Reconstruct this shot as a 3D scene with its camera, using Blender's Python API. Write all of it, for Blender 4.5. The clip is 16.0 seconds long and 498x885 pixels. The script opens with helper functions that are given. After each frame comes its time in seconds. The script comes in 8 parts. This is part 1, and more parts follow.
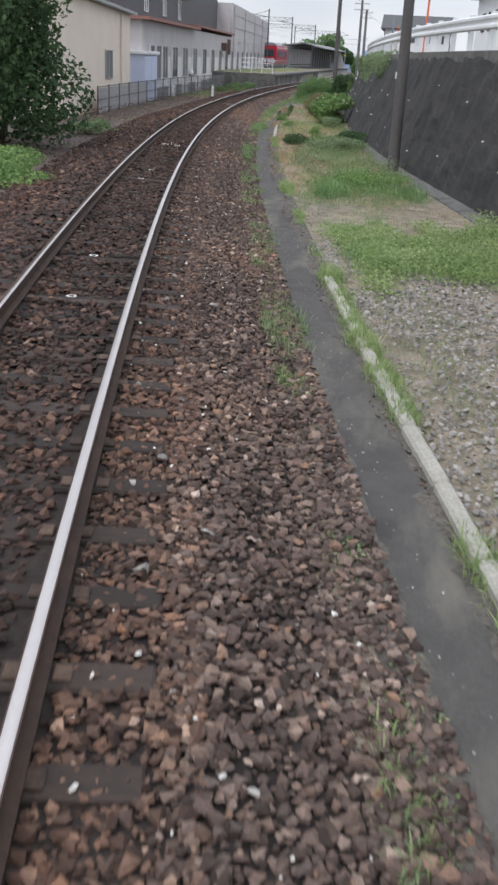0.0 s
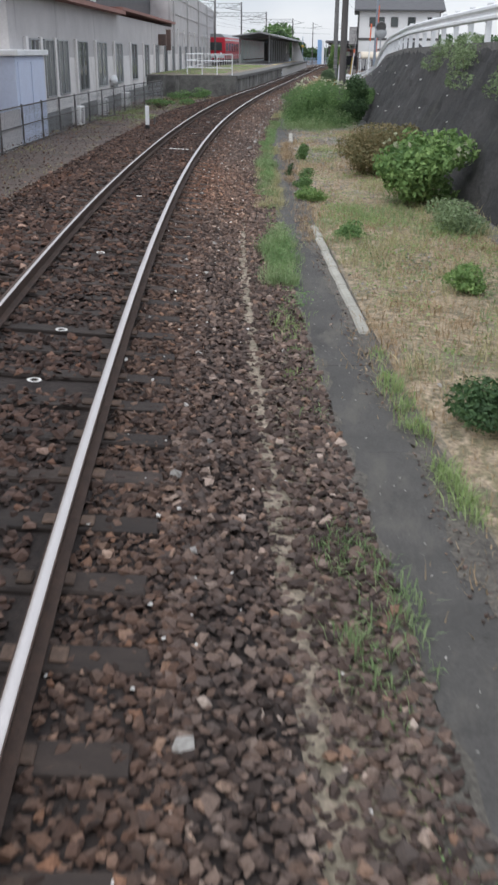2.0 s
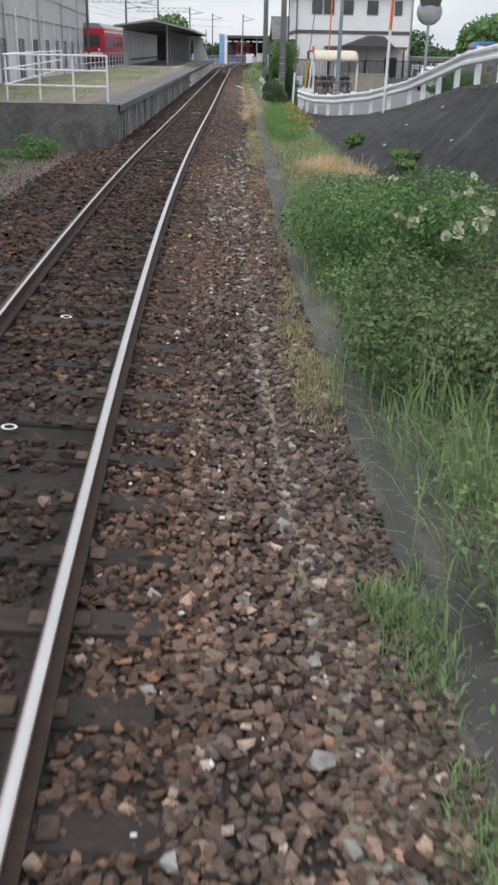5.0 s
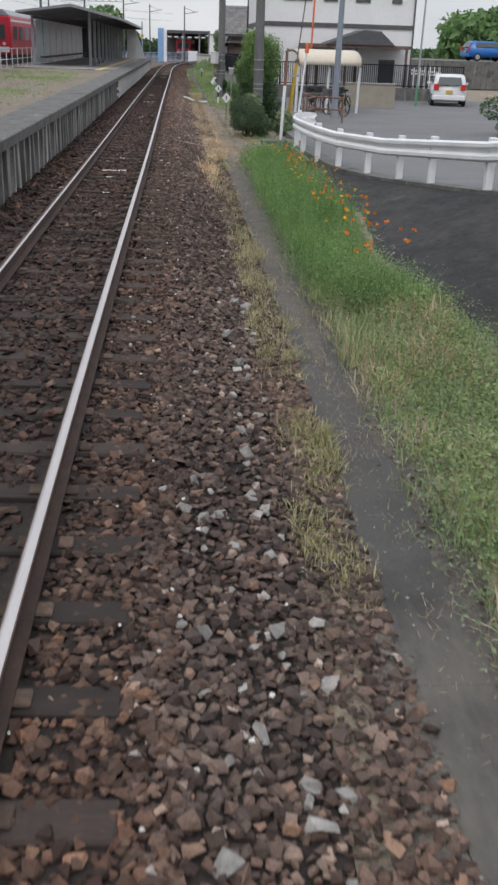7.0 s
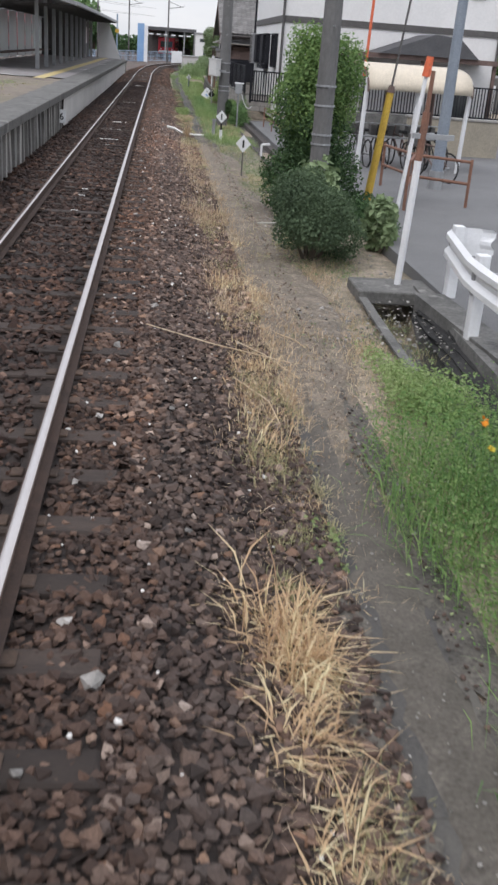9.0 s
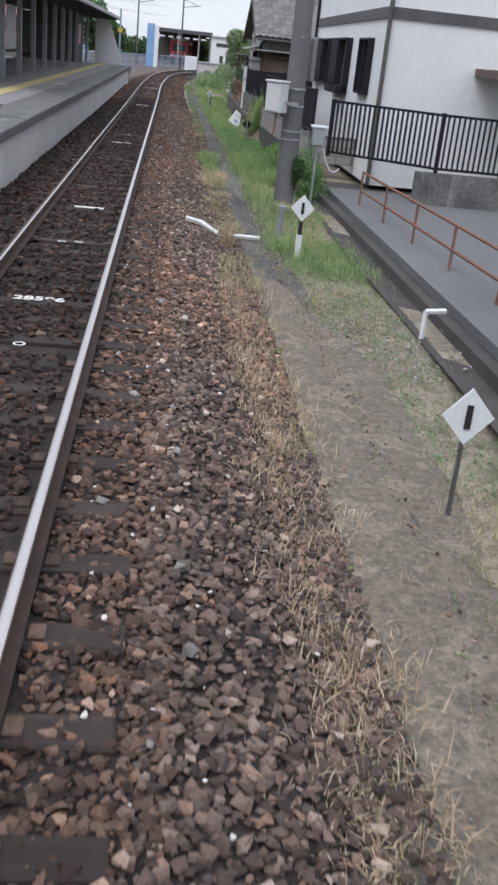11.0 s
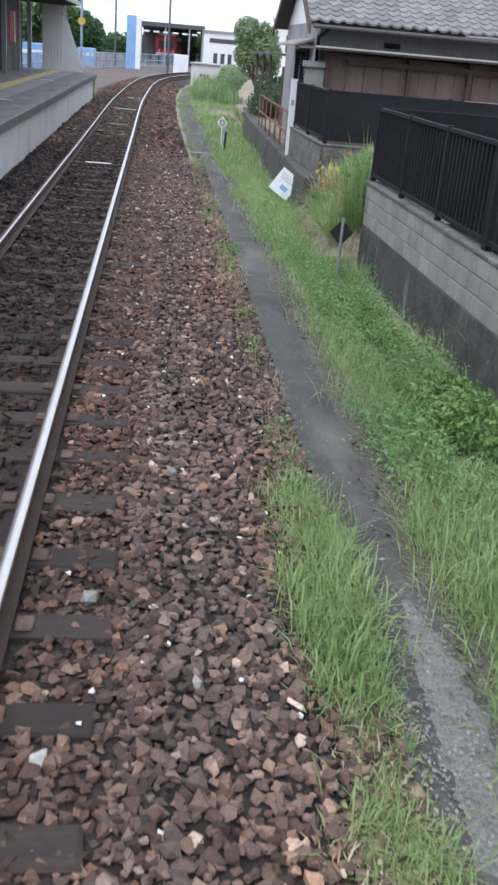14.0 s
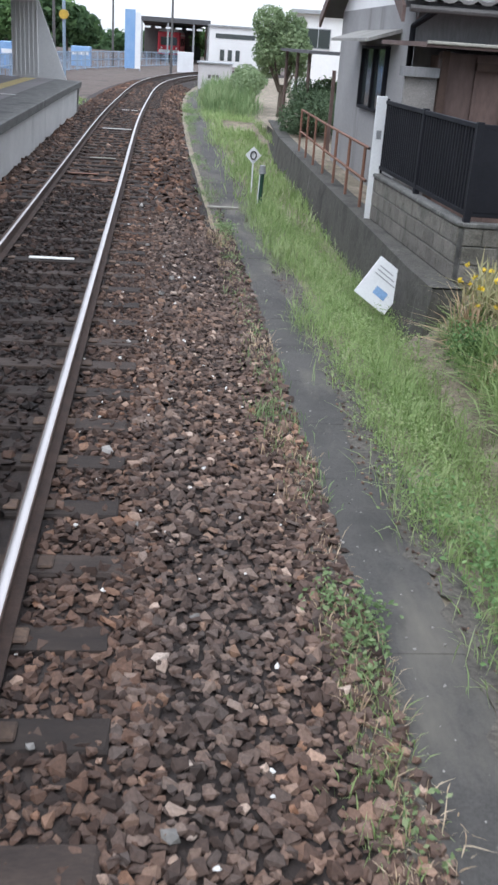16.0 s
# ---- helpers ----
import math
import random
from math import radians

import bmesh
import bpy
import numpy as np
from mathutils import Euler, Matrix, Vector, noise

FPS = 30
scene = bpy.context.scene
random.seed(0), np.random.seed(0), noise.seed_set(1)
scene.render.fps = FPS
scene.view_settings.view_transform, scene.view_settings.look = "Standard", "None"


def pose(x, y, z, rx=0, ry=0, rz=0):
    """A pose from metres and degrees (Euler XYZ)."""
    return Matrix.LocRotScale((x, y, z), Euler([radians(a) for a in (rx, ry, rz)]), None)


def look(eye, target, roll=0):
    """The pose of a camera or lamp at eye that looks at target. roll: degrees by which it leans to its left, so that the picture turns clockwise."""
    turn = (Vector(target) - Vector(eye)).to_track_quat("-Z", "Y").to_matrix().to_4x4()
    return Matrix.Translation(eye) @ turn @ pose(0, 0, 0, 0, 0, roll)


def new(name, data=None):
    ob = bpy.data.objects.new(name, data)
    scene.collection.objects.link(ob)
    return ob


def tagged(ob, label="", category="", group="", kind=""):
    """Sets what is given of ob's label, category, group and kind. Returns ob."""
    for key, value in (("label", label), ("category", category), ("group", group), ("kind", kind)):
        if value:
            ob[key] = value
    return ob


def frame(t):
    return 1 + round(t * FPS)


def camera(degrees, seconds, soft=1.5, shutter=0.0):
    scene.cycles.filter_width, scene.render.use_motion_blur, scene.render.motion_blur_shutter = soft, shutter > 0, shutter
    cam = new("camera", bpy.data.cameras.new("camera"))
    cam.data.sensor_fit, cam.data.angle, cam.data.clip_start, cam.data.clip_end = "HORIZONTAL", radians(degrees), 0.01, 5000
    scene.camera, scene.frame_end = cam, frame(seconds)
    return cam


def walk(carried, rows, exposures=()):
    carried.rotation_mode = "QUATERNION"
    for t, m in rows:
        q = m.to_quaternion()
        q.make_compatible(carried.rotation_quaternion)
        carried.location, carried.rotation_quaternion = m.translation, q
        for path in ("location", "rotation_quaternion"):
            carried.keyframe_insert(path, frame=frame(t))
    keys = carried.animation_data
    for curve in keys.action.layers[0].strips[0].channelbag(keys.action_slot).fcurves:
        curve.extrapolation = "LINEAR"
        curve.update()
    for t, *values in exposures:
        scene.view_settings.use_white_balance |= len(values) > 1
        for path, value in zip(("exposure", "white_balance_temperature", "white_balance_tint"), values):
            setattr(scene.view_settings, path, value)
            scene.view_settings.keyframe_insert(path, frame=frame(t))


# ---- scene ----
cam = camera(29.337, 16.0, 2.7, 0.06)
PATH = [
    (0, pose(10.26, -98.058, 2.199, 67.812, -2.608, 9.305)),
    (0.5, pose(8.858, -91.684, 2.177, 67.804, -2.13, 8.562)),
    (1, pose(7.541, -85.306, 2.209, 67.715, -1.657, 7.588)),
    (1.5, pose(6.399, -78.977, 2.127, 67.643, -1.157, 6.757)),
    (2, pose(5.377, -72.693, 2.159, 67.592, -0.495, 5.811)),
    (2.5, pose(4.414, -66.616, 2.12, 67.479, -0.611, 4.855)),
    (3, pose(3.618, -60.706, 2.146, 67.381, -0.962, 3.753)),
    (3.5, pose(2.988, -54.964, 2.128, 67.438, -1.062, 2.782)),
    (4, pose(2.465, -49.338, 2.215, 67.45, -0.98, 1.664)),
    (6.5, pose(1.194, -23.94, 2.171, 67.412, -1.428, -3.245)),
    (7, pose(1.206, -19.433, 2.176, 67.375, -1.778, -3.926)),
    (7.5, pose(1.155, -15.003, 2.181, 67.417, -2.706, -4.368)),
    (8, pose(1.121, -10.574, 2.229, 67.54, -4.303, -4.666)),
    (8.5, pose(1.115, -6.14, 2.223, 67.605, -5.094, -4.874)),
    (9, pose(1.196, -1.737, 2.24, 67.486, -4.021, -4.907)),
    (9.5, pose(1.179, 2.511, 2.216, 67.598, -4.602, -4.382)),
    (10, pose(1.095, 6.659, 2.246, 67.749, -5.755, -4.236)),
    (12.5, pose(1.152, 26.363, 2.231, 67.551, -4.763, -5.024)),
    (13, pose(1.223, 29.904, 2.216, 67.395, -3.516, -5.015)),
    (13.5, pose(1.26, 33.052, 2.225, 67.365, -3.62, -4.955)),
    (14, pose(1.179, 35.838, 2.234, 67.525, -4.636, -5.018)),
    (14.5, pose(1.2, 38.38, 2.238, 67.507, -4.221, -4.959)),
    (15, pose(1.227, 40.796, 2.216, 67.308, -3.348, -4.932)),
    (15.5, pose(1.226, 43.082, 2.206, 67.241, -3.171, -4.897)),
    (16, pose(1.225, 45.232, 2.239, 67.25, -3.733, -4.868)),
]
walk(cam, PATH, [(0.0, 0.07, 6210, 12.0), (4.0, 0.07, 6210, 10.0), (6.5, -0.01, 6340, 11.5), (7.0, -0.14, 6340, 11.5), (7.5, -0.25, 6340, 11.5), (8.0, -0.12, 6340, 11.5), (8.5, -0.03, 6340, 11.5), (9.5, 0.12, 6250, 15.0), (10.0, 0.09, 6150, 12.0), (12.5, 0.09, 5950, 13.0), (13.0, 0.26, 6060, 14.0), (13.5, 0.47, 5830, 11.0), (14.5, 0.56, 5790, 11.0), (16.0, 0.54, 5910, 11.0)])

# ---- daylight: bright overcast sky ----
world = bpy.data.worlds.new("overcast_sky")
scene.world = world
world.use_nodes = True
wn = world.node_tree
sky = wn.nodes.new("ShaderNodeTexSky")
sky.sky_type, sky.sun_disc, sky.sun_elevation, sky.sun_rotation = "NISHITA", False, radians(52), radians(220)
dim = wn.nodes.new("ShaderNodeMix")
dim.data_type, dim.blend_type = "RGBA", "MULTIPLY"
dim.inputs[0].default_value, dim.inputs[7].default_value = 1.0, (0.1, 0.1, 0.1, 1)
wn.links.new(sky.outputs[0], dim.inputs[6])
where = wn.nodes.new("ShaderNodeTexCoord")
stretch = wn.nodes.new("ShaderNodeMapping")
stretch.inputs["Scale"].default_value = (1.0, 1.0, 2.6)
wn.links.new(where.outputs["Generated"], stretch.inputs["Vector"])
cloud = wn.nodes.new("ShaderNodeTexNoise")
cloud.inputs["Scale"].default_value, cloud.inputs["Detail"].default_value = 2.6, 6.0
wn.links.new(stretch.outputs[0], cloud.inputs["Vector"])
tone = wn.nodes.new("ShaderNodeValToRGB")
tone.color_ramp.elements[0].position, tone.color_ramp.elements[0].color = 0.34, (0.66, 0.7, 0.76, 1)
tone.color_ramp.elements[1].position, tone.color_ramp.elements[1].color = 0.62, (1.02, 1.02, 1.02, 1)
wn.links.new(cloud.outputs["Fac"], tone.inputs[0])
cover = wn.nodes.new("ShaderNodeMix")
cover.data_type = "RGBA"
cover.inputs[0].default_value = 0.82
wn.links.new(dim.outputs[2], cover.inputs[6])
wn.links.new(tone.outputs[0], cover.inputs[7])
wn.links.new(cover.outputs[2], wn.nodes["Background"].inputs[0])
# an overcast sky is brighter overhead than at the horizon
up = wn.nodes.new("ShaderNodeSeparateXYZ")
wn.links.new(where.outputs["Generated"], up.inputs[0])
rise = wn.nodes.new("ShaderNodeMapRange")
rise.inputs["To Min"].default_value, rise.inputs["To Max"].default_value = 0.98, 1.75
wn.links.new(up.outputs[2], rise.inputs["Value"])
wn.links.new(rise.outputs[0], wn.nodes["Background"].inputs[1])
sun = new("sun", bpy.data.lights.new("sun", "SUN"))
sun.data.energy, sun.data.angle, sun.data.color = 1.2, radians(30), (1.0, 0.97, 0.92)
sun.matrix_world = look((0, 0, 50), (24, 30, 0))

# ---- the line: chainage s in metres, lateral l to the right, height z over rail top ----
KNOT_S = [-110, -90, -75, -60, -50, -40, -30, -20, -10, 0, 20, 40, 55, 65, 75, 85, 95, 105, 120, 140]
KNOT_CURVE = [-2.0, -2.06, -3.0, -3.61, -2.88, -2.84, -2.54, -1.78, -0.32, 0.36, -0.15, 0.0, 0.11, 0.37, -2.27, 0.05, -4.61, -8.91, -10.57, -10.46]
KNOT_CANT = [1.4, 1.83, 3.76, 4.94, 2.64, 2.96, 4.57, 2.49, 0.3, -0.05, -0.02, 0.04, -0.04, 0.43, 0.99, 1.69, 1.82, 2.54, 4.76, 4.16]
GRID = np.arange(-260.0, 400.0, 0.5)
_k = np.interp(GRID, KNOT_S, KNOT_CURVE) / 1000
_k[GRID < -110], _k[GRID > 140] = 0, -0.004
_th = np.concatenate([[0], np.cumsum((_k[1:] + _k[:-1]) / 4)])
_i0 = int(np.argmin(abs(GRID - 10)))
_th -= _th[_i0]
_x = np.concatenate([[0], np.cumsum(-(np.sin(_th[1:]) + np.sin(_th[:-1])) / 4)])
_y = np.concatenate([[0], np.cumsum((np.cos(_th[1:]) + np.cos(_th[:-1])) / 4)])
_x -= _x[_i0]
_y += 10 - _y[_i0]


def P(s, l=0.0, z=0.0):
    """A place beside the line, in the world."""
    a = float(np.interp(s, GRID, _th))
    return Vector((float(np.interp(s, GRID, _x)) + math.cos(a) * l, float(np.interp(s, GRID, _y)) + math.sin(a) * l, z))


def head(s):
    return math.degrees(float(np.interp(s, GRID, _th)))


def cant(s):
    return math.radians(float(np.interp(s, KNOT_S, KNOT_CANT)))


def PR(s, l, z):
    """A place on the canted bed of the line."""
    c = cant(s)
    return P(s, l * math.cos(c) + z * math.sin(c), z * math.cos(c) - l * math.sin(c))


def M(s, l=0.0, z=0.0, turn=0.0):
    v = P(s, l, z)
    return pose(v.x, v.y, v.z, 0, 0, head(s) + turn)


# ---- helpers of this scene ----
def thing(name, m, label, category, group="", kind=""):
    ob = new(name)
    ob.empty_display_size = 0.2
    ob.matrix_world = m
    return tagged(ob, label, category, group, kind)


def link(name, me, material, parent=None, label=""):
    if material is not None and not me.materials:
        me.materials.append(material)
    ob = new(name, me)
    if parent is not None:
        ob.parent = parent
    return tagged(ob, label)


def part(name, bm, material, parent=None, label="", smooth=False):
    me = bpy.data.meshes.new(name)
    bm.to_mesh(me)
    bm.free()
    if smooth:
        me.shade_smooth()
    return link(name, me, material, parent, label)


def box(bm, x0, x1, y0, y1, z0, z1, bevel=0.0):
    m = Matrix.Translation(((x0 + x1) / 2, (y0 + y1) / 2, (z0 + z1) / 2)) @ Matrix.Diagonal((x1 - x0, y1 - y0, z1 - z0, 1))
    vs = bmesh.ops.create_cube(bm, size=1, matrix=m)["verts"]
    if bevel:
        es = list({e for v in vs for e in v.link_edges})
        bmesh.ops.bevel(bm, geom=es, offset=bevel, segments=1, affect="EDGES", profile=0.5)
    return bm


def B(x0, x1, y0, y1, z0, z1, bevel=0.0):
    return box(bmesh.new(), x0, x1, y0, y1, z0, z1, bevel)


def rod(bm, a, b, r0, r1=None, n=10, caps=True):
    a, b = Vector(a), Vector(b)
    d = b - a
    m = Matrix.Translation((a + b) / 2) @ d.to_track_quat("Z", "Y").to_matrix().to_4x4()
    bmesh.ops.create_cone(bm, cap_ends=caps, segments=n, radius1=r0, radius2=r0 if r1 is None else r1, depth=d.length, matrix=m)
    return bm


def R(a, b, r0, r1=None, n=10):
    return rod(bmesh.new(), a, b, r0, r1, n)


def poly(bm, pts, depth):
    """A flat outline given as 3D points, thickened by the vector depth."""
    vs = [bm.verts.new(p) for p in pts]
    f = bm.faces.new(vs)
    ex = bmesh.ops.extrude_face_region(bm, geom=[f])
    bmesh.ops.translate(bm, verts=[v for v in ex["geom"] if isinstance(v, bmesh.types.BMVert)], vec=depth)
    bmesh.ops.recalc_face_normals(bm, faces=bm.faces)
    return bm


def sweep(name, rows, material, parent=None, label="", close=False, smooth=False):
    """A sheet from rows of equally many points."""
    n = len(rows[0])
    vs = [tuple(p) for r in rows for p in r]
    m = n if close else n - 1
    fs = [(i * n + j, i * n + (j + 1) % n, (i + 1) * n + (j + 1) % n, (i + 1) * n + j) for i in range(len(rows) - 1) for j in range(m)]
    me = bpy.data.meshes.new(name)
    me.from_pydata(vs, [], fs)
    me.update()
    if smooth:
        me.shade_smooth()
    return link(name, me, material, parent, label)


def wires(name, lines, r, material, parent=None, label=""):
    bm = bmesh.new()
    for pts in lines:
        for a, b in zip(pts, pts[1:]):
            rod(bm, a, b, r, r, 5, False)
    return part(name, bm, material, parent, label)


def sag(a, b, drop, n=8):
    a, b = Vector(a), Vector(b)
    return [a.lerp(b, i / n) - Vector((0, 0, drop * 4 * (i / n) * (1 - i / n))) for i in range(n + 1)]


# ---- materials ----
def ramp(nt, fac, stops):
    r = nt.nodes.new("ShaderNodeValToRGB")
    e = r.color_ramp.elements
    while len(e) < len(stops):
        e.new(0.5)
    for el, (p, c) in zip(e, stops):
        el.position, el.color = p, (*c, 1)
    nt.links.new(fac, r.inputs[0])
    return r.outputs[0]


def noise_of(nt, vec, scale, detail=4.0, rough=0.6):
    n = nt.nodes.new("ShaderNodeTexNoise")
    n.inputs["Scale"].default_value, n.inputs["Detail"].default_value, n.inputs["Roughness"].default_value = scale, detail, rough
    nt.links.new(vec, n.inputs["Vector"])
    return n.outputs["Fac"]


def blend(nt, fac, a, b, kind="MIX"):
    m = nt.nodes.new("ShaderNodeMix")
    m.data_type, m.blend_type = "RGBA", kind
    if hasattr(fac, "links"):
        nt.links.new(fac, m.inputs[0])
    else:
        m.inputs[0].default_value = fac
    for v, s in ((a, m.inputs[6]), (b, m.inputs[7])):
        if hasattr(v, "links"):
            nt.links.new(v, s)
        else:
            s.default_value = (*v, 1)
    return m.outputs[2]


def surface(name, stops, scale=3.0, rough=0.85, metal=0.0, fine=40.0, amount=0.35, bump=0.3, bump_scale=None, stretch=(1, 1, 1), island=0.0, rnd=0.0, stain=None, thin=0.0, spec=0.5):
    """stops: colours over a large noise; a fine noise darkens and lightens it; island/rnd: change by piece."""
    m = bpy.data.materials.new(name)
    m.use_nodes = True
    nt = m.node_tree
    b = nt.nodes["Principled BSDF"]
    geo = nt.nodes.new("ShaderNodeNewGeometry")
    mp = nt.nodes.new("ShaderNodeMapping")
    mp.inputs["Scale"].default_value = stretch
    nt.links.new(geo.outputs["Position"], mp.inputs["Vector"])
    vec = mp.outputs[0]
    big = noise_of(nt, vec, scale)
    if len(stops) > 1:
        n = len(stops)
        col = ramp(nt, big, [(0.3 + 0.4 * i / (n - 1), c) for i, c in enumerate(stops)])
    else:
        col = blend(nt, big, stops[0], tuple(0.8 * c for c in stops[0]))
    small = noise_of(nt, vec, fine, 6.0, 0.7)
    grain = ramp(nt, small, [(0.25, (1 - amount,) * 3), (0.75, (1 + amount,) * 3)])
    col = blend(nt, 1.0, col, grain, "MULTIPLY")
    if island or rnd:
        info = geo.outputs["Random Per Island"] if island else nt.nodes.new("ShaderNodeObjectInfo").outputs["Random"]
        k = island or rnd
        col = blend(nt, 1.0, col, ramp(nt, info, [(0.0, (1 - k,) * 3), (1.0, (1 + k,) * 3)]), "MULTIPLY")
    if stain:
        sc, dark, lo = stain
        mp2 = nt.nodes.new("ShaderNodeMapping")
        mp2.inputs["Scale"].default_value = sc
        nt.links.new(geo.outputs["Position"], mp2.inputs["Vector"])
        f = ramp(nt, noise_of(nt, mp2.outputs[0], 1.0, 5.0, 0.65), [(lo, (0, 0, 0)), (lo + 0.18, (1, 1, 1))])
        col = blend(nt, f, col, dark)
    nt.links.new(col, b.inputs["Base Color"])
    b.inputs["Roughness"].default_value, b.inputs["Metallic"].default_value = rough, metal
    b.inputs["Specular IOR Level"].default_value = spec
    rr = nt.nodes.new("ShaderNodeMapRange")
    rr.inputs["To Min"].default_value, rr.inputs["To Max"].default_value = max(0.05, rough - 0.12), min(1.0, rough + 0.12)
    nt.links.new(small, rr.inputs["Value"])
    nt.links.new(rr.outputs[0], b.inputs["Roughness"])
    if bump:
        bp = nt.nodes.new("ShaderNodeBump")
        bp.inputs["Strength"].default_value, bp.inputs["Distance"].default_value = bump, 0.02
        nt.links.new(noise_of(nt, vec, bump_scale or fine, 5.0, 0.7), bp.inputs["Height"])
        nt.links.new(bp.outputs[0], b.inputs["Normal"])
    if thin:
        tr = nt.nodes.new("ShaderNodeBsdfTranslucent")
        nt.links.new(col, tr.inputs[0])
        mx = nt.nodes.new("ShaderNodeMixShader")
        mx.inputs[0].default_value = thin
        nt.links.new(b.outputs[0], mx.inputs[1])
        nt.links.new(tr.outputs[0], mx.inputs[2])
        nt.links.new(mx.outputs[0], nt.nodes["Material Output"].inputs[0])
    return m


def leafy(name, stops, thin=0.3, rough=0.8):
    """Foliage: the colour changes from leaf to leaf and over the plant."""
    m = bpy.data.materials.new(name)
    m.use_nodes = True
    nt = m.node_tree
    b = nt.nodes["Principled BSDF"]
    geo = nt.nodes.new("ShaderNodeNewGeometry")
    add = nt.nodes.new("ShaderNodeMath")
    add.operation = "MULTIPLY_ADD"
    nt.links.new(noise_of(nt, geo.outputs["Position"], 1.3, 3.0), add.inputs[0])
    add.inputs[1].default_value = 0.9
    sub = nt.nodes.new("ShaderNodeMath")
    sub.operation = "MULTIPLY_ADD"
    nt.links.new(geo.outputs["Random Per Island"], sub.inputs[0])
    sub.inputs[1].default_value, sub.inputs[2].default_value = 0.55, -0.22
    nt.links.new(sub.outputs[0], add.inputs[2])
    n = len(stops)
    col = ramp(nt, add.outputs[0], [(0.1 + 0.8 * i / (n - 1), c) for i, c in enumerate(stops)])
    nt.links.new(col, b.inputs["Base Color"])
    b.inputs["Roughness"].default_value = rough
    tr = nt.nodes.new("ShaderNodeBsdfTranslucent")
    nt.links.new(col, tr.inputs[0])
    mx = nt.nodes.new("ShaderNodeMixShader")
    mx.inputs[0].default_value = thin
    nt.links.new(b.outputs[0], mx.inputs[1])
    nt.links.new(tr.outputs[0], mx.inputs[2])
    nt.links.new(mx.outputs[0], nt.nodes["Material Output"].inputs[0])
    return m


def glass(name, tint=(0.05, 0.06, 0.06), rough=0.08):
    m = bpy.data.materials.new(name)
    m.use_nodes = True
    b = m.node_tree.nodes["Principled BSDF"]
    b.inputs["Base Color"].default_value = (*tint, 1)
    b.inputs["Roughness"].default_value = rough
    b.inputs["Specular IOR Level"].default_value = 0.9
    return m


# world y and brightness factor of the stones there
TONE_ALONG = [(-98, 0.96), (-86, 0.9), (-77, 0.76), (-68, 0.82), (-60, 0.96), (-46, 0.94), (-36, 0.9), (-22, 0.9), (-15, 0.78), (-7, 0.66), (3, 0.68), (9, 0.95), (28, 1.08), (35, 0.92), (44, 0.84), (60, 0.78)]
BED_TONE_ALONG = [(-98, 1.2), (-80, 1.15), (-60, 1.35), (-40, 1.25), (-28, 1.0), (-10, 1.05), (10, 1.05), (28, 0.8), (40, 0.55), (60, 0.55)]


def stones_mat(name, tint=(1, 1, 1), dust=TONE_ALONG):
    m = bpy.data.materials.new(name)
    m.use_nodes = True
    nt = m.node_tree
    b = nt.nodes["Principled BSDF"]
    geo = nt.nodes.new("ShaderNodeNewGeometry")
    col = ramp(nt, geo.outputs["Random Per Island"], [(0.0, (0.032, 0.025, 0.022)), (0.22, (0.07, 0.054, 0.047)), (0.42, (0.12, 0.094, 0.082)), (0.56, (0.085, 0.075, 0.07)), (0.72, (0.175, 0.142, 0.124)), (0.84, (0.14, 0.104, 0.084)), (0.93, (0.25, 0.215, 0.19)), (0.975, (0.24, 0.16, 0.11)), (1.0, (0.5, 0.47, 0.43))])
    # a factor along the line makes some stretches of stones darker than others
    along = nt.nodes.new("ShaderNodeSeparateXYZ")
    nt.links.new(geo.outputs["Position"], along.inputs[0])
    span = nt.nodes.new("ShaderNodeMapRange")
    span.inputs["From Min"].default_value, span.inputs["From Max"].default_value = -100.0, 62.0
    nt.links.new(along.outputs[1], span.inputs["Value"])
    col = blend(nt, 1.0, col, ramp(nt, span.outputs[0], [((y + 100) / 162, (k, k * 0.97, k * 0.95)) for y, k in dust]), "MULTIPLY")
    sub = nt.nodes.new("ShaderNodeMapping")
    sub.inputs["Scale"].default_value = (0.5, 0.22, 1)
    nt.links.new(geo.outputs["Position"], sub.inputs["Vector"])
    zone = ramp(nt, noise_of(nt, sub.outputs[0], 1.0, 3.0), [(0.32, (0.74, 0.68, 0.66)), (0.5, (1.0, 0.96, 0.93)), (0.68, (1.28, 1.08, 0.94))])
    col = blend(nt, 1.0, col, zone, "MULTIPLY")
    col = blend(nt, 1.0, col, ramp(nt, noise_of(nt, geo.outputs["Position"], 70, 5.0), [(0.3, (0.7, 0.7, 0.7)), (0.7, (1.25, 1.25, 1.25))]), "MULTIPLY")
    col = blend(nt, 1.0, col, tint, "MULTIPLY")
    nt.links.new(col, b.inputs["Base Color"])
    b.inputs["Roughness"].default_value = 0.88
    bp = nt.nodes.new("ShaderNodeBump")
    bp.inputs["Strength"].default_value, bp.inputs["Distance"].default_value = 0.5, 0.006
    nt.links.new(noise_of(nt, geo.outputs["Position"], 120, 4.0), bp.inputs["Height"])
    nt.links.new(bp.outputs[0], b.inputs["Normal"])
    return m


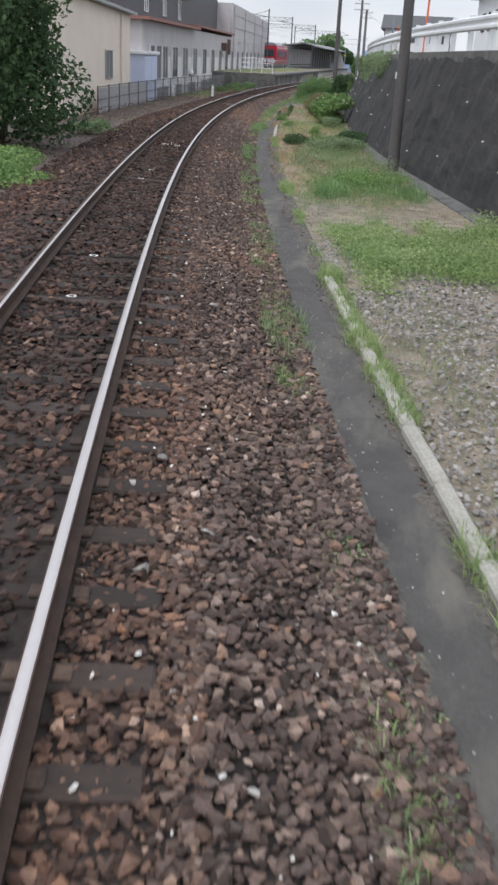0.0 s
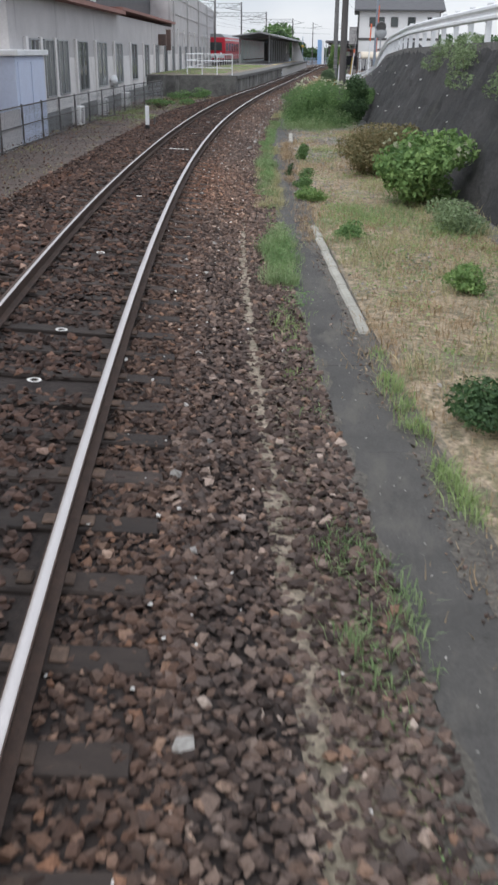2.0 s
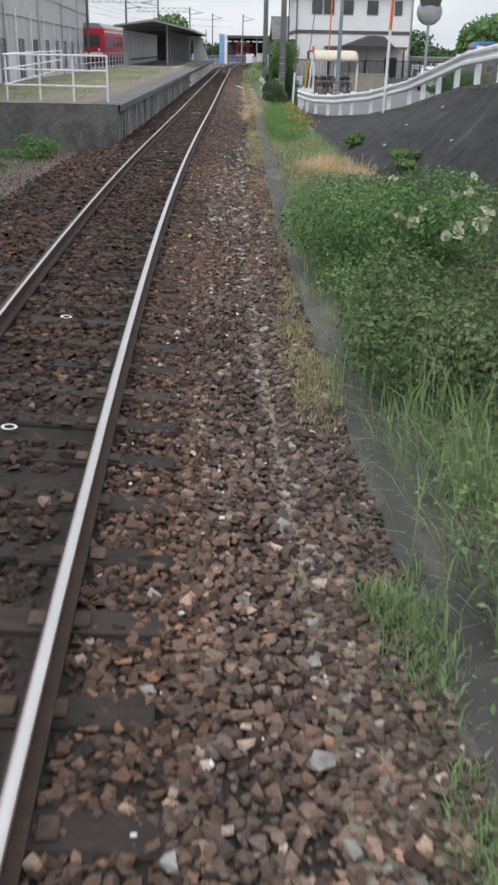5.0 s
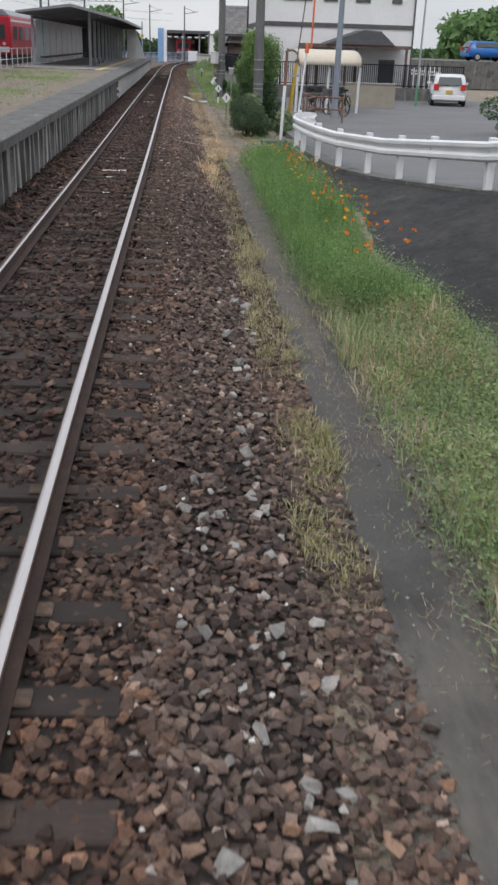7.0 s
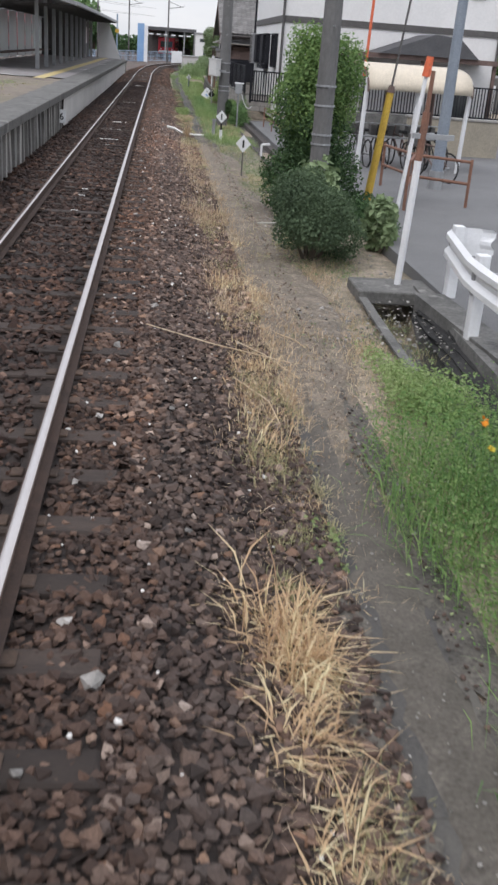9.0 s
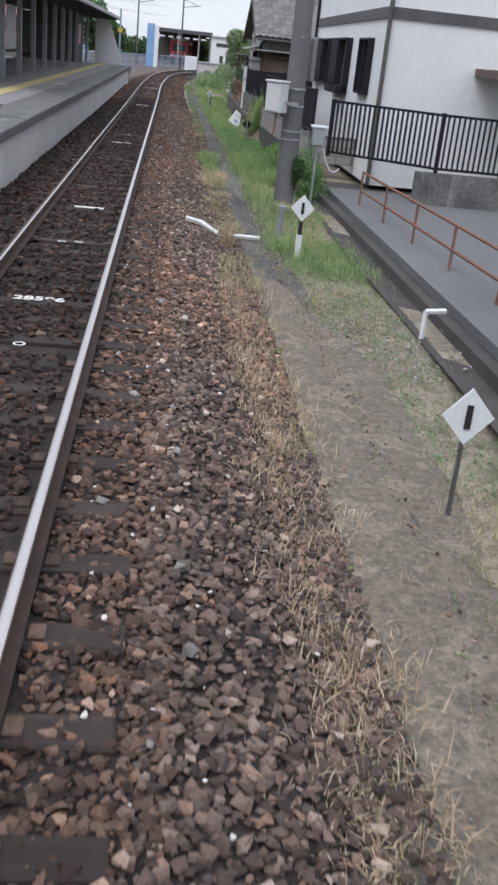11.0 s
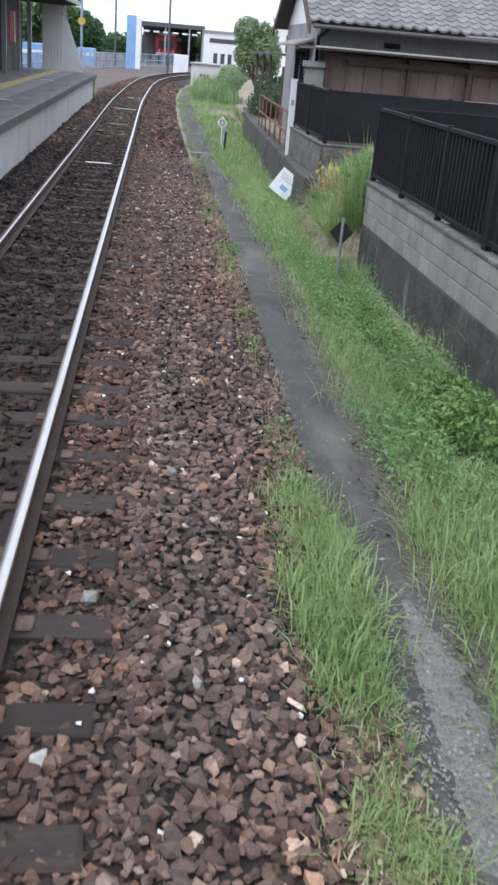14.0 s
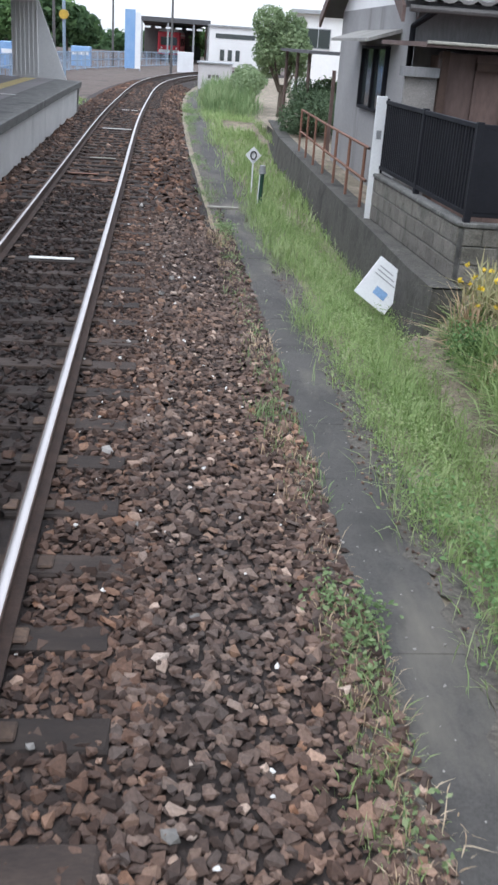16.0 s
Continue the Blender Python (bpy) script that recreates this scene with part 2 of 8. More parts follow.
# near-black brown: the shade in the gaps between stones is put into this colour
BALLAST = surface("rusty_gap_shade_bed", [(0.022, 0.016, 0.014), (0.042, 0.031, 0.026)], 2.0, 0.95, fine=22, amount=0.7, bump=1.0)
STONE = stones_mat("crushed_stone", (1.2, 1.13, 1.1))
RUSTY_STONE = stones_mat("rusty_crushed_stone", (0.98, 0.8, 0.7))
DARK_STONE = stones_mat("brake_dust_stone", (0.48, 0.38, 0.345), BED_TONE_ALONG)
PALE_STONE = surface("pale_stone", [(0.36, 0.34, 0.315), (0.21, 0.2, 0.185)], 6, 0.85, island=0.4)
RUST = surface("rusty_rail_steel", [(0.05, 0.032, 0.025), (0.085, 0.052, 0.038)], 6, 0.85, fine=60, amount=0.4)
STEEL = surface("polished_rail_head", [(0.68, 0.64, 0.62)], 3, 0.34, 0.85, fine=90, amount=0.1, bump=0.03, stretch=(1, 1, 1))
TIMBER = surface("tarred_timber", [(0.026, 0.019, 0.016), (0.05, 0.036, 0.029)], 3, 0.9, fine=30, amount=0.45, stretch=(1, 4, 4), rnd=0.35)
CLIP = surface("rusted_clip", [(0.115, 0.075, 0.052), (0.065, 0.044, 0.034)], 12, 0.9, rnd=0.5)
WHITE_MARK = surface("worn_white_paint", [(0.75, 0.74, 0.71), (0.62, 0.6, 0.56)], 20, 0.8, bump=0)
TROUGH = surface("grey_trough_lid", [(0.05, 0.047, 0.044), (0.085, 0.08, 0.074), (0.06, 0.057, 0.053)], 1.1, 0.9, fine=75, amount=0.4, bump=0.5, rnd=0.05, stain=((1.3, 0.42, 1), (0.17, 0.155, 0.13), 0.52))
KERB = surface("weathered_kerb", [(0.42, 0.4, 0.35), (0.3, 0.29, 0.25)], 3, 0.9)
SOIL = surface("dry_soil_and_litter", [(0.15, 0.125, 0.096), (0.31, 0.255, 0.195), (0.2, 0.175, 0.125), (0.35, 0.29, 0.225), (0.16, 0.145, 0.1)], 1.3, 0.95, fine=30, amount=0.65, bump=1.0, stain=((2.5, 2.5, 2.5), (0.1, 0.085, 0.062), 0.56))
CINDER = surface("dark_cinder_ground", [(0.065, 0.05, 0.043), (0.125, 0.096, 0.082), (0.085, 0.07, 0.056)], 0.7, 0.95, fine=24, amount=0.6, bump=1.0)
ASPHALT = surface("worn_asphalt", [(0.13, 0.13, 0.132), (0.17, 0.17, 0.17)], 0.5, 0.85, fine=90, amount=0.25, bump=0.3)
DARK_WALL = surface("blackened_concrete", [(0.016, 0.016, 0.0165), (0.04, 0.038, 0.037), (0.02, 0.02, 0.02), (0.048, 0.047, 0.04)], 0.7, 0.95, fine=11, amount=0.7, bump=1.0, bump_scale=7, stretch=(1, 0.55, 1.4), stain=((1.1, 1.5, 0.35), (0.13, 0.127, 0.12), 0.63))
CONCRETE = surface("stained_concrete", [(0.33, 0.32, 0.3), (0.25, 0.245, 0.23)], 1.2, 0.9, fine=30, amount=0.22, stain=((1.4, 1.4, 0.25), (0.12, 0.115, 0.105), 0.56))
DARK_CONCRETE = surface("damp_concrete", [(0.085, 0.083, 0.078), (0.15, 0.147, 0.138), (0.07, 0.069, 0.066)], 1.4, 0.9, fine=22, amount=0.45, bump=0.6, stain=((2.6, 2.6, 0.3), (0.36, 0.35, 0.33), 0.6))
BLOCK = surface("concrete_block", [(0.25, 0.235, 0.22), (0.34, 0.32, 0.3)], 3.0, 0.92, fine=60, amount=0.35, bump=0.5, rnd=0.12, stain=((2.0, 2.0, 0.6), (0.12, 0.11, 0.1), 0.62))
WHITE_PAINT = surface("white_painted_steel", [(0.8, 0.81, 0.82), (0.7, 0.71, 0.72)], 1.5, 0.45, fine=30, amount=0.08, bump=0.05)
WHITE_WALL = surface("off_white_siding", [(0.8, 0.795, 0.785), (0.74, 0.735, 0.725)], 0.8, 0.75, fine=14, amount=0.07, bump=0.1, stain=((0.9, 0.9, 0.2), (0.5, 0.49, 0.46), 0.66))
BEIGE_WALL = surface("beige_render", [(0.8, 0.71, 0.6), (0.73, 0.65, 0.55)], 0.8, 0.85, fine=20, amount=0.08)
GREY_WALL = surface("grey_rendered_wall", [(0.54, 0.52, 0.52), (0.44, 0.425, 0.425)], 0.7, 0.85, fine=16, amount=0.12, stain=((1.0, 1.0, 0.15), (0.22, 0.215, 0.21), 0.6))
PALE_WALL = surface("pale_lower_wall", [(0.78, 0.755, 0.74), (0.66, 0.64, 0.63)], 0.9, 0.85, fine=16, amount=0.12, stain=((1.2, 1.2, 0.2), (0.3, 0.29, 0.28), 0.62))
RED_TRIM = surface("faded_red_eave", [(0.32, 0.16, 0.13), (0.25, 0.13, 0.11)], 2, 0.8)
BLUE_SHED = surface("pale_blue_panel", [(0.62, 0.69, 0.86), (0.56, 0.62, 0.78)], 1.0, 0.6, fine=12, amount=0.06)
DARK_ROOF = surface("dark_slate_roof", [(0.07, 0.07, 0.075), (0.1, 0.1, 0.105)], 2.0, 0.7, fine=30, amount=0.3)
TILE = surface("grey_roof_tile", [(0.15, 0.143, 0.138), (0.22, 0.212, 0.205)], 2.5, 0.65, fine=24, amount=0.25, island=0.22)
BROWN_METAL = surface("rusty_brown_sheet", [(0.1, 0.07, 0.062), (0.165, 0.112, 0.096)], 1.5, 0.8, fine=18, amount=0.3, stretch=(1, 1, 0.3))
BLACK_METAL = surface("black_fence_panel", [(0.013, 0.0135, 0.018), (0.021, 0.0215, 0.027)], 2, 0.7, fine=30, amount=0.2, bump=0.05, spec=0.2)
GREY_METAL = surface("galvanised_steel", [(0.4, 0.41, 0.42), (0.32, 0.33, 0.34)], 3, 0.5, 0.5, amount=0.15)
DARK_STEEL = surface("dark_steel", [(0.09, 0.085, 0.085), (0.13, 0.125, 0.12)], 3, 0.7, 0.2)
POLE = surface("grey_concrete_pole", [(0.115, 0.114, 0.113), (0.165, 0.163, 0.16)], 1.5, 0.85, fine=26, amount=0.2, stretch=(1, 1, 0.4))
POLE_DARK = surface("weathered_pole", [(0.085, 0.078, 0.075), (0.13, 0.12, 0.115)], 1.5, 0.85, fine=26, amount=0.25, stretch=(1, 1, 0.3))
YELLOW = surface("yellow_guard", [(0.62, 0.42, 0.06), (0.5, 0.32, 0.05)], 4, 0.6)
YELLOW_LINE = surface("faded_yellow_tiles", [(0.58, 0.46, 0.2), (0.48, 0.4, 0.2)], 3, 0.8)
ORANGE = surface("orange_paint", [(0.75, 0.16, 0.06), (0.6, 0.13, 0.06)], 4, 0.5)
RED_PAINT = surface("red_train_paint", [(0.62, 0.025, 0.05), (0.55, 0.03, 0.05)], 1.0, 0.35, fine=8, amount=0.05, bump=0)
CREAM = surface("cream_roof_sheet", [(0.66, 0.58, 0.46), (0.56, 0.5, 0.4)], 1.5, 0.6)
BLUE = surface("blue_hoarding", [(0.2, 0.35, 0.6), (0.27, 0.42, 0.64)], 1.5, 0.6)
RUST_RAIL = surface("rusty_hand_rail", [(0.25, 0.125, 0.085), (0.18, 0.098, 0.07)], 6, 0.85)
TAN = surface("tan_block_wall", [(0.36, 0.32, 0.25), (0.29, 0.265, 0.215)], 1.5, 0.9)
LID_DUST = surface("pale_path_dust", [(0.15, 0.148, 0.136), (0.23, 0.227, 0.208), (0.18, 0.177, 0.162)], 2.6, 0.95, fine=60, amount=0.4, bump=0.8)
GRIT = surface("pale_path_grit", [(0.16, 0.157, 0.145), (0.26, 0.255, 0.235)], 5, 0.95, fine=70, amount=0.3, bump=0, island=0.4)
GLASS = glass("dark_window_glass")
PALE_GLASS = glass("curtained_glass", (0.22, 0.23, 0.23), 0.15)
BLACK = surface("black_rubber", [(0.02, 0.02, 0.02)], 4, 0.8)
CAR_WHITE = surface("white_car_paint", [(0.8, 0.8, 0.8)], 1, 0.25, fine=8, amount=0.02, bump=0)
CAR_BLUE = surface("blue_car_paint", [(0.03, 0.16, 0.5)], 1, 0.25, fine=8, amount=0.02, bump=0)
LAMP_RED = surface("red_lens", [(0.6, 0.03, 0.02)], 4, 0.3)
BARK = surface("bark", [(0.1, 0.08, 0.06), (0.15, 0.12, 0.095)], 6, 0.95, fine=30, amount=0.4, stretch=(1, 1, 0.3))
LEAF = leafy("green_leaves", [(0.068, 0.126, 0.047), (0.135, 0.238, 0.085), (0.230, 0.350, 0.130)])
LEAF_DARK = leafy("dark_leaves", [(0.031, 0.062, 0.027), (0.058, 0.115, 0.044), (0.111, 0.189, 0.069)])
LEAF_BRIGHT = leafy("bright_leaves", [(0.091, 0.167, 0.055), (0.182, 0.298, 0.097), (0.312, 0.434, 0.152)])
LEAF_GREEN_MIX = leafy("mixed_green_leaves", [(0.06, 0.1, 0.045), (0.14, 0.2, 0.085), (0.27, 0.31, 0.16)])
LEAF_SOFT = leafy("soft_dark_leaves", [(0.045, 0.075, 0.04), (0.085, 0.13, 0.068), (0.14, 0.2, 0.105)])
LEAF_RUSSET = leafy("russet_leaves", [(0.1, 0.105, 0.045), (0.19, 0.17, 0.08), (0.3, 0.23, 0.12)])
LEAF_GREY = leafy("greyish_leaves", [(0.115, 0.162, 0.086), (0.207, 0.282, 0.138), (0.333, 0.408, 0.230)])
COSMOS = leafy("feathery_cosmos", [(0.07, 0.15, 0.045), (0.16, 0.29, 0.09), (0.31, 0.43, 0.15)], 0.4)
GRASS = leafy("green_grass", [(0.130, 0.204, 0.086), (0.227, 0.328, 0.143), (0.376, 0.432, 0.237)], 0.35)
LUSH = leafy("lush_grass", [(0.110, 0.201, 0.078), (0.188, 0.322, 0.120), (0.324, 0.449, 0.192)], 0.35)
LIME = leafy("lime_grass", [(0.180, 0.265, 0.101), (0.300, 0.409, 0.154), (0.456, 0.517, 0.277)], 0.42)
STRAW = leafy("dry_straw", [(0.348, 0.236, 0.145), (0.552, 0.419, 0.273), (0.756, 0.637, 0.476)], 0.25)
DULL_STRAW = leafy("dull_straw", [(0.24, 0.165, 0.095), (0.39, 0.285, 0.17), (0.52, 0.41, 0.27)], 0.25)
GOLD = leafy("golden_straw", [(0.357, 0.224, 0.135), (0.661, 0.475, 0.284), (0.850, 0.787, 0.505)], 0.3)
OLIVE = leafy("half_dry_grass", [(0.236, 0.242, 0.116), (0.389, 0.366, 0.193), (0.578, 0.507, 0.319)], 0.3)
PETAL = leafy("orange_petals", [(0.75, 0.16, 0.02), (0.85, 0.28, 0.02), (0.9, 0.45, 0.04)], 0.3)
YELLOW_PETAL = leafy("yellow_petals", [(0.7, 0.48, 0.04), (0.8, 0.6, 0.06), (0.85, 0.7, 0.1)], 0.3)
RED_PETAL = leafy("red_orange_petals", [(0.7, 0.08, 0.03), (0.8, 0.13, 0.04), (0.85, 0.22, 0.06)], 0.3)
CREAM_BLOOM = leafy("cream_bloom", [(0.3, 0.34, 0.2), (0.5, 0.52, 0.36), (0.62, 0.62, 0.48)], 0.3)

# ---- ground: one sheet to the horizon ----
def side_height(l, s):
    if l < -2.0:
        return -0.5 - min(3.0, max(0.0, -l - 30)) * 0.02
    if l < 2.0:
        return -0.5
    if l < 2.95:
        return -0.46
    if 4.4 < s < 9.4 and 3.7 < l < 4.35:
        return -1.05
    if 41.5 < s < 82 and 3.3 < l < 4.45:
        return -0.8
    return -0.47 + 0.04 * math.sin(s * 0.9 + l) * (1 if l < 5 else 0)


ground_l = [-600, -120, -40, -12, -8, -6, -4.5, -3.2, -2.2, 2.05, 2.9, 3.1, 3.5, 3.68, 3.74, 4.0, 4.3, 4.4, 4.6, 6, 9, 14, 40, 120, 600]
ground_s = list(np.arange(-108, 150, 1.5))
rows = [[P(s, l, side_height(l, s)) for l in ground_l] for s in ground_s]
for far in (-150, -320):
    rows.insert(0, [P(-108, l, -0.5) + Vector((0.2, -1, 0)) * -far * 1.0 - Vector((0, 0, 0)) for l in ground_l])
rows += [[Vector((l * 2, y, -0.7)) for l in ground_l] for y in (260, 600, 1800)]
ground = sweep("ground", rows, SOIL)
tagged(ground, "dry brown soil with litter and thin grass", "ground", kind="structure")
rows = [[P(s, l, -0.485 + 0.035 * noise.noise((s * 0.7, l * 0.9, 3))) for l in np.arange(-7.5, -1.3, 0.6)] for s in np.arange(-108, 80, 0.8)]
tagged(sweep("ground_cinder", rows, CINDER, smooth=True), "dark cinder and gravel strip beside the track", "ground", kind="structure")

# ---- track ----
line_s = np.arange(-108, 142, 1.0)
prof = [(-2.3, -0.5), (-1.75, -0.4), (-1.35, -0.225), (-0.9, -0.2), (0.0, -0.205), (0.9, -0.2), (1.3, -0.22), (1.7, -0.34), (2.1, -0.47), (2.32, -0.5)]
tagged(sweep("ballast", [[PR(s, l, z + 0.015 * noise.noise((s * 2, l * 3, 1))) for l, z in prof] for s in np.arange(-108, 142, 0.5)], BALLAST), "dark rust-brown ballast bed with the shade between stones in its colour", "ballast", kind="structure")
for side in (-1, 1):
    rail = thing("rail", pose(0, 0, 0), "worn steel rail with rusty sides and a bright running surface", "rail", "running rails")
    c = side * 0.566
    body = [(-0.0635, -0.153), (0.0635, -0.153), (0.0635, -0.14), (0.012, -0.125), (0.008, -0.05), (0.0325, -0.035), (0.0325, -0.004), (-0.0325, -0.004), (-0.0325, -0.035), (-0.008, -0.05), (-0.012, -0.125), (-0.0635, -0.14)]
    sweep("web_and_foot", [[PR(s, c + x, z) for x, z in body] for s in line_s], RUST, rail, close=True)
    band = ((0.027, -0.005), (0.022, 0.0), (0, 0.002), (-0.022, 0.0), (-0.027, -0.005)) if side > 0 else ((0.029, -0.005), (0.025, 0.0), (0.012, 0.002), (0.001, 0.001), (-0.001, -0.005))
    sweep("running_surface", [[PR(s, c + x, z) for x, z in band] for s in line_s], STEEL, rail, "bright worn rail head", smooth=True)

sleeper_mesh = []
for k in range(3):
    bm = B(-1.05, 1.05, -0.1, 0.1, -0.14, 0, 0.012)
    for v in bm.verts:
        v.co += Vector((random.uniform(-0.01, 0.01), random.uniform(-0.006, 0.006), random.uniform(-0.004, 0.004)))
    me = bpy.data.meshes.new("sleeper")
    bm.to_mesh(me)
    bm.free()
    me.materials.append(TIMBER)
    sleeper_mesh.append(me)
clip_bm = B(-0.04, 0.04, -0.055, 0.055, 0.0, 0.018, 0.008)
clip_mesh = bpy.data.meshes.new("rail_clips")
clip_bm.to_mesh(clip_mesh)
clip_bm.free()
clip_mesh.materials.append(CLIP)
PITCH = 0.62
for i, s in enumerate(np.arange(-98.2, 82, PITCH)):
    ob = tagged(new("sleeper", sleeper_mesh[i % 3]), "dark weathered timber sleeper half buried in ballast", "sleeper", "sleepers under the rails")
    p = PR(s, random.uniform(-0.03, 0.03), -0.172)
    ob.matrix_world = Matrix.Translation(p) @ pose(0, 0, 0, 0, math.degrees(cant(s)), head(s) + random.uniform(-0.6, 0.6))
    for c in (-0.666, -0.466, 0.466, 0.666):
        clip = new("rail_clip", clip_mesh)
        clip.parent = ob
        clip.location = (c, 0, 0)
bm = bmesh.new()
for s in np.arange(82.5, 141, PITCH):
    box(bm, -1.05, 1.05, -0.1, 0.1, -0.14, 0)
    bmesh.ops.transform(bm, matrix=M(s, 0, -0.172), verts=bm.verts[-8:])
tagged(part("far_sleepers", bm, TIMBER), "dark timber sleepers of the far curve", "sleepers", kind="stuff")

# painted marks on sleepers
def paint_text(body, s, l=0.0, size=0.2):
    cu = bpy.data.curves.new("painted_number", "FONT")
    cu.body, cu.size, cu.align_x, cu.align_y, cu.extrude, cu.offset = body, size, "CENTER", "CENTER", 0.001, 0.006
    cu.materials.append(WHITE_MARK)
    ob = new("painted_number", cu)
    ob.matrix_world = M(s, l, -0.158) @ pose(0, 0, 0, 0, math.degrees(cant(s)), 0)
    return tagged(ob, "white distance number painted on a sleeper", "painted number", "distance numbers on sleepers")


for body, s in (("28500", -72.0), ("28524", -48.0), ("28572", 0.0), ("28596", 24.0), ("28612", 40.0)):
    paint_text(body, s, -0.03)


def ring_mark(s, l, r=0.055):
    bm = bmesh.new()
    n = 14
    for k in range(n):
        a0, a1 = 2 * math.pi * k / n, 2 * math.pi * (k + 1) / n
        bm.faces.new([bm.verts.new((q * math.cos(a), q * math.sin(a), 0)) for q, a in ((r, a0), (r, a1), (r * 0.62, a1), (r * 0.62, a0))])
    ob = part("painted_ring", bm, WHITE_MARK)
    ob.matrix_world = M(s, l, -0.157) @ pose(0, 0, 0, 0, math.degrees(cant(s)), 0)
    return tagged(ob, "small white ring painted on a sleeper", "painted ring", "rings painted on sleepers")


for s, l in ((-89.4, -0.07), (-87.3, -0.08), (-79.6, -0.1), (-78.1, -0.02), (-66.2, 0), (-64.8, 0), (-61.3, -0.06), (-56.4, -0.05), (-43.15, -0.05), (-40.38, -0.03), (-38.3, -0.02), (-35.6, -0.06), (-34.97, -0.05), (-33.45, -0.08), (-32.7, -0.08), (-29.9, -0.08), (-18.0, -0.02), (-16.6, -0.06), (-14.6, -0.04), (-3.0, 0.02), (-1.0, -0.06), (2.2, 0), (12.8, 0), (14.3, 0), (15.0, 0), (22.5, 0), (26.95, 0.09), (26.9, -0.12), (40.3, 0.08), (42.5, 0.01)):
    ring_mark(s, l)
for s, l0, l1 in ((-71.46, -0.13, 0.03), (-71.3, -0.1, 0.02)):
    ob = part("painted_bar", B(l0, l1, -0.012, 0.012, 0, 0.002), WHITE_MARK)
    ob.matrix_world = M(s, 0, -0.165)
    tagged(ob, "short white bar painted on a sleeper", "painted bar", "bars painted on sleepers")
ob = part("painted_bar", B(-0.014, 0.014, -0.08, 0.08, 0, 0.002), WHITE_MARK)
ob.matrix_world = M(-71.38, -0.05, -0.165)
tagged(ob, "short white bar painted on a sleeper", "painted bar", "bars painted on sleepers")
ring_mark(-72.6, -0.12, 0.09)
for s, l0, l1, mt, lab in ((29.65, -0.22, 0.22, WHITE_MARK, "pale bar painted across a sleeper"), (56.2, -0.25, 0.26, WHITE_MARK, "white bar painted across a sleeper"), (63.5, -0.45, 0.1, RUST_RAIL, "rust-brown plank lying between the rails"), (62.75, 0.0, 0.42, RUST_RAIL, "rust-brown plank lying between the rails"), (66.05, -0.22, 0.31, KERB, "grey batten lying between the rails"), (73.0, -0.36, 0.43, WHITE_MARK, "white bar painted across a sleeper"), (80.4, -0.2, 0.35, WHITE_MARK, "white bar painted across a sleeper")):
    ob = part("cross_bar", B(l0, l1, -0.05, 0.05, 0, 0.012, 0.004), mt)
    ob.matrix_world = M(s, 0, -0.165)
    tagged(ob, lab, "cross bar", "bars between the rails")

# ---- left side: yard fence, houses, factory ----
GL0, GL1 = Vector((-6.013, -24.905, 0)), Vector((-9.401, 17.199, 0))
GDIR = (GL1 - GL0).normalized()
GYAW = math.degrees(math.atan2(GDIR.y, GDIR.x)) - 90


def GM(u, z=-0.5, out=0.0):
    """Frame on the factory front: x to the right (towards the track), y along it."""
    p = GL0 + GDIR * u
    return pose(p.x, p.y, z, 0, 0, GYAW) @ Matrix.Translation((out, 0, 0))


def framed_window(parent, m, w, h, frame_mat, pane_mat, bars=1, depth=0.06):
    """A window lying in the x = 0 plane of m, y across, z up, its lower corner at the origin."""
    bm = bmesh.new()
    t = 0.05
    box(bm, -0.02, depth, 0, w, 0, t)
    box(bm, -0.02, depth, 0, w, h - t, h)
    box(bm, -0.02, depth, 0, t, t, h - t)
    box(bm, -0.02, depth, w - t, w, t, h - t)
    for k in range(bars):
        c = w * (k + 1) / (bars + 1)
        box(bm, -0.015, depth - 0.01, c - t / 2, c + t / 2, t, h - t)
    fr = part("window", bm, frame_mat, parent)
    fr.matrix_local = m
    pn = part("pane", B(0.0, 0.012, t, w - t, t, h - t), pane_mat, fr)
    return fr


fence = thing("yard_fence", pose(0, 0, 0), "grey wire mesh fence with steel posts along the yard", "fence")
FS = np.arange(-56, -18, 2.35)
for s in FS:
    ob = part("post", R((0, 0, 0), (0, 0, 1.22), 0.03, 0.03, 8), DARK_STEEL, fence)
    ob.matrix_local = M(s, -4.9, -0.55)
lines = [[P(s, -4.9, z) for s in FS] for z in (0.62, 0.1, -0.44)]
wires("rail", lines, 0.02, DARK_STEEL, fence)
vert, n = [], 0
for s in np.arange(-56, -18, 0.16):
    vert.append([P(s, -4.9, -0.45), P(s + 0.35, -4.9, 0.62)])
    vert.append([P(s + 0.35, -4.9, -0.45), P(s, -4.9, 0.62)])
wires("wire_mesh", vert, 0.004, GREY_METAL, fence)

for s in FS[FS < -45.5]:
    part("infill_panel", B(-0.03, -0.015, 0.03, 2.3, 0.02, 1.1), GREY_WALL, fence, "plain grey infill sheet").matrix_local = M(s, -4.9, -0.55)

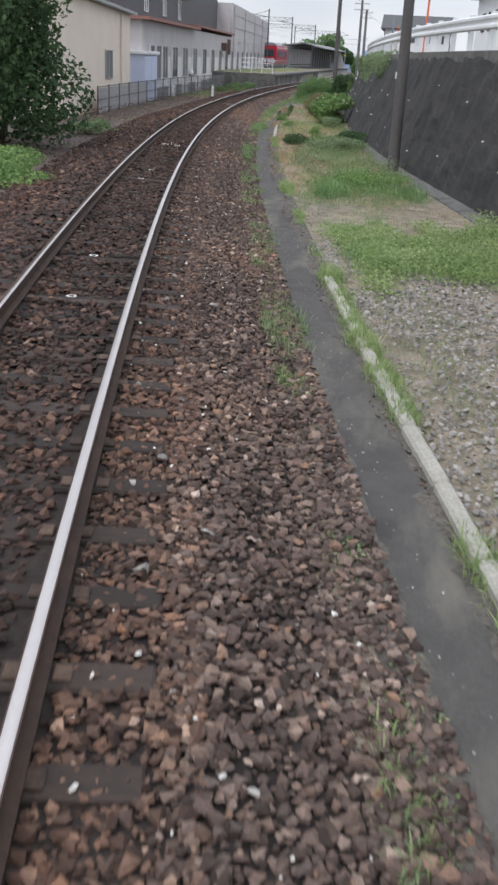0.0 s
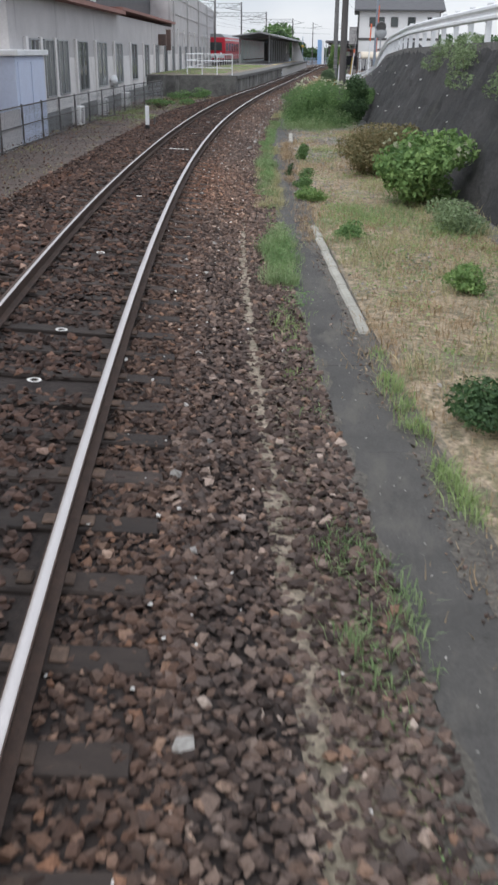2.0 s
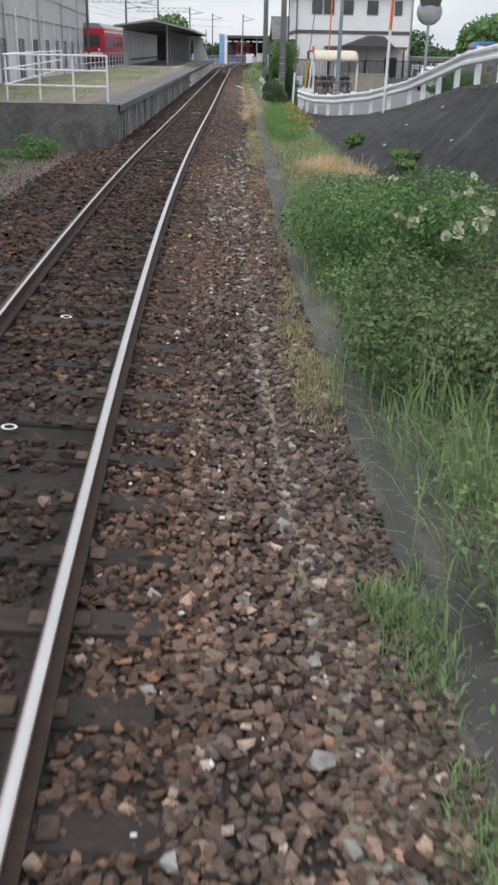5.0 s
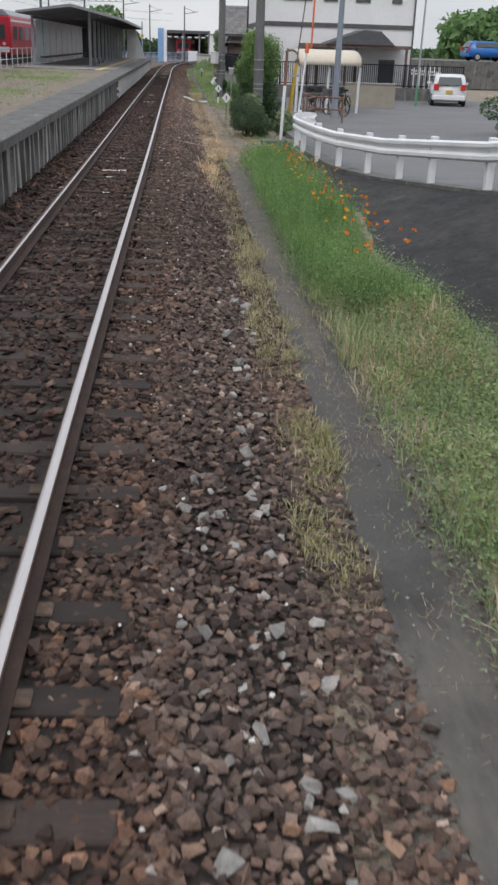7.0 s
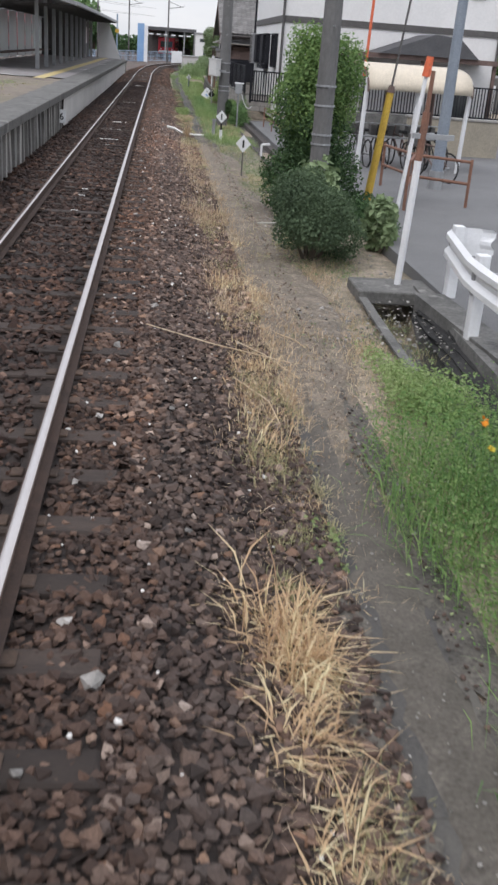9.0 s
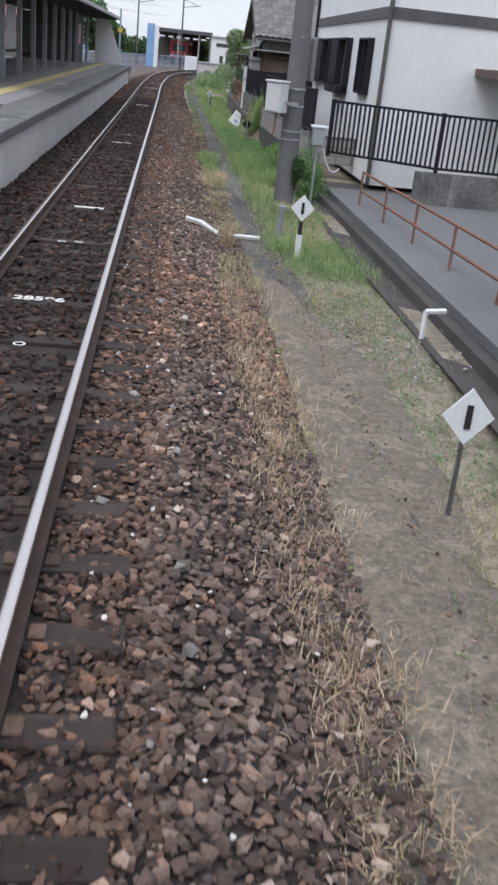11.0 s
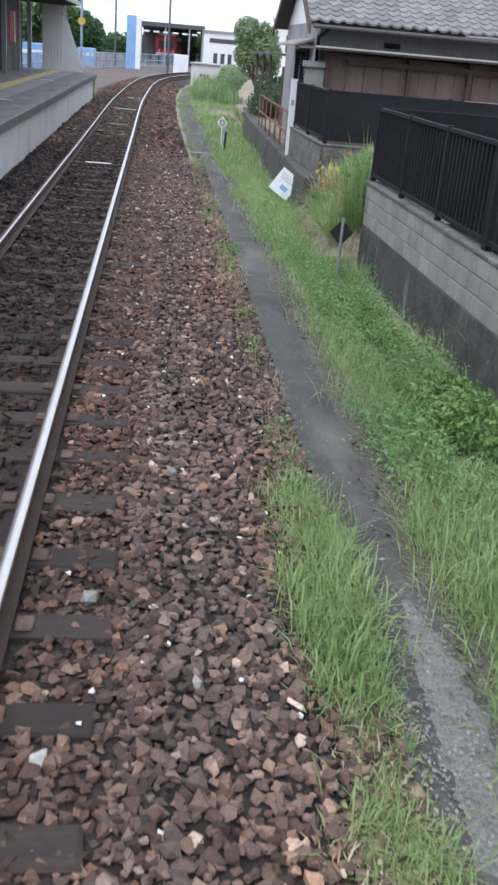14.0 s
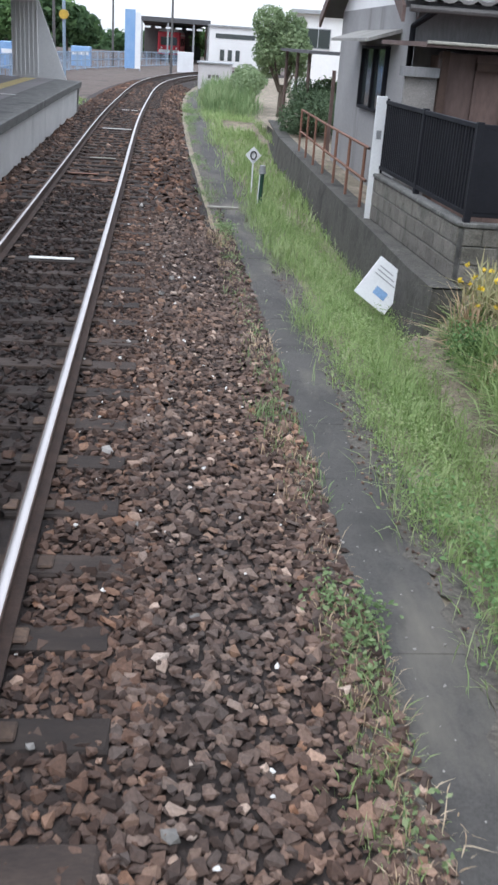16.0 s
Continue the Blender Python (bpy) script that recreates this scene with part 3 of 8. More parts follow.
# beige house
hs = M(-52.5, -5.5, -0.5)
house = thing("beige_house", hs, "plain beige rendered house behind a wire fence", "house")
bm = poly(bmesh.new(), [(0, -9, 0), (0, 7.2, 0), (0, 7.2, 4.3), (0, -9, 4.7)], (-7, 0, 0))
part("wall", bm, BEIGE_WALL, house)
bm = poly(bmesh.new(), [(0.35, -9.3, 4.72), (0.35, 7.5, 4.32), (0.35, 7.5, 4.44), (0.35, -9.3, 4.84)], (-7.7, 0, 0))
part("roof", bm, GREY_METAL, house)
part("downpipe", R((0.06, 4.6, 0.1), (0.06, 4.6, 4.3), 0.04), BEIGE_WALL, house)
w = framed_window(house, Matrix.Translation((0.0, 0.9, 1.35)), 1.5, 1.25, GREY_METAL, PALE_GLASS, 1)

shed = thing("garden_shed", M(-44.2, -5.02, -0.5), "pale blue steel storage shed beside the fence", "shed")
part("body", B(-2.2, 0, 0.1, 3.6, 0.0, 2.45, 0.02), BLUE_SHED, shed)
part("roof", B(-2.35, 0.12, -0.02, 3.75, 2.45, 2.62, 0.02), WHITE_PAINT, shed, "white sheet roof")
for k in range(2):
    part("door", B(0, 0.025, 0.3 + k * 1.55, 1.75 + k * 1.55, 0.1, 2.3, 0.01), BLUE_SHED, shed)

# factory, near low block and far tall block
fac = thing("factory", GM(0), "long grey factory with tall narrow windows and a faded red eave", "factory")
F = lambda u0, u1, z0, z1, x0, x1: B(x0, x1, u0, u1, z0, z1)
part("plinth", F(-19, 88, 0, 0.62, -12, 0.04), DARK_CONCRETE, fac, "dark damp concrete plinth")
part("lower_wall", F(-19, 88, 0.62, 2.35, -12, 0), PALE_WALL, fac)
part("wall", F(-19, 30, 2.35, 4.2, -12, -0.01), GREY_WALL, fac)
part("tall_block", F(30.02, 88, 2.35, 7.4, -12, -0.01), GREY_WALL, fac, "taller grey block")
part("eave", F(-19.3, 2, 4.2, 4.36, -12, 0.45), RED_TRIM, fac, "faded red tiled eave")
part("eave", F(2.02, 30.0, 4.42, 4.56, -12, 0.3), RED_TRIM, fac, "faded red eave")
part("upper_storey", F(-16, 30, 4.37, 7.6, -12, -1.6), DARK_ROOF, fac, "dark upper storey")
for u in (-10, -3, 4):
    o = part("awning", poly(bmesh.new(), [(-1.6, u, 6.3), (-1.6, u, 6.6), (-0.9, u, 6.3)], (0, 1.3, 0)), RED_TRIM, fac, "small red awning")
    framed_window(fac, Matrix.Translation((-1.6, u, 4.9)), 1.3, 1.35, WHITE_PAINT, PALE_GLASS, 1)
for k, (u, w) in enumerate([(-16.6, 1.3), (-14.6, 1.4), (-12.4, 1.7), (-8.6, 2.0), (-4.2, 2.4), (1.0, 2.2), (6.7, 2.2), (12.3, 2.3), (18.0, 2.2), (23.5, 2.4), (29.3, 2.3), (35.2, 2.2), (41, 2.2), (47, 2.2), (53, 2.2), (59, 2.2), (65, 2.2), (71, 2.2), (77, 2.2)]):
    framed_window(fac, Matrix.Translation((0.0, u, 1.1)), w, 1.85, GREY_METAL, PALE_GLASS if k % 3 else GLASS, 1)
    part("pilaster", F(u - 0.75, u - 0.45, 0.62, 3.0 if u < 30 else 4.2, 0.0, 0.09), PALE_WALL, fac)
for u in (31, 44, 58, 72, 86):
    part("pipe", R((0.08, u, 0.4), (0.08, u, 7.2), 0.06), GREY_WALL, fac)
for z in (3.9, 5.2, 6.4):
    part("ledge", F(30.1, 87.9, z, z + 0.1, -0.01, 0.06), GREY_WALL, fac)
part("sign_box", F(20.2, 21.4, 2.9, 3.6, 0.0, 0.5), BROWN_METAL, fac, "rusty brown ventilation box")
part("ventilation_duct", F(21.0, 21.5, 2.6, 3.9, 0.45, 0.75), BROWN_METAL, fac)


def aircon(m):
    t = thing("air_conditioner", m, "white outdoor air conditioner unit with a dark grille", "air conditioner", "air conditioners at the factory")
    part("body", B(-0.16, 0.16, -0.42, 0.42, 0.08, 0.72, 0.02), WHITE_WALL, t)
    bm = bmesh.new()
    for k in range(9):
        box(bm, 0.162, 0.175, -0.3, 0.18, 0.14 + k * 0.06, 0.17 + k * 0.06)
    part("grille", bm, DARK_STEEL, t)
    for y in (-0.3, 0.3):
        part("foot", B(-0.15, 0.15, y - 0.03, y + 0.03, 0, 0.08), DARK_STEEL, t)


for u in (-6.2, -11.8, 0.6):
    aircon(GM(u, -0.5, 0.5))
dome = thing("extractor_hood", GM(-0.8, 0.5, 0.05), "white round extractor hood on the factory wall", "hood")
bm = bmesh.new()
bmesh.ops.create_uvsphere(bm, u_segments=16, v_segments=8, radius=0.3, matrix=Matrix.Translation((0.12, 0, 0.3)) @ Matrix.Diagonal((0.6, 1, 0.8, 1)))
part("hood", bm, WHITE_PAINT, dome, smooth=True)
part("bracket", B(0, 0.3, -0.05, 0.05, 0.0, 0.3), GREY_METAL, dome)

for s, l in ((-39.55, -1.95),):
    mk = thing("marker_post", M(s, l, -0.5), "white lineside marker post with a dark base", "marker post")
    part("post", B(-0.06, 0.06, -0.06, 0.06, 0.32, 0.92, 0.01), WHITE_PAINT, mk)
    part("base", B(-0.07, 0.07, -0.07, 0.07, 0, 0.32, 0.01), BLACK, mk)
for s, l, h in ((-37.6, -2.0, 0.45), (-20.5, -2.2, 0.4), (-12.8, -3.2, 0.4), (-28, -2.2, 0.3)):
    st = part("marker_stake", R((0, 0, 0), (0.02, 0, h), 0.04, 0.03, 7), DARK_STEEL)
    st.matrix_world = M(s, l, -0.5)
    tagged(st, "short dark stake beside the track", "stake", "lineside stakes")

# ---- platform ----
PS0, PS1 = -11.8, 79.2
plat = thing("platform", pose(0, 0, 0), "old side platform with a row of concrete posts and a worn top", "platform", kind="structure")
ZT = 0.74
pr = [(-1.55, ZT - 0.2), (-1.47, ZT - 0.19), (-1.45, ZT - 0.02), (-1.48, ZT), (-3.0, ZT + 0.02), (-7.6, ZT + 0.03), (-7.6, -0.5)]
ss = list(np.arange(PS0, PS1, 2.0)) + [PS1]
DIRT = surface("platform_dirt", [(0.15, 0.125, 0.103), (0.22, 0.185, 0.147), (0.15, 0.142, 0.09)], 0.6, 0.95, fine=22, amount=0.45, bump=0.7)
PLAT_TOP = surface("dark_platform_asphalt", [(0.2, 0.188, 0.186), (0.27, 0.254, 0.25)], 0.5, 0.9, fine=60, amount=0.25)
sweep("coping", [[P(s, l, z) for l, z in pr[:4] + [(-2.3, ZT + 0.005)]] for s in ss], DARK_CONCRETE, plat, "dark stained concrete edge")
sweep("earth_top", [[P(s, l, ZT + 0.006 + 0.03 * noise.noise((s, l, 0))) for l in np.linspace(-7.6, -2.24, 10)] for s in np.arange(PS0, 36.1, 1.0)], DIRT, plat, "bare earth and grass top")
sweep("asphalt_top", [[P(s, l, ZT + 0.012) for l in (-7.6, -5, -2.28)] for s in np.arange(36, PS1 + 0.1, 1.2)], PLAT_TOP, plat, "dark asphalt top")
sweep("rear_wall", [[P(s, -7.6, z) for z in (-0.5, ZT)] for s in ss], DARK_CONCRETE, plat)
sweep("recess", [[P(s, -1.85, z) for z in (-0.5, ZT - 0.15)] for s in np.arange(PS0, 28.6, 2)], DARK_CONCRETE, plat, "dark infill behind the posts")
bm = poly(bmesh.new(), [P(PS0, l, z) for l, z in ((-1.6, -0.5), (-1.5, ZT - 0.01), (-7.6, ZT - 0.01), (-7.6, -0.5))], (0, 0.12, 0))
part("end_wall", bm, DARK_CONCRETE, plat)
post_me = bpy.data.meshes.new("face_post")
bm = B(-0.09, 0.09, -0.075, 0.075, 0, 1.05, 0.01)
bm.to_mesh(post_me)
bm.free()
post_me.materials.append(surface("streaked_post", [(0.36, 0.345, 0.325), (0.24, 0.232, 0.22)], 1.2, 0.9, fine=30, amount=0.25, rnd=0.3, stain=((2.2, 2.2, 0.3), (0.08, 0.078, 0.075), 0.5)))
for k, s in enumerate(np.arange(PS0 + 0.3, 28.0, 0.62)):
    ob = new("face_post", post_me)
    ob.parent = plat
    ob.matrix_local = M(s + random.uniform(-0.06, 0.06), -1.68, -0.5) @ pose(0, 0, 0, 0, random.uniform(-1.5, 1.5), random.uniform(-6, 6)) @ Matrix.Diagonal((1, random.choice((0.6, 1, 1, 1.4)), 1, 1))
sweep("plain_face", [[P(s, l, z) for l, z in ((-1.62, -0.5), (-1.58, ZT - 0.17))] for s in np.arange(28.3, PS1 + 0.1, 1.3)], surface("pale_platform_face", [(0.6, 0.585, 0.56), (0.5, 0.49, 0.47)], 1.0, 0.9, fine=26, amount=0.2, stain=((1.2, 1.2, 0.3), (0.22, 0.215, 0.2), 0.6)), plat, "plain grey concrete face")
bm = poly(bmesh.new(), [P(PS1, l, z) for l, z in ((-1.62, -0.5), (-1.5, ZT), (-7.6, ZT), (-7.6, -0.5))], (0, -0.1, 0))
part("end_wall", bm, CONCRETE, plat)
sweep("yellow_line", [[P(s, l, ZT + 0.022) for l in (-3.25, -2.85)] for s in np.arange(34.6, 79, 2.2)], YELLOW_LINE, plat, "faded yellow warning line")
part("white_line", poly(bmesh.new(), [P(34.7, -2.9, ZT + 0.02), P(34.9, -3.1, ZT + 0.02), P(36.9, -5.6, ZT + 0.02), P(36.6, -5.6, ZT + 0.02)], (0, 0, 0.004)), WHITE_MARK, plat)
for s, l in ((47, -2.1), (69.5, -2.2), (58.5, -2.0)):
    part("white_mark", poly(bmesh.new(), [P(s, l, ZT + 0.02), P(s + 0.12, l, ZT + 0.02), P(s + 0.4, l - 0.5, ZT + 0.02), P(s + 0.2, l - 0.5, ZT + 0.02)], (0, 0, 0.004)), WHITE_MARK, plat)

rl = thing("platform_railing", pose(0, 0, 0), "white painted pipe railing at the platform end", "railing")
for l in np.arange(-1.9, -5.0, -0.95):
    ob = part("post", R((0, 0, 0), (0, 0, 1.2), 0.03), WHITE_PAINT, rl)
    ob.matrix_local = M(PS0 + 1.0 + (l + 1.9) * -0.15, l, ZT)
wires("rail", [[P(PS0 + 1.0, -1.9, ZT + h), P(PS0 + 1.4, -4.8, ZT + h), P(PS0 + 20, -6.5, ZT + h)] for h in (0.4, 0.8, 1.18)], 0.025, WHITE_PAINT, rl)

sg = thing("stop_sign", M(27.2, -1.56, -0.1), "small white stop plate with a black number", "sign")
part("plate", B(-0.012, 0.012, -0.14, 0.14, 0, 0.36, 0.004), WHITE_PAINT, sg).matrix_local = pose(0, 0, 0, 0, 0, -60)
cu = bpy.data.curves.new("number", "FONT")
cu.body, cu.size, cu.align_x, cu.extrude, cu.offset = "6", 0.26, "CENTER", 0.002, 0.004
cu.materials.append(BLACK)
num = new("number", cu)
num.parent = sg
num.matrix_local = pose(0.02, -0.016, 0.09, 90, 0, 30)

# station shelter
FROSTED = surface("frosted_panel", [(0.76, 0.8, 0.8), (0.66, 0.71, 0.71)], 0.8, 0.6, fine=12, amount=0.1, bump=0, thin=0.6)
SHEET_ROOF = surface("grey_sheet_roof", [(0.2, 0.2, 0.205), (0.26, 0.26, 0.265)], 1.5, 0.7, fine=24, amount=0.2)
st = thing("station_shelter", M(65.5, -5.2, ZT), "open platform shelter with a dark sheet roof and pale panels", "shelter")
part("roof", poly(bmesh.new(), [(2.9, -25, 2.75), (0.2, -25, 3.35), (-2.9, -25, 2.9), (-2.9, -25, 2.78), (0.2, -25, 3.2), (2.9, -25, 2.6)], (0, 40.5, 0)), SHEET_ROOF, st, "dark pitched sheet roof")
part("gutter", B(2.85, 3.0, -25, 15.5, 2.6, 2.74), GREY_METAL, st)
for y in np.arange(-21.7, 15, 3.6):
    part("column", B(0.9, 1.06, y - 0.08, y + 0.08, 0, 3.0), GREY_METAL, st)
    part("column", B(-2.5, -2.34, y - 0.08, y + 0.08, 0, 2.8), GREY_METAL, st)
    part("beam", B(-2.5, 2.85, y - 0.06, y + 0.06, 2.55, 2.68), DARK_STEEL, st)
for y in np.arange(-21.6, 9, 3.6):
    part("back_panel", B(-2.3, -2.26, y + 0.15, y + 3.2, 0.1, 2.55), FROSTED, st, "pale frosted panel")
    part("bench", B(-2.1, -1.6, y + 0.4, y + 2.9, 0.38, 0.46), BROWN_METAL, st)
part("waiting_room", B(-2.3, 0.8, 9.2, 13.4, 0.0, 2.5), DARK_STEEL, st, "dark waiting room wall")
part("poster", B(0.81, 0.83, 9.6, 10.5, 1.0, 2.1), RED_PAINT, st, "red and white poster")
part("poster", B(0.81, 0.83, 10.8, 11.6, 1.0, 2.1), WHITE_PAINT, st, "white poster")
for k in range(4):
    part("notice", B(0.2, 0.9, 13.42, 13.45, 1.0 + k * 0.3, 1.16 + k * 0.3), WHITE_PAINT, st)
part("end_screen", poly(bmesh.new(), [(1.5, 14.4, 0), (3.3, 14.4, -0.1), (2.25, 14.4, 2.75), (1.5, 14.4, 2.75)], (0, 0.08, 0)), WHITE_WALL, st, "pale corrugated end screen with a sloping edge")
for x in np.arange(1.6, 2.4, 0.14):
    part("screen_rib", B(x, x + 0.05, 14.36, 14.4, 0.05, 2.6), WHITE_WALL, st)
part("end_panel", B(-0.2, 0.6, 14.5, 14.56, 0.9, 2.6), BLUE, st, "blue banner")

# red train standing at the far side
def train(m, cars, label):
    t = thing("commuter_train", m, label, "train")
    for k in range(cars):
        y0 = k * 18.6
        part("car_body", B(-1.38, 1.38, y0, y0 + 18.2, 0.75, 3.35, 0.12), RED_PAINT, t)
        part("car_roof", poly(bmesh.new(), [(-1.34, y0 + 0.05, 3.33), (1.34, y0 + 0.05, 3.33), (0.9, y0 + 0.05, 3.72), (-0.9, y0 + 0.05, 3.72)], (0, 18.1, 0)), GREY_METAL, t)
        part("underframe", B(-1.2, 1.2, y0 + 0.4, y0 + 17.8, 0.1, 0.74), DARK_STEEL, t)
        part("stripe", B(1.385, 1.392, y0 + 0.3, y0 + 17.9, 2.95, 3.1), WHITE_PAINT, t)
        for j in range(6):
            part("side_window", B(1.37, 1.4, y0 + 1.2 + j * 2.8, y0 + 2.9 + j * 2.8, 1.75, 2.65, 0.004), GLASS, t)
    part("front_window", B(-1.0, 1.0, -0.03, 0.02, 1.8, 2.75, 0.01), GLASS, t)
    part("front_band", B(-1.25, 1.25, -0.025, 0.02, 0.95, 1.3), WHITE_PAINT, t)
    for x in (-0.9, 0.9):
        part("headlight", R((x, -0.05, 1.5), (x, 0.02, 1.5), 0.12), WHITE_PAINT, t)
    return t


train(M(54.5, -12.0, 0.3), 3, "red commuter train standing at the far side of the station")
tf = thing("track_fence", pose(0, 0, 0), "white pipe fence behind the platform", "fence")
for s in np.arange(24, 60, 2.0):
    part("post", R((0, 0, 0), (0, 0, 1.1), 0.03, 0.03, 6), WHITE_PAINT, tf).matrix_local = M(s, -8.6, ZT - 0.2)
wires("rail", [[P(s, -8.6, ZT - 0.2 + h) for s in np.arange(24, 60, 2.0)] for h in (0.5, 1.08)], 0.025, WHITE_PAINT, tf)
part("low_wall", B(-0.1, 0.1, 0, 36, -1.0, 0.05), CONCRETE, tf).matrix_local = M(24, -8.6, ZT - 0.2)

# catenary masts, portals and wires over the other tracks
def mast(s, l, h, label="grey steel catenary mast", r=0.11, arm=0.0):
    t = thing("catenary_mast", M(s, l, -0.5), label, "mast", "catenary masts")
    part("pole", R((0, 0, 0), (0, 0, h), r, r * 0.75, 8), DARK_STEEL, t)
    if arm:
        part("arm", R((0, 0, h - 1.0), (arm, 0, h - 0.7), 0.035, 0.035, 6), DARK_STEEL, t)
        part("brace", R((0, 0, h - 0.2), (arm * 0.8, 0, h - 0.72), 0.025, 0.025, 6), DARK_STEEL, t)
        part("insulator", R((arm, 0, h - 0.75), (arm, 0, h - 0.5), 0.06, 0.04, 8), WHITE_PAINT, t)
    return t


for s, l, h, arm in ((38, -9.6, 8.4, -2.2), (62, -9.4, 8.4, -2.2), (88, -8.6, 8.2, -2.2), (112, -8.0, 8.0, 2.0), (44, -16.5, 8.4, 2.2), (75, -16.5, 8.4, 2.2), (105, -15.5, 8.4, 2.2), (135, -13, 8.0, 2.0), (128, -4.4, 7.6, 2.0)):
    mast(s, l, h, arm=arm)
por = thing("catenary_portals", pose(0, 0, 0), "light steel lattice beams across the tracks", "catenary beams")
for s, l0, l1, z in ((62, -16.6, -9.4, 7.2), (88, -16.6, -8.6, 7.0), (112, -16.0, -8.0, 6.8)):
    a, b = P(s, l0, z), P(s, l1, z)
    up = Vector((0, 0, 0.55))
    lat = [[a, b], [a + up, b + up]]
    for k in range(9):
        lat.append([a.lerp(b, k / 9), a.lerp(b, (k + 0.5) / 9) + up, a.lerp(b, (k + 1) / 9)])
    wires("lattice_beam", lat, 0.035, GREY_METAL, por)
cw = thing("overhead_wires", pose(0, 0, 0), "thin dark overhead wires", "wires")
for l in (-11.8, -14.2):
    for z in (5.4, 6.4):
        wires("wire", [[P(s, l, z) for s in np.arange(20, 141, 12)]], 0.012, DARK_STEEL, cw)
wires("wire", [sag(P(-73.2, 5.9, 8.5), P(-30, 4.8, 8.2), 0.6), sag(P(-30, 4.8, 8.2), P(14.5, 3.9, 8.0), 0.7), sag(P(14.5, 3.9, 8.0), P(33.5, 3.35, 7.8), 0.3), sag(P(33.5, 3.35, 7.8), P(100, 8, 7.5), 0.8)], 0.012, DARK_STEEL, cw)

# ---- far end beyond the platform ----
rows = [[P(s, l, -0.47) for l in (-26, -14, -7.7, -2.3)] for s in np.arange(79, 140, 3.0)]
tagged(sweep("ground_far_yard", rows, CINDER), "dark ballast of the station yard", "ground", kind="structure")
rows = [[(x, y, -0.44) for x in (-60, -20, -5, 10, 30, 70)] for y in (139, 150, 170, 200, 260)]
tagged(sweep("ground_depot_yard", rows, CINDER), "dark ballast in front of the depot", "ground", kind="structure")
depot = thing("train_depot", pose(3.3, 166, -0.7), "dark open train shed with a grey flat roof", "depot")
part("roof", B(-4.5, 3.6, 0, 30, 4.6, 5.1), DARK_ROOF, depot)
part("rear_wall", B(-4.4, 3.5, 24, 24.3, 0, 4.6), DARK_STEEL, depot)
for x in (-4.4, -1.4, 1.6, 3.3):
    part("column", B(x, x + 0.2, 0.1, 0.3, 0, 4.6), GREY_METAL, depot)
for k in range(6):
    part("light_strip", B(-4 + k * 1.2, -3.3 + k * 1.2, -0.05, 0.0, 3.9, 4.1), WHITE_PAINT, depot)
office = thing("depot_office", pose(6.6, 165, -0.7), "white flat-roofed depot office with small windows", "office building")
part("wall", B(0.2, 6.5, 0, 12, 0, 4.5), WHITE_WALL, office)
part("roof", B(0.0, 6.7, -0.2, 12.2, 4.5, 4.7), GREY_METAL, office)
for k in range(3):
    part("window", B(1.5 + k * 0.9, 2.0 + k * 0.9, -0.05, 0.02, 0.9, 2.1), GLASS, office)
part("window", B(0.9, 5.5, -0.05, 0.02, 3.3, 3.8), GLASS, office)
train(pose(2.2, 172, -0.4, 0, 0, -3), 1, "red train with a pale front inside the depot")
hut = thing("relay_hut", pose(4.4, 105.5, -0.6, 0, 0, -6), "grey lineside equipment hut with a small dark sign", "equipment hut")
part("body", B(-0.95, 0.95, 0, 3.2, 0, 1.6, 0.02), GREY_WALL, hut)
part("roof", B(-1.05, 1.05, -0.1, 3.3, 1.6, 1.68), GREY_METAL, hut)
for k in range(3):
    part("sign_bar", B(-0.35 + k * 0.24, -0.2 + k * 0.24, -0.012, 0.0, 0.8, 1.0), DARK_STEEL, hut)
wb = thing("white_cabinet", pose(3.4, 135, -0.7), "white lineside equipment cabinet", "cabinet")
part("body", B(-0.7, 0.7, 0, 0.9, 0.1, 1.9, 0.02), WHITE_PAINT, wb)
part("base", B(-0.75, 0.75, -0.05, 0.95, 0, 0.1), CONCRETE, wb)
bh = thing("blue_hoarding", pose(-1.0, 131, -0.7), "tall blue hoarding with a white panel", "hoarding")
part("panel", B(-0.75, 0.1, 0, 0.15, 0.4, 4.9), BLUE, bh)
part("white_panel", B(0.1, 0.56, 0.0, 0.15, 0.4, 4.7), WHITE_PAINT, bh)
for x in (-0.7, 0.45):
    part("leg", B(x, x + 0.12, 0.02, 0.14, 0, 0.4), GREY_METAL, bh)
bf = thing("blue_fence", pose(0, 0, 0), "light blue steel fence along the far curve", "fence")
fp = [Vector((-7.5, 98, -0.6)), Vector((-6.6, 112, -0.6)), Vector((-4.6, 126, -0.6)), Vector((-1.0, 142, -0.6)), Vector((3.5, 156, -0.6))]
BLUE_GREY = surface("pale_blue_steel", [(0.3, 0.38, 0.48), (0.24, 0.31, 0.4)], 2, 0.6)
pts = []
for a, b in zip(fp, fp[1:]):
    pts += [a.lerp(b, k / 10) for k in range(10)]
pts.append(fp[-1])
for p in pts[::2]:
    part("post", R(p, p + Vector((0, 0, 1.5)), 0.05, 0.05, 6), BLUE_GREY, bf)
wires("rail", [[p + Vector((0, 0, h)) for p in pts] for h in (0.25, 0.85, 1.45)], 0.035, BLUE_GREY, bf)
for a, b in zip(pts, pts[1:]):
    for f in (0.25, 0.5, 0.75):
        p = a.lerp(b, f)
        part("picket", R(p + Vector((0, 0, 0.25)), p + Vector((0, 0, 1.45)), 0.02, 0.02, 5), BLUE_GREY, bf)
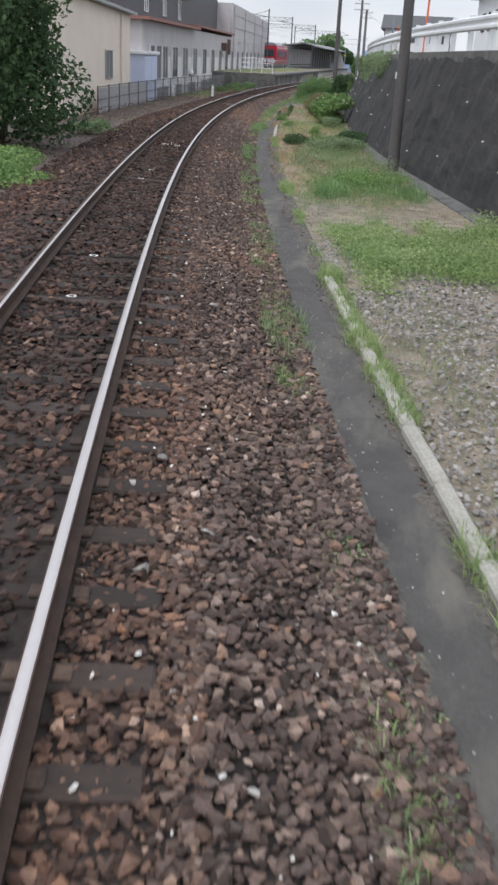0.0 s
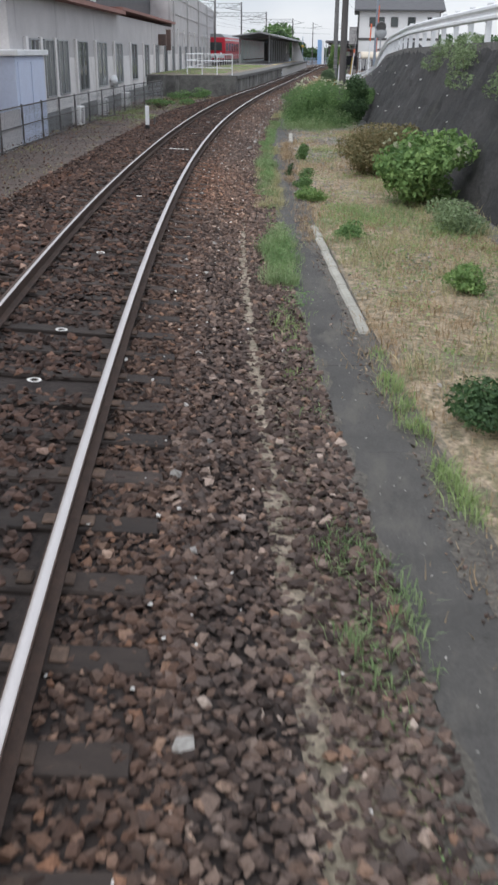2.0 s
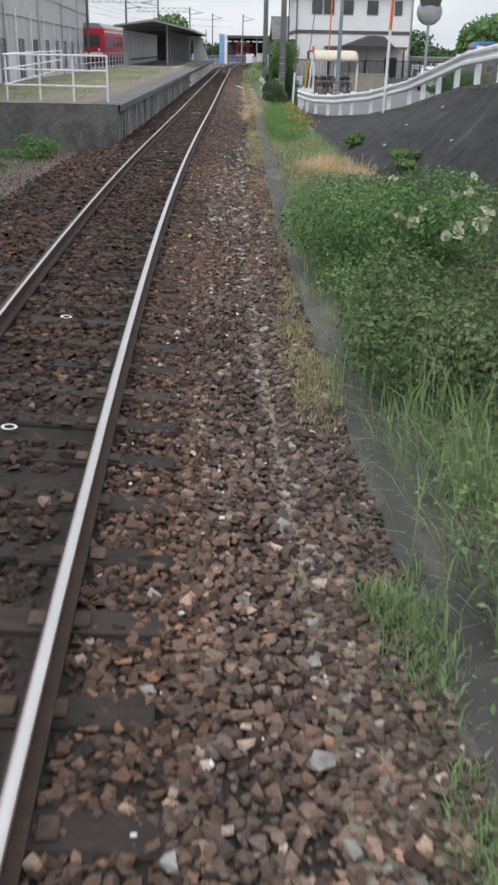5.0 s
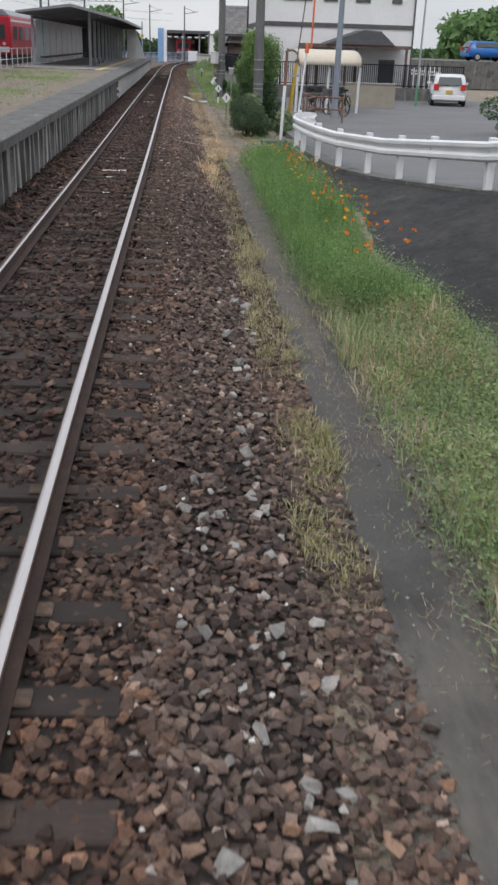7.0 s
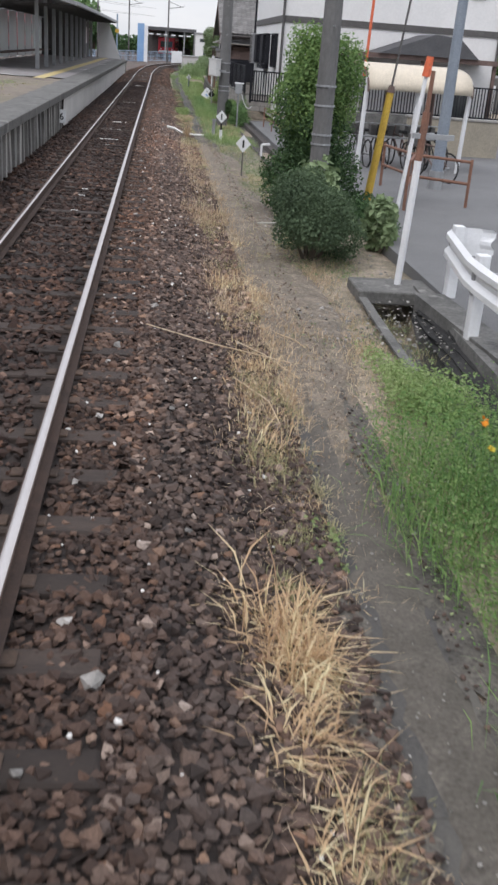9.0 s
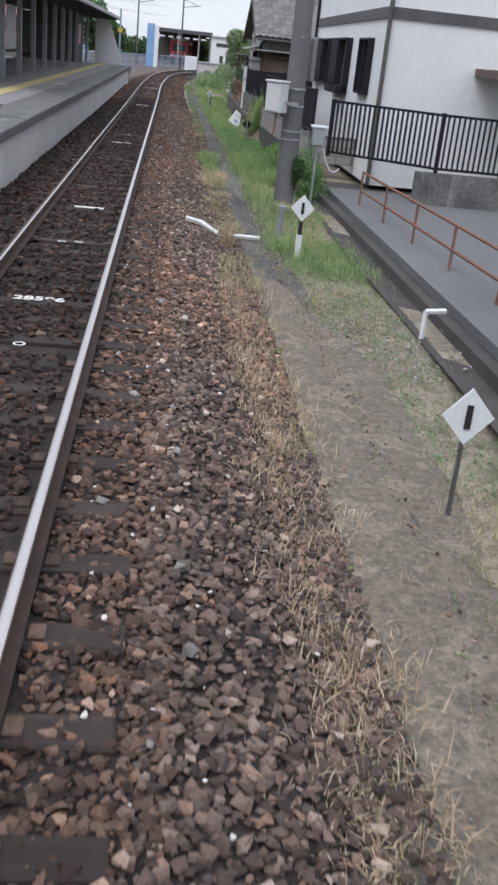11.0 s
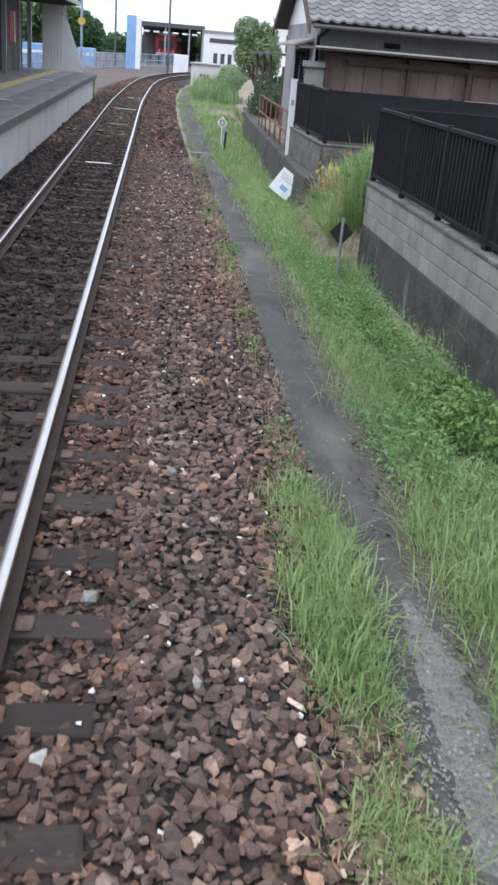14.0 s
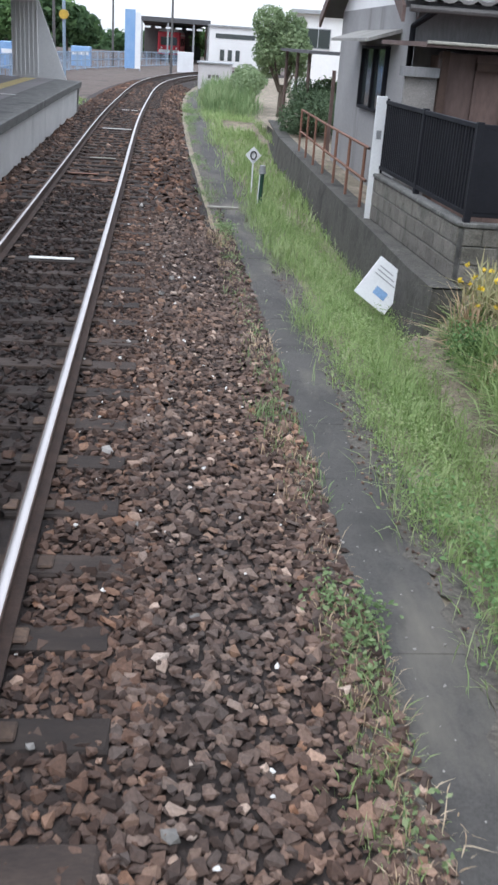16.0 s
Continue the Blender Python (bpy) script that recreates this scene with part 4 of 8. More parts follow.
for x, y, w, h in ((-8.6, 118, 2.6, 1.9), (-5.6, 134, 1.6, 1.7), (-10.8, 112, 1.2, 4.4)):
    cr = thing("blue_container", pose(x, y, -0.6), "blue steel yard container", "container", "blue yard containers")
    part("body", B(-w / 2, w / 2, 0, 2.2, 0, h, 0.03), BLUE, cr)
    part("stripe", B(-w / 2 + 0.1, w / 2 - 0.1, -0.01, 0.0, h * 0.6, h * 0.75), WHITE_PAINT, cr)
lm = thing("signal_lamp", M(84.5, -2.6, -0.5), "white lineside pole with an orange lamp", "signal lamp")
part("pole", R((0, 0, 0), (0, 0, 4.6), 0.06, 0.06, 8), BLUE_GREY, lm)
part("lamp", R((0, -0.12, 3.3), (0, 0.1, 3.3), 0.17, 0.17, 12), YELLOW, lm, "round orange lamp")

# ---- right side: cable trough, kerb, retaining wall, ramp road ----
trough = thing("cable_trough", pose(0, 0, 0), "long row of grey concrete cable trough lids", "cable trough", kind="structure")
lid_me = []
for k in range(3):
    bm = B(-0.235, 0.235, -0.4995, 0.4995, -0.09, 0, 0.002)
    for v in bm.verts:
        v.co.z += random.uniform(-0.0015, 0.0015)
    me = bpy.data.meshes.new("lid")
    bm.to_mesh(me)
    bm.free()
    me.materials.append(TROUGH)
    lid_me.append(me)
for k, s in enumerate(np.arange(-98.5, 110, 1.0)):
    ob = new("lid", lid_me[k % 3])
    ob.parent = trough
    ob.matrix_local = M(s, 2.52 + random.uniform(-0.012, 0.012), -0.435 + random.uniform(-0.0015, 0.0015), random.uniform(-0.2, 0.2)) @ pose(0, 0, 0, 0, random.uniform(-0.3, 0.3), 0)
for k, s in enumerate(list(np.arange(-97, -86.5, 1.05)) + list(np.arange(-63.5, -57.5, 1.05)) + [-42.6, -41.5, -40.4]):
    kb = part("edge_kerb", B(-0.06, 0.06, -0.51, 0.51, -0.2, 0.0, 0.02), KERB)
    kb.matrix_world = M(s, 2.86, -0.36 if s < -80 or s > -50 else -0.405, random.uniform(-1, 1))
    tagged(kb, "weathered pale concrete kerb stone beside the trough", "kerb", "kerb stones")

# dirt washed over both edges of the lids
DIRT_EDGE = surface("washed_dirt", [(0.07, 0.064, 0.056), (0.125, 0.112, 0.095), (0.085, 0.078, 0.066)], 3.0, 0.95, fine=30, amount=0.75, bump=0.9)
for far, near, seed in ((2.1, 2.31, 3), (2.96, 2.71, 8)):
    rows = []
    for s in np.arange(-98, 104, 0.12):
        reach = near + (0.09 if near > far else -0.11) * (noise.noise((s * 0.9, seed, 0)) + 0.7 * noise.noise((s * 3.3, seed, 4)) + 0.7 * noise.noise((s * 9, seed, 2)) + random.uniform(-0.35, 0.35))
        rows.append([P(s, far, -0.452), P(s, (far + reach) / 2, -0.424), P(s, reach, -0.4315)])
    tagged(sweep("ground_dirt_edge", rows, DIRT_EDGE, smooth=True), "grey-brown dirt washed over the edge of the trough lids", "ground", kind="structure")

rows = []
for s in np.arange(34.2, 40.2, 0.06):
    e = math.sin(math.pi * (s - 34.2) / 6.0) ** 0.5
    l0 = 2.6 - e * (0.2 + 0.06 * (noise.noise((s * 2.1, 3, 0)) + noise.noise((s * 7, 3, 0)) + random.uniform(-0.6, 0.6)))
    l1 = 2.6 + e * (0.24 + 0.07 * (noise.noise((s * 2.7, 9, 0)) + noise.noise((s * 8, 9, 0)) + random.uniform(-0.6, 0.6)))
    rows.append([P(s, l0 + (l1 - l0) * f, -0.444 + 0.016 * math.sin(math.pi * f) ** 0.5 + 0.004 * noise.noise((s * 5, f * 4, 2))) for f in (0, 0.06, 0.2, 0.4, 0.6, 0.8, 0.94, 1)])
tagged(sweep("ground_path_dust", rows, LID_DUST, smooth=True), "pale dry dust lying on the trough lids", "ground", kind="structure")

PATH_LITTER = surface("brown_path_litter", [(0.12, 0.098, 0.078), (0.21, 0.17, 0.13), (0.15, 0.128, 0.1), (0.26, 0.215, 0.165), (0.13, 0.115, 0.088)], 3.4, 0.95, fine=34, amount=0.6, bump=0.9)
PATH_SILT = surface("grey_brown_path_silt", [(0.075, 0.066, 0.056), (0.125, 0.11, 0.092), (0.09, 0.08, 0.066), (0.145, 0.127, 0.106)], 2.2, 0.95, fine=40, amount=0.5, bump=0.7)
for a, b, fade, w0, w1, mt in ((4.2, 27, 3.5, 0.36, 0.75, PATH_LITTER), (-11.5, 6.0, 2.0, 0.17, 0.2, PATH_SILT)):
    rows = []
    for s in np.arange(a, b, 0.12):
        e = min(1.0, (s - a) / fade, (b - s) / fade) ** 0.6
        l0 = 2.52 - e * (w0 + 0.06 * (noise.noise((s * 1.7, 5, 0)) + noise.noise((s * 6, 5, 0)) + random.uniform(-0.4, 0.4)))
        l1 = 2.54 + e * (w1 + 0.06 * (noise.noise((s * 0.9, 6, 0)) + noise.noise((s * 4, 6, 0))))
        rows.append([P(s, l0 + (l1 - l0) * f, (-0.45 if f < 0.9 else -0.47) + 0.028 * math.sin(math.pi * f) ** 0.5 + 0.008 * noise.noise((s * 3, f * 5, 2))) for f in (0, 0.05, 0.15, 0.3, 0.45, 0.6, 0.75, 0.88, 0.96, 1)])
    tagged(sweep("ground_path_litter", rows, mt, smooth=True), "brown soil and litter lying over the trough lids", "ground", kind="structure")

base_s = [-110, -80, -70, -58, -42, -33, -22, -14, -9, -3, 4, 9.0]
base_l = [6.7, 6.4, 6.05, 5.75, 5.55, 5.7, 5.0, 4.3, 3.98, 3.95, 4.05, 4.2]
top_s = [-110, -80, -66, -50, -36, -25, -15, -8, -4, 0, 2.5, 9.0]
top_l = [7.5, 7.3, 7.1, 6.95, 6.9, 6.9, 6.9, 6.75, 6.1, 5.25, 4.72, 4.3]
top_z = [2.5, 2.5, 2.46, 2.33, 2.24, 1.99, 1.42, 0.6, 0.12, -0.2, -0.29, -0.3]
TL = lambda s: float(np.interp(s, top_s, top_l))
TZ = lambda s: float(np.interp(s, top_s, top_z))
BL = lambda s: float(np.interp(s, base_s, base_l))
wall_s = np.arange(-108, 9.1, 1.0)
wall = thing("retaining_wall", pose(0, 0, 0), "tall blackened concrete retaining wall with a battered face", "retaining wall", kind="structure")
sweep("face", [[P(s, BL(s) + (TL(s) - BL(s)) * f + 0.07 * noise.noise((s * 1.7, f * 5, 0)) + 0.04 * noise.noise((s * 4, f * 11, 3)), -0.55 + (TZ(s) + 0.53) * f) for f in np.linspace(0, 1, 17)] for s in np.arange(-108, 9.1, 0.4)], DARK_WALL, wall)
sweep("coping", [[P(s, TL(s) + a, TZ(s) + b) for a, b in ((-0.04, -0.22), (-0.05, 0.03), (0.3, 0.04), (0.32, -0.1))] for s in wall_s], DARK_CONCRETE, wall, "narrow concrete coping")
sweep("footing", [[P(s, BL(s) + a, -0.5 + b) for a, b in ((-0.32, -0.05), (-0.3, 0.06), (0.05, 0.08))] for s in np.arange(-90, -30, 1.0)], DARK_CONCRETE, wall, "low footing at the foot of the wall")
for k, s in enumerate(np.arange(-104, -14, 2.3)):
    for f in (0.22, 0.5, 0.78)[k % 2::2] if k % 3 else (0.35, 0.66):
        s, f = s + random.uniform(-0.7, 0.7), f + random.uniform(-0.1, 0.1)
        q = P(s, BL(s) + (TL(s) - BL(s)) * f, -0.55 + (TZ(s) + 0.53) * f)
        part("weep_pipe", R((-0.035, 0, -0.015), (0.1, 0, 0.01), 0.016, 0.017, 8), WHITE_MARK, wall, "short white plastic drain pipe").matrix_local = Matrix.Translation(q)
road_s = list(np.arange(-108, 36.6, 1.5))
ROAD_W = lambda s: float(np.interp(s, [-110, -14, 0, 37], [6.5, 6.5, 21, 25]))
road_rows = [[P(s, TL(s) + 0.31 + d * ROAD_W(s), TZ(s) + 0.012 + (0.0 if s > 6 else 0.02 * min(d, 0.5))) for d in (0, 0.12, 0.3, 0.6, 1.0)] for s in road_s]
terrace = sweep("ground_terrace", [[P(s, TL(s) + 0.3 + ROAD_W(s) + d, TZ(s) + 0.0 + 0.01 * d) for d in (0, 3, 8, 16, 30)] for s in road_s], SOIL)
tagged(terrace, "dry soil beyond the ramp road", "ground", kind="structure")
for r_, s in zip(road_rows, road_s):
    r_.insert(0, P(s, TL(s) + 0.3, min(TZ(s) - 0.2, -0.6)))
road = sweep("road", road_rows, ASPHALT)
tagged(road, "grey asphalt ramp road and parking yard", "road", kind="structure")


def guard_rail():
    g = thing("guard_rail", pose(0, 0, 0), "white painted steel guard rail with square posts on the wall", "guard rail")
    posts = list(np.arange(-106, -1.2, 2.0)) + [-0.6, 0.9, 2.5, 4.15, 6.0, 7.3, 9.0]
    gl = lambda s: TL(s) + 0.1 if s < -0.6 else float(np.interp(s, [-0.6, 0.9, 2.5, 4.15, 6.0, 7.3, 9.0], [5.5, 5.16, 4.8, 4.55, 4.42, 4.4, 4.66]))
    for s in posts:
        ob = part("post", B(-0.06, 0.06, -0.065, 0.065, -0.17, 0.84, 0.008), WHITE_PAINT, g)
        ob.matrix_local = M(s, gl(s), TZ(s))
        part("bolt_plate", B(-0.075, -0.06, -0.05, 0.05, 0.44, 0.66, 0.004), GREY_METAL, ob)
    wave = [(0.0, 0.46), (-0.055, 0.495), (-0.055, 0.55), (0.0, 0.6), (0.0, 0.64), (-0.055, 0.69), (-0.055, 0.745), (0.0, 0.78)]
    path = list(np.arange(-106, 9.01, 0.5))
    rows = [[P(s, gl(s) - 0.08 + a, TZ(s) + z) for a, z in wave] for s in path]
    # the end curls round towards the yard
    for k in range(1, 6):
        a = k * 0.5
        rows.append([P(9.0 + 0.25 * math.sin(a), gl(9.0) - 0.08 + 0.3 * (1 - math.cos(a)) + w * math.cos(a), TZ(9) + z) for w, z in wave])
    sweep("beam", rows, WHITE_PAINT, g, "white double-wave steel beam")
    return g


guard_rail()

# poles
def utility_pole(s, l, z, h, r, mat_, label, steps=True, arms=True):
    t = thing("utility_pole", M(s, l, z), label, "utility pole", "utility poles beside the line")
    part("pole", R((0, 0, 0), (0, 0, h), r, r * 0.72, 16), mat_, t)
    for z_ in (1.3, 1.45, 1.9, 2.2) if steps else ():
        part("band", R((0, 0, z_), (0, 0, z_ + 0.03), r * 1.0 + 0.006, r * 1.0 + 0.006, 16), GREY_METAL, t)
    if steps:
        for k in range(6):
            sd = 1 if k % 2 else -1
            part("step_bolt", R((0, sd * r * 0.8, 2.2 + k * 0.45), (0, sd * (r + 0.16), 2.2 + k * 0.45), 0.012, 0.012, 6), GREY_METAL, t)
    if arms:
        for z_ in (h - 0.4, h - 1.0):
            part("cross_arm", B(-0.8, 0.8, -0.05, 0.05, z_, z_ + 0.08), GREY_METAL, t)
            for x in (-0.7, 0, 0.7):
                part("insulator", R((x, 0, z_ + 0.08), (x, 0, z_ + 0.24), 0.05, 0.03, 8), WHITE_PAINT, t)
    return t


utility_pole(-73.3, 5.85, -0.5, 9.2, 0.15, POLE_DARK, "dark weathered pole standing against the retaining wall", steps=False)
utility_pole(-30.0, 4.8, -0.5, 9.0, 0.15, POLE_DARK, "dark weathered pole among bushes by the wall", steps=False)
part("number_plate_blank", B(-0.16, -0.14, -0.07, 0.07, 2.3, 2.46, 0.004), WHITE_PAINT, bpy.data.objects["utility_pole"], "small white plate")
utility_pole(14.5, 3.88, -0.45, 8.6, 0.165, POLE, "grey concrete pole behind a leafy tree")
utility_pole(33.58, 3.42, -0.5, 8.6, 0.195, POLE, "thick grey concrete pole with steel bands and a white box")
# white equipment box on the thick pole
BOX_PAINT = surface("weathered_white_enamel", [(0.6, 0.6, 0.59), (0.52, 0.515, 0.5)], 1.5, 0.55, fine=30, amount=0.15, bump=0.05, stain=((3, 3, 0.5), (0.36, 0.345, 0.32), 0.6))
eb = thing("equipment_box", M(33.3, 3.06, 1.24, -38), "white steel equipment box with a rusty conduit on the pole", "equipment box")
part("body", B(-0.16, 0.16, -0.14, 0.14, 0.04, 0.56, 0.012), BOX_PAINT, eb)
part("lid", B(-0.18, 0.18, -0.17, 0.15, 0.56, 0.6, 0.008), BOX_PAINT, eb)
part("door", B(-0.14, 0.14, -0.152, -0.142, 0.07, 0.53, 0.004), BOX_PAINT, eb)
part("conduit", R((-0.0, 0, -0.34), (0.02, 0, 0.06), 0.02), RUST_RAIL, eb, "rust-brown plastic conduit")
part("strap", B(0.12, 0.42, 0.05, 0.09, 0.2, 0.25), GREY_METAL, eb)
eb2 = thing("cable_box", M(33.6, 3.95, 0.55), "grey cable junction box with a loose cable", "junction box")
part("body", B(-0.12, 0.12, -0.1, 0.1, 0.2, 0.52, 0.01), GREY_METAL, eb2)
part("cover", B(-0.15, 0.17, -0.12, 0.12, 0.52, 0.56, 0.006), WHITE_PAINT, eb2)
part("stand", R((0, 0, -1.0), (0, 0, 0.2), 0.025), GREY_METAL, eb2)
wires("cable", [sag((0.1, 0, 0.25), (0.5, 0.1, -0.2), 0.25, 6)], 0.012, WHITE_PAINT, eb2)

for s, l, z in ((28.6, 3.1, -0.47), (20.3, 3.1, -0.47)):
    t = thing("diamond_sign", M(s, l, z), "small white diamond sign on a short post", "sign", "diamond signs by the line")
    part("plate", poly(bmesh.new(), [(0, -0.03, 0.55), (0.17, -0.03, 0.74), (0, -0.03, 0.93), (-0.17, -0.03, 0.74)], (0, 0.015, 0)), WHITE_PAINT, t)
    part("mark", B(-0.02, 0.02, -0.04, -0.03, 0.66, 0.82), BLACK, t)
    if s > 25:
        part("post", R((0, 0, 0.28), (0, 0, 0.9), 0.03), BLACK, t)
        part("post_sleeve", R((0, 0, 0.0), (0, 0, 0.36), 0.045), WHITE_PAINT, t, "white banded sleeve")
    else:
        part("post", R((0, 0, 0.0), (0, 0, 0.9), 0.016), DARK_STEEL, t)

t = thing("diamond_sign", M(49.0, 3.78, -0.8), "black-backed diamond sign on a grey post", "sign", "diamond signs by the line")
part("post", R((0, 0, 0), (0, 0, 0.98), 0.022), GREY_METAL, t)
part("plate", poly(bmesh.new(), [(0, 0.03, 0.6), (0.17, 0.03, 0.78), (0, 0.03, 0.96), (-0.17, 0.03, 0.78)], (0, 0.012, 0)), BLACK, t)

# striped guard pole at the ditch and its slab
gp = thing("striped_pole", M(9.75, 4.22, -0.35), "white and rust striped pole on a concrete slab", "pole")
part("pole", R((0, 0, 0.0), (0.06, 0, 1.5), 0.045, 0.045, 10), WHITE_PAINT, gp)
part("rust_band", R((0.06, 0, 1.5), (0.085, 0, 2.05), 0.046, 0.046, 10), RUST_RAIL, gp)
part("cap", R((0.085, 0, 2.05), (0.1, 0, 2.5), 0.03, 0.025, 8), RUST_RAIL, gp)
part("bracket", B(-0.05, 0.45, -0.03, 0.03, 1.75, 1.81), GREY_METAL, gp)
slab = part("ditch_slab", B(-0.55, 0.75, -0.45, 0.3, -0.16, 0.0, 0.015), DARK_CONCRETE)
slab.matrix_world = M(9.75, 4.2, -0.34)
tagged(slab, "grey concrete slab bridging the ditch", "slab")
grate = thing("drain_grating", M(10.0, 5.6, -0.3), "rusty steel drain grating", "grating")
part("frame", B(-0.45, 0.45, -0.5, 0.5, -0.03, 0.0), DARK_STEEL, grate)
for k in range(12):
    part("bar", B(-0.42, 0.42, -0.46 + k * 0.08, -0.43 + k * 0.08, 0.0, 0.02), GREY_METAL, grate)
ditch = thing("ditch", pose(0, 0, 0), "narrow concrete-lined drainage ditch", "ditch", kind="structure")
sweep("lining", [[P(s, c + a, -0.44 + b) for a, b in ((-0.44, 0.0), (-0.44, 0.03), (-0.34, 0.03), (-0.31, -0.5), (0.25, -0.52), (0.29, 0.13), (0.38, 0.14))] for s, c in ((4.0, 3.98), (6, 4.0), (8, 4.05), (9.6, 4.1))], DARK_CONCRETE, ditch)

# yard: warning pole, lamp pole, bicycle shelter, low wall, dark fence, car
wp = thing("warning_pole", M(-6.0, 6.36, 0.18), "white pole with an orange top by the guard rail", "pole")
part("pole", R((0, 0, 0), (0.06, 0, 2.6), 0.045, 0.045, 10), WHITE_PAINT, wp)
part("orange_top", R((0.06, 0, 2.6), (0.09, 0, 3.6), 0.047, 0.047, 10), ORANGE, wp)
op = thing("orange_pole", M(-50.5, 9.2, TZ(-50)), "orange marker pole beside the ramp road", "pole")
part("pole", R((0, 0, 0), (0.06, 0, 3.6), 0.05, 0.05, 10), ORANGE, op)
mir = thing("traffic_mirror", M(-9.4, 7.0, TZ(-9.4)), "round traffic mirror on a grey pole", "traffic mirror")
part("pole", R((0, 0, 0), (0, 0, 2.3), 0.04, 0.04, 10), GREY_METAL, mir)
bm = bmesh.new()
bmesh.ops.create_uvsphere(bm, u_segments=20, v_segments=10, radius=0.36, matrix=Matrix.Translation((0, 0, 2.45)) @ Matrix.Diagonal((1, 0.25, 1, 1)))
part("mirror", bm, GREY_METAL, mir, "convex mirror", True)
part("hood", R((0, -0.12, 2.75), (0, 0.05, 2.8), 0.3, 0.3, 16), DARK_STEEL, mir)
lp = thing("lamp_post", M(19.0, 7.2, -0.31), "blue-grey steel lamp post in the yard", "lamp post")
part("pole", R((0, 0, 0), (0.1, 0, 7.2), 0.13, 0.08, 14), surface("blue_grey_paint", [(0.2, 0.235, 0.28), (0.25, 0.285, 0.33)], 2, 0.5), lp)
part("base", R((0, 0, 0), (0, 0, 0.4), 0.15, 0.15, 14), GREY_METAL, lp)
gpole = thing("green_pole", M(29.3, 12.8, -0.31), "thin pole with a green lower part", "pole")
part("pole", R((0, 0, 0.9), (0.05, 0, 5.5), 0.05, 0.04, 10), GREY_METAL, gpole)
part("sleeve", R((0, 0, 0), (0, 0, 0.9), 0.06, 0.06, 10), surface("green_paint", [(0.1, 0.3, 0.16)], 3, 0.6), gpole, "green painted sleeve")

bs = thing("bicycle_shelter", M(23.0, 5.95, -0.31, 6), "bicycle shelter with a curved cream roof and brown frame", "bicycle shelter")
bow = [(-1.3, 1.86), (-1.27, 2.02), (-1.15, 2.18), (-0.9, 2.3), (-0.5, 2.38), (0.0, 2.42), (0.7, 2.41), (1.4, 2.36)]
rf = sweep("roof", [[(x, y, z) for y, z in bow] for x in np.linspace(0, 2.6, 8)], CREAM, bs, "curved cream sheet roof", smooth=True)
rf.modifiers.new("thick", "SOLIDIFY").thickness = 0.03
for x in (0.0, 1.3, 2.6):
    wires("arch", [[Vector((x, y, z - 0.05)) for y, z in bow]], 0.04, BROWN_METAL, bs)
    part("post", R((x, -1.0, 0), (x, -1.15, 2.16), 0.055, 0.05, 10), WHITE_PAINT, bs)
    part("post", R((x, 1.2, 0), (x, 1.2, 2.34), 0.05, 0.05, 8), BROWN_METAL, bs)
wires("bike_rail", [[(0.2, y, 0.75), (2.5, y, 0.75)] for y in (-0.5, 0.6)], 0.025, GREY_METAL, bs)


def bicycle(m, mt):
    t = thing("bicycle", m, "parked city bicycle in the shelter", "bicycle", "bicycles in the shelter")
    for y in (-0.53, 0.53):
        bm = bmesh.new()
        ring = [Vector((0, y + 0.33 * math.cos(a), 0.34 + 0.33 * math.sin(a))) for a in np.linspace(0, 2 * math.pi, 19)]
        for a, b in zip(ring, ring[1:]):
            rod(bm, a, b, 0.02, 0.02, 6)
        wh = part("wheel", bm, BLACK, t)
        part("hub", R((-0.04, y, 0.34), (0.04, y, 0.34), 0.03), GREY_METAL, wh)
    fr = part("frame", bmesh.new(), mt, t)
    bm = bmesh.new()
    for a, b in (((0, -0.53, 0.34), (0, -0.15, 0.75)), ((0, -0.15, 0.75), (0, 0.35, 0.8)), ((0, -0.1, 0.3), (0, 0.38, 0.72)), ((0, -0.1, 0.3), (0, -0.18, 0.85)), ((0, -0.53, 0.34), (0, -0.1, 0.3)), ((0, 0.53, 0.34), (0, 0.33, 1.0))):
        rod(bm, a, b, 0.018, 0.018, 6)
    bm.to_mesh(fr.data)
    bm.free()
    part("saddle", B(-0.08, 0.08, -0.3, -0.05, 0.85, 0.92, 0.02), BLACK, t)
    part("handlebar", R((-0.28, 0.3, 1.02), (0.28, 0.3, 1.02), 0.016), GREY_METAL, t)
    part("basket", B(-0.16, 0.16, 0.4, 0.7, 0.72, 0.98, 0.01), DARK_STEEL, t)


for k, (s, l, a) in enumerate(((23.0, 6.3, 8), (23.0, 6.8, 4), (23.1, 7.3, 10), (23.1, 7.8, 6), (23.2, 8.25, 9), (20.6, 7.5, 30))):
    bicycle(M(s, l, -0.31, a), (DARK_STEEL, BLACK, BROWN_METAL)[k % 3])

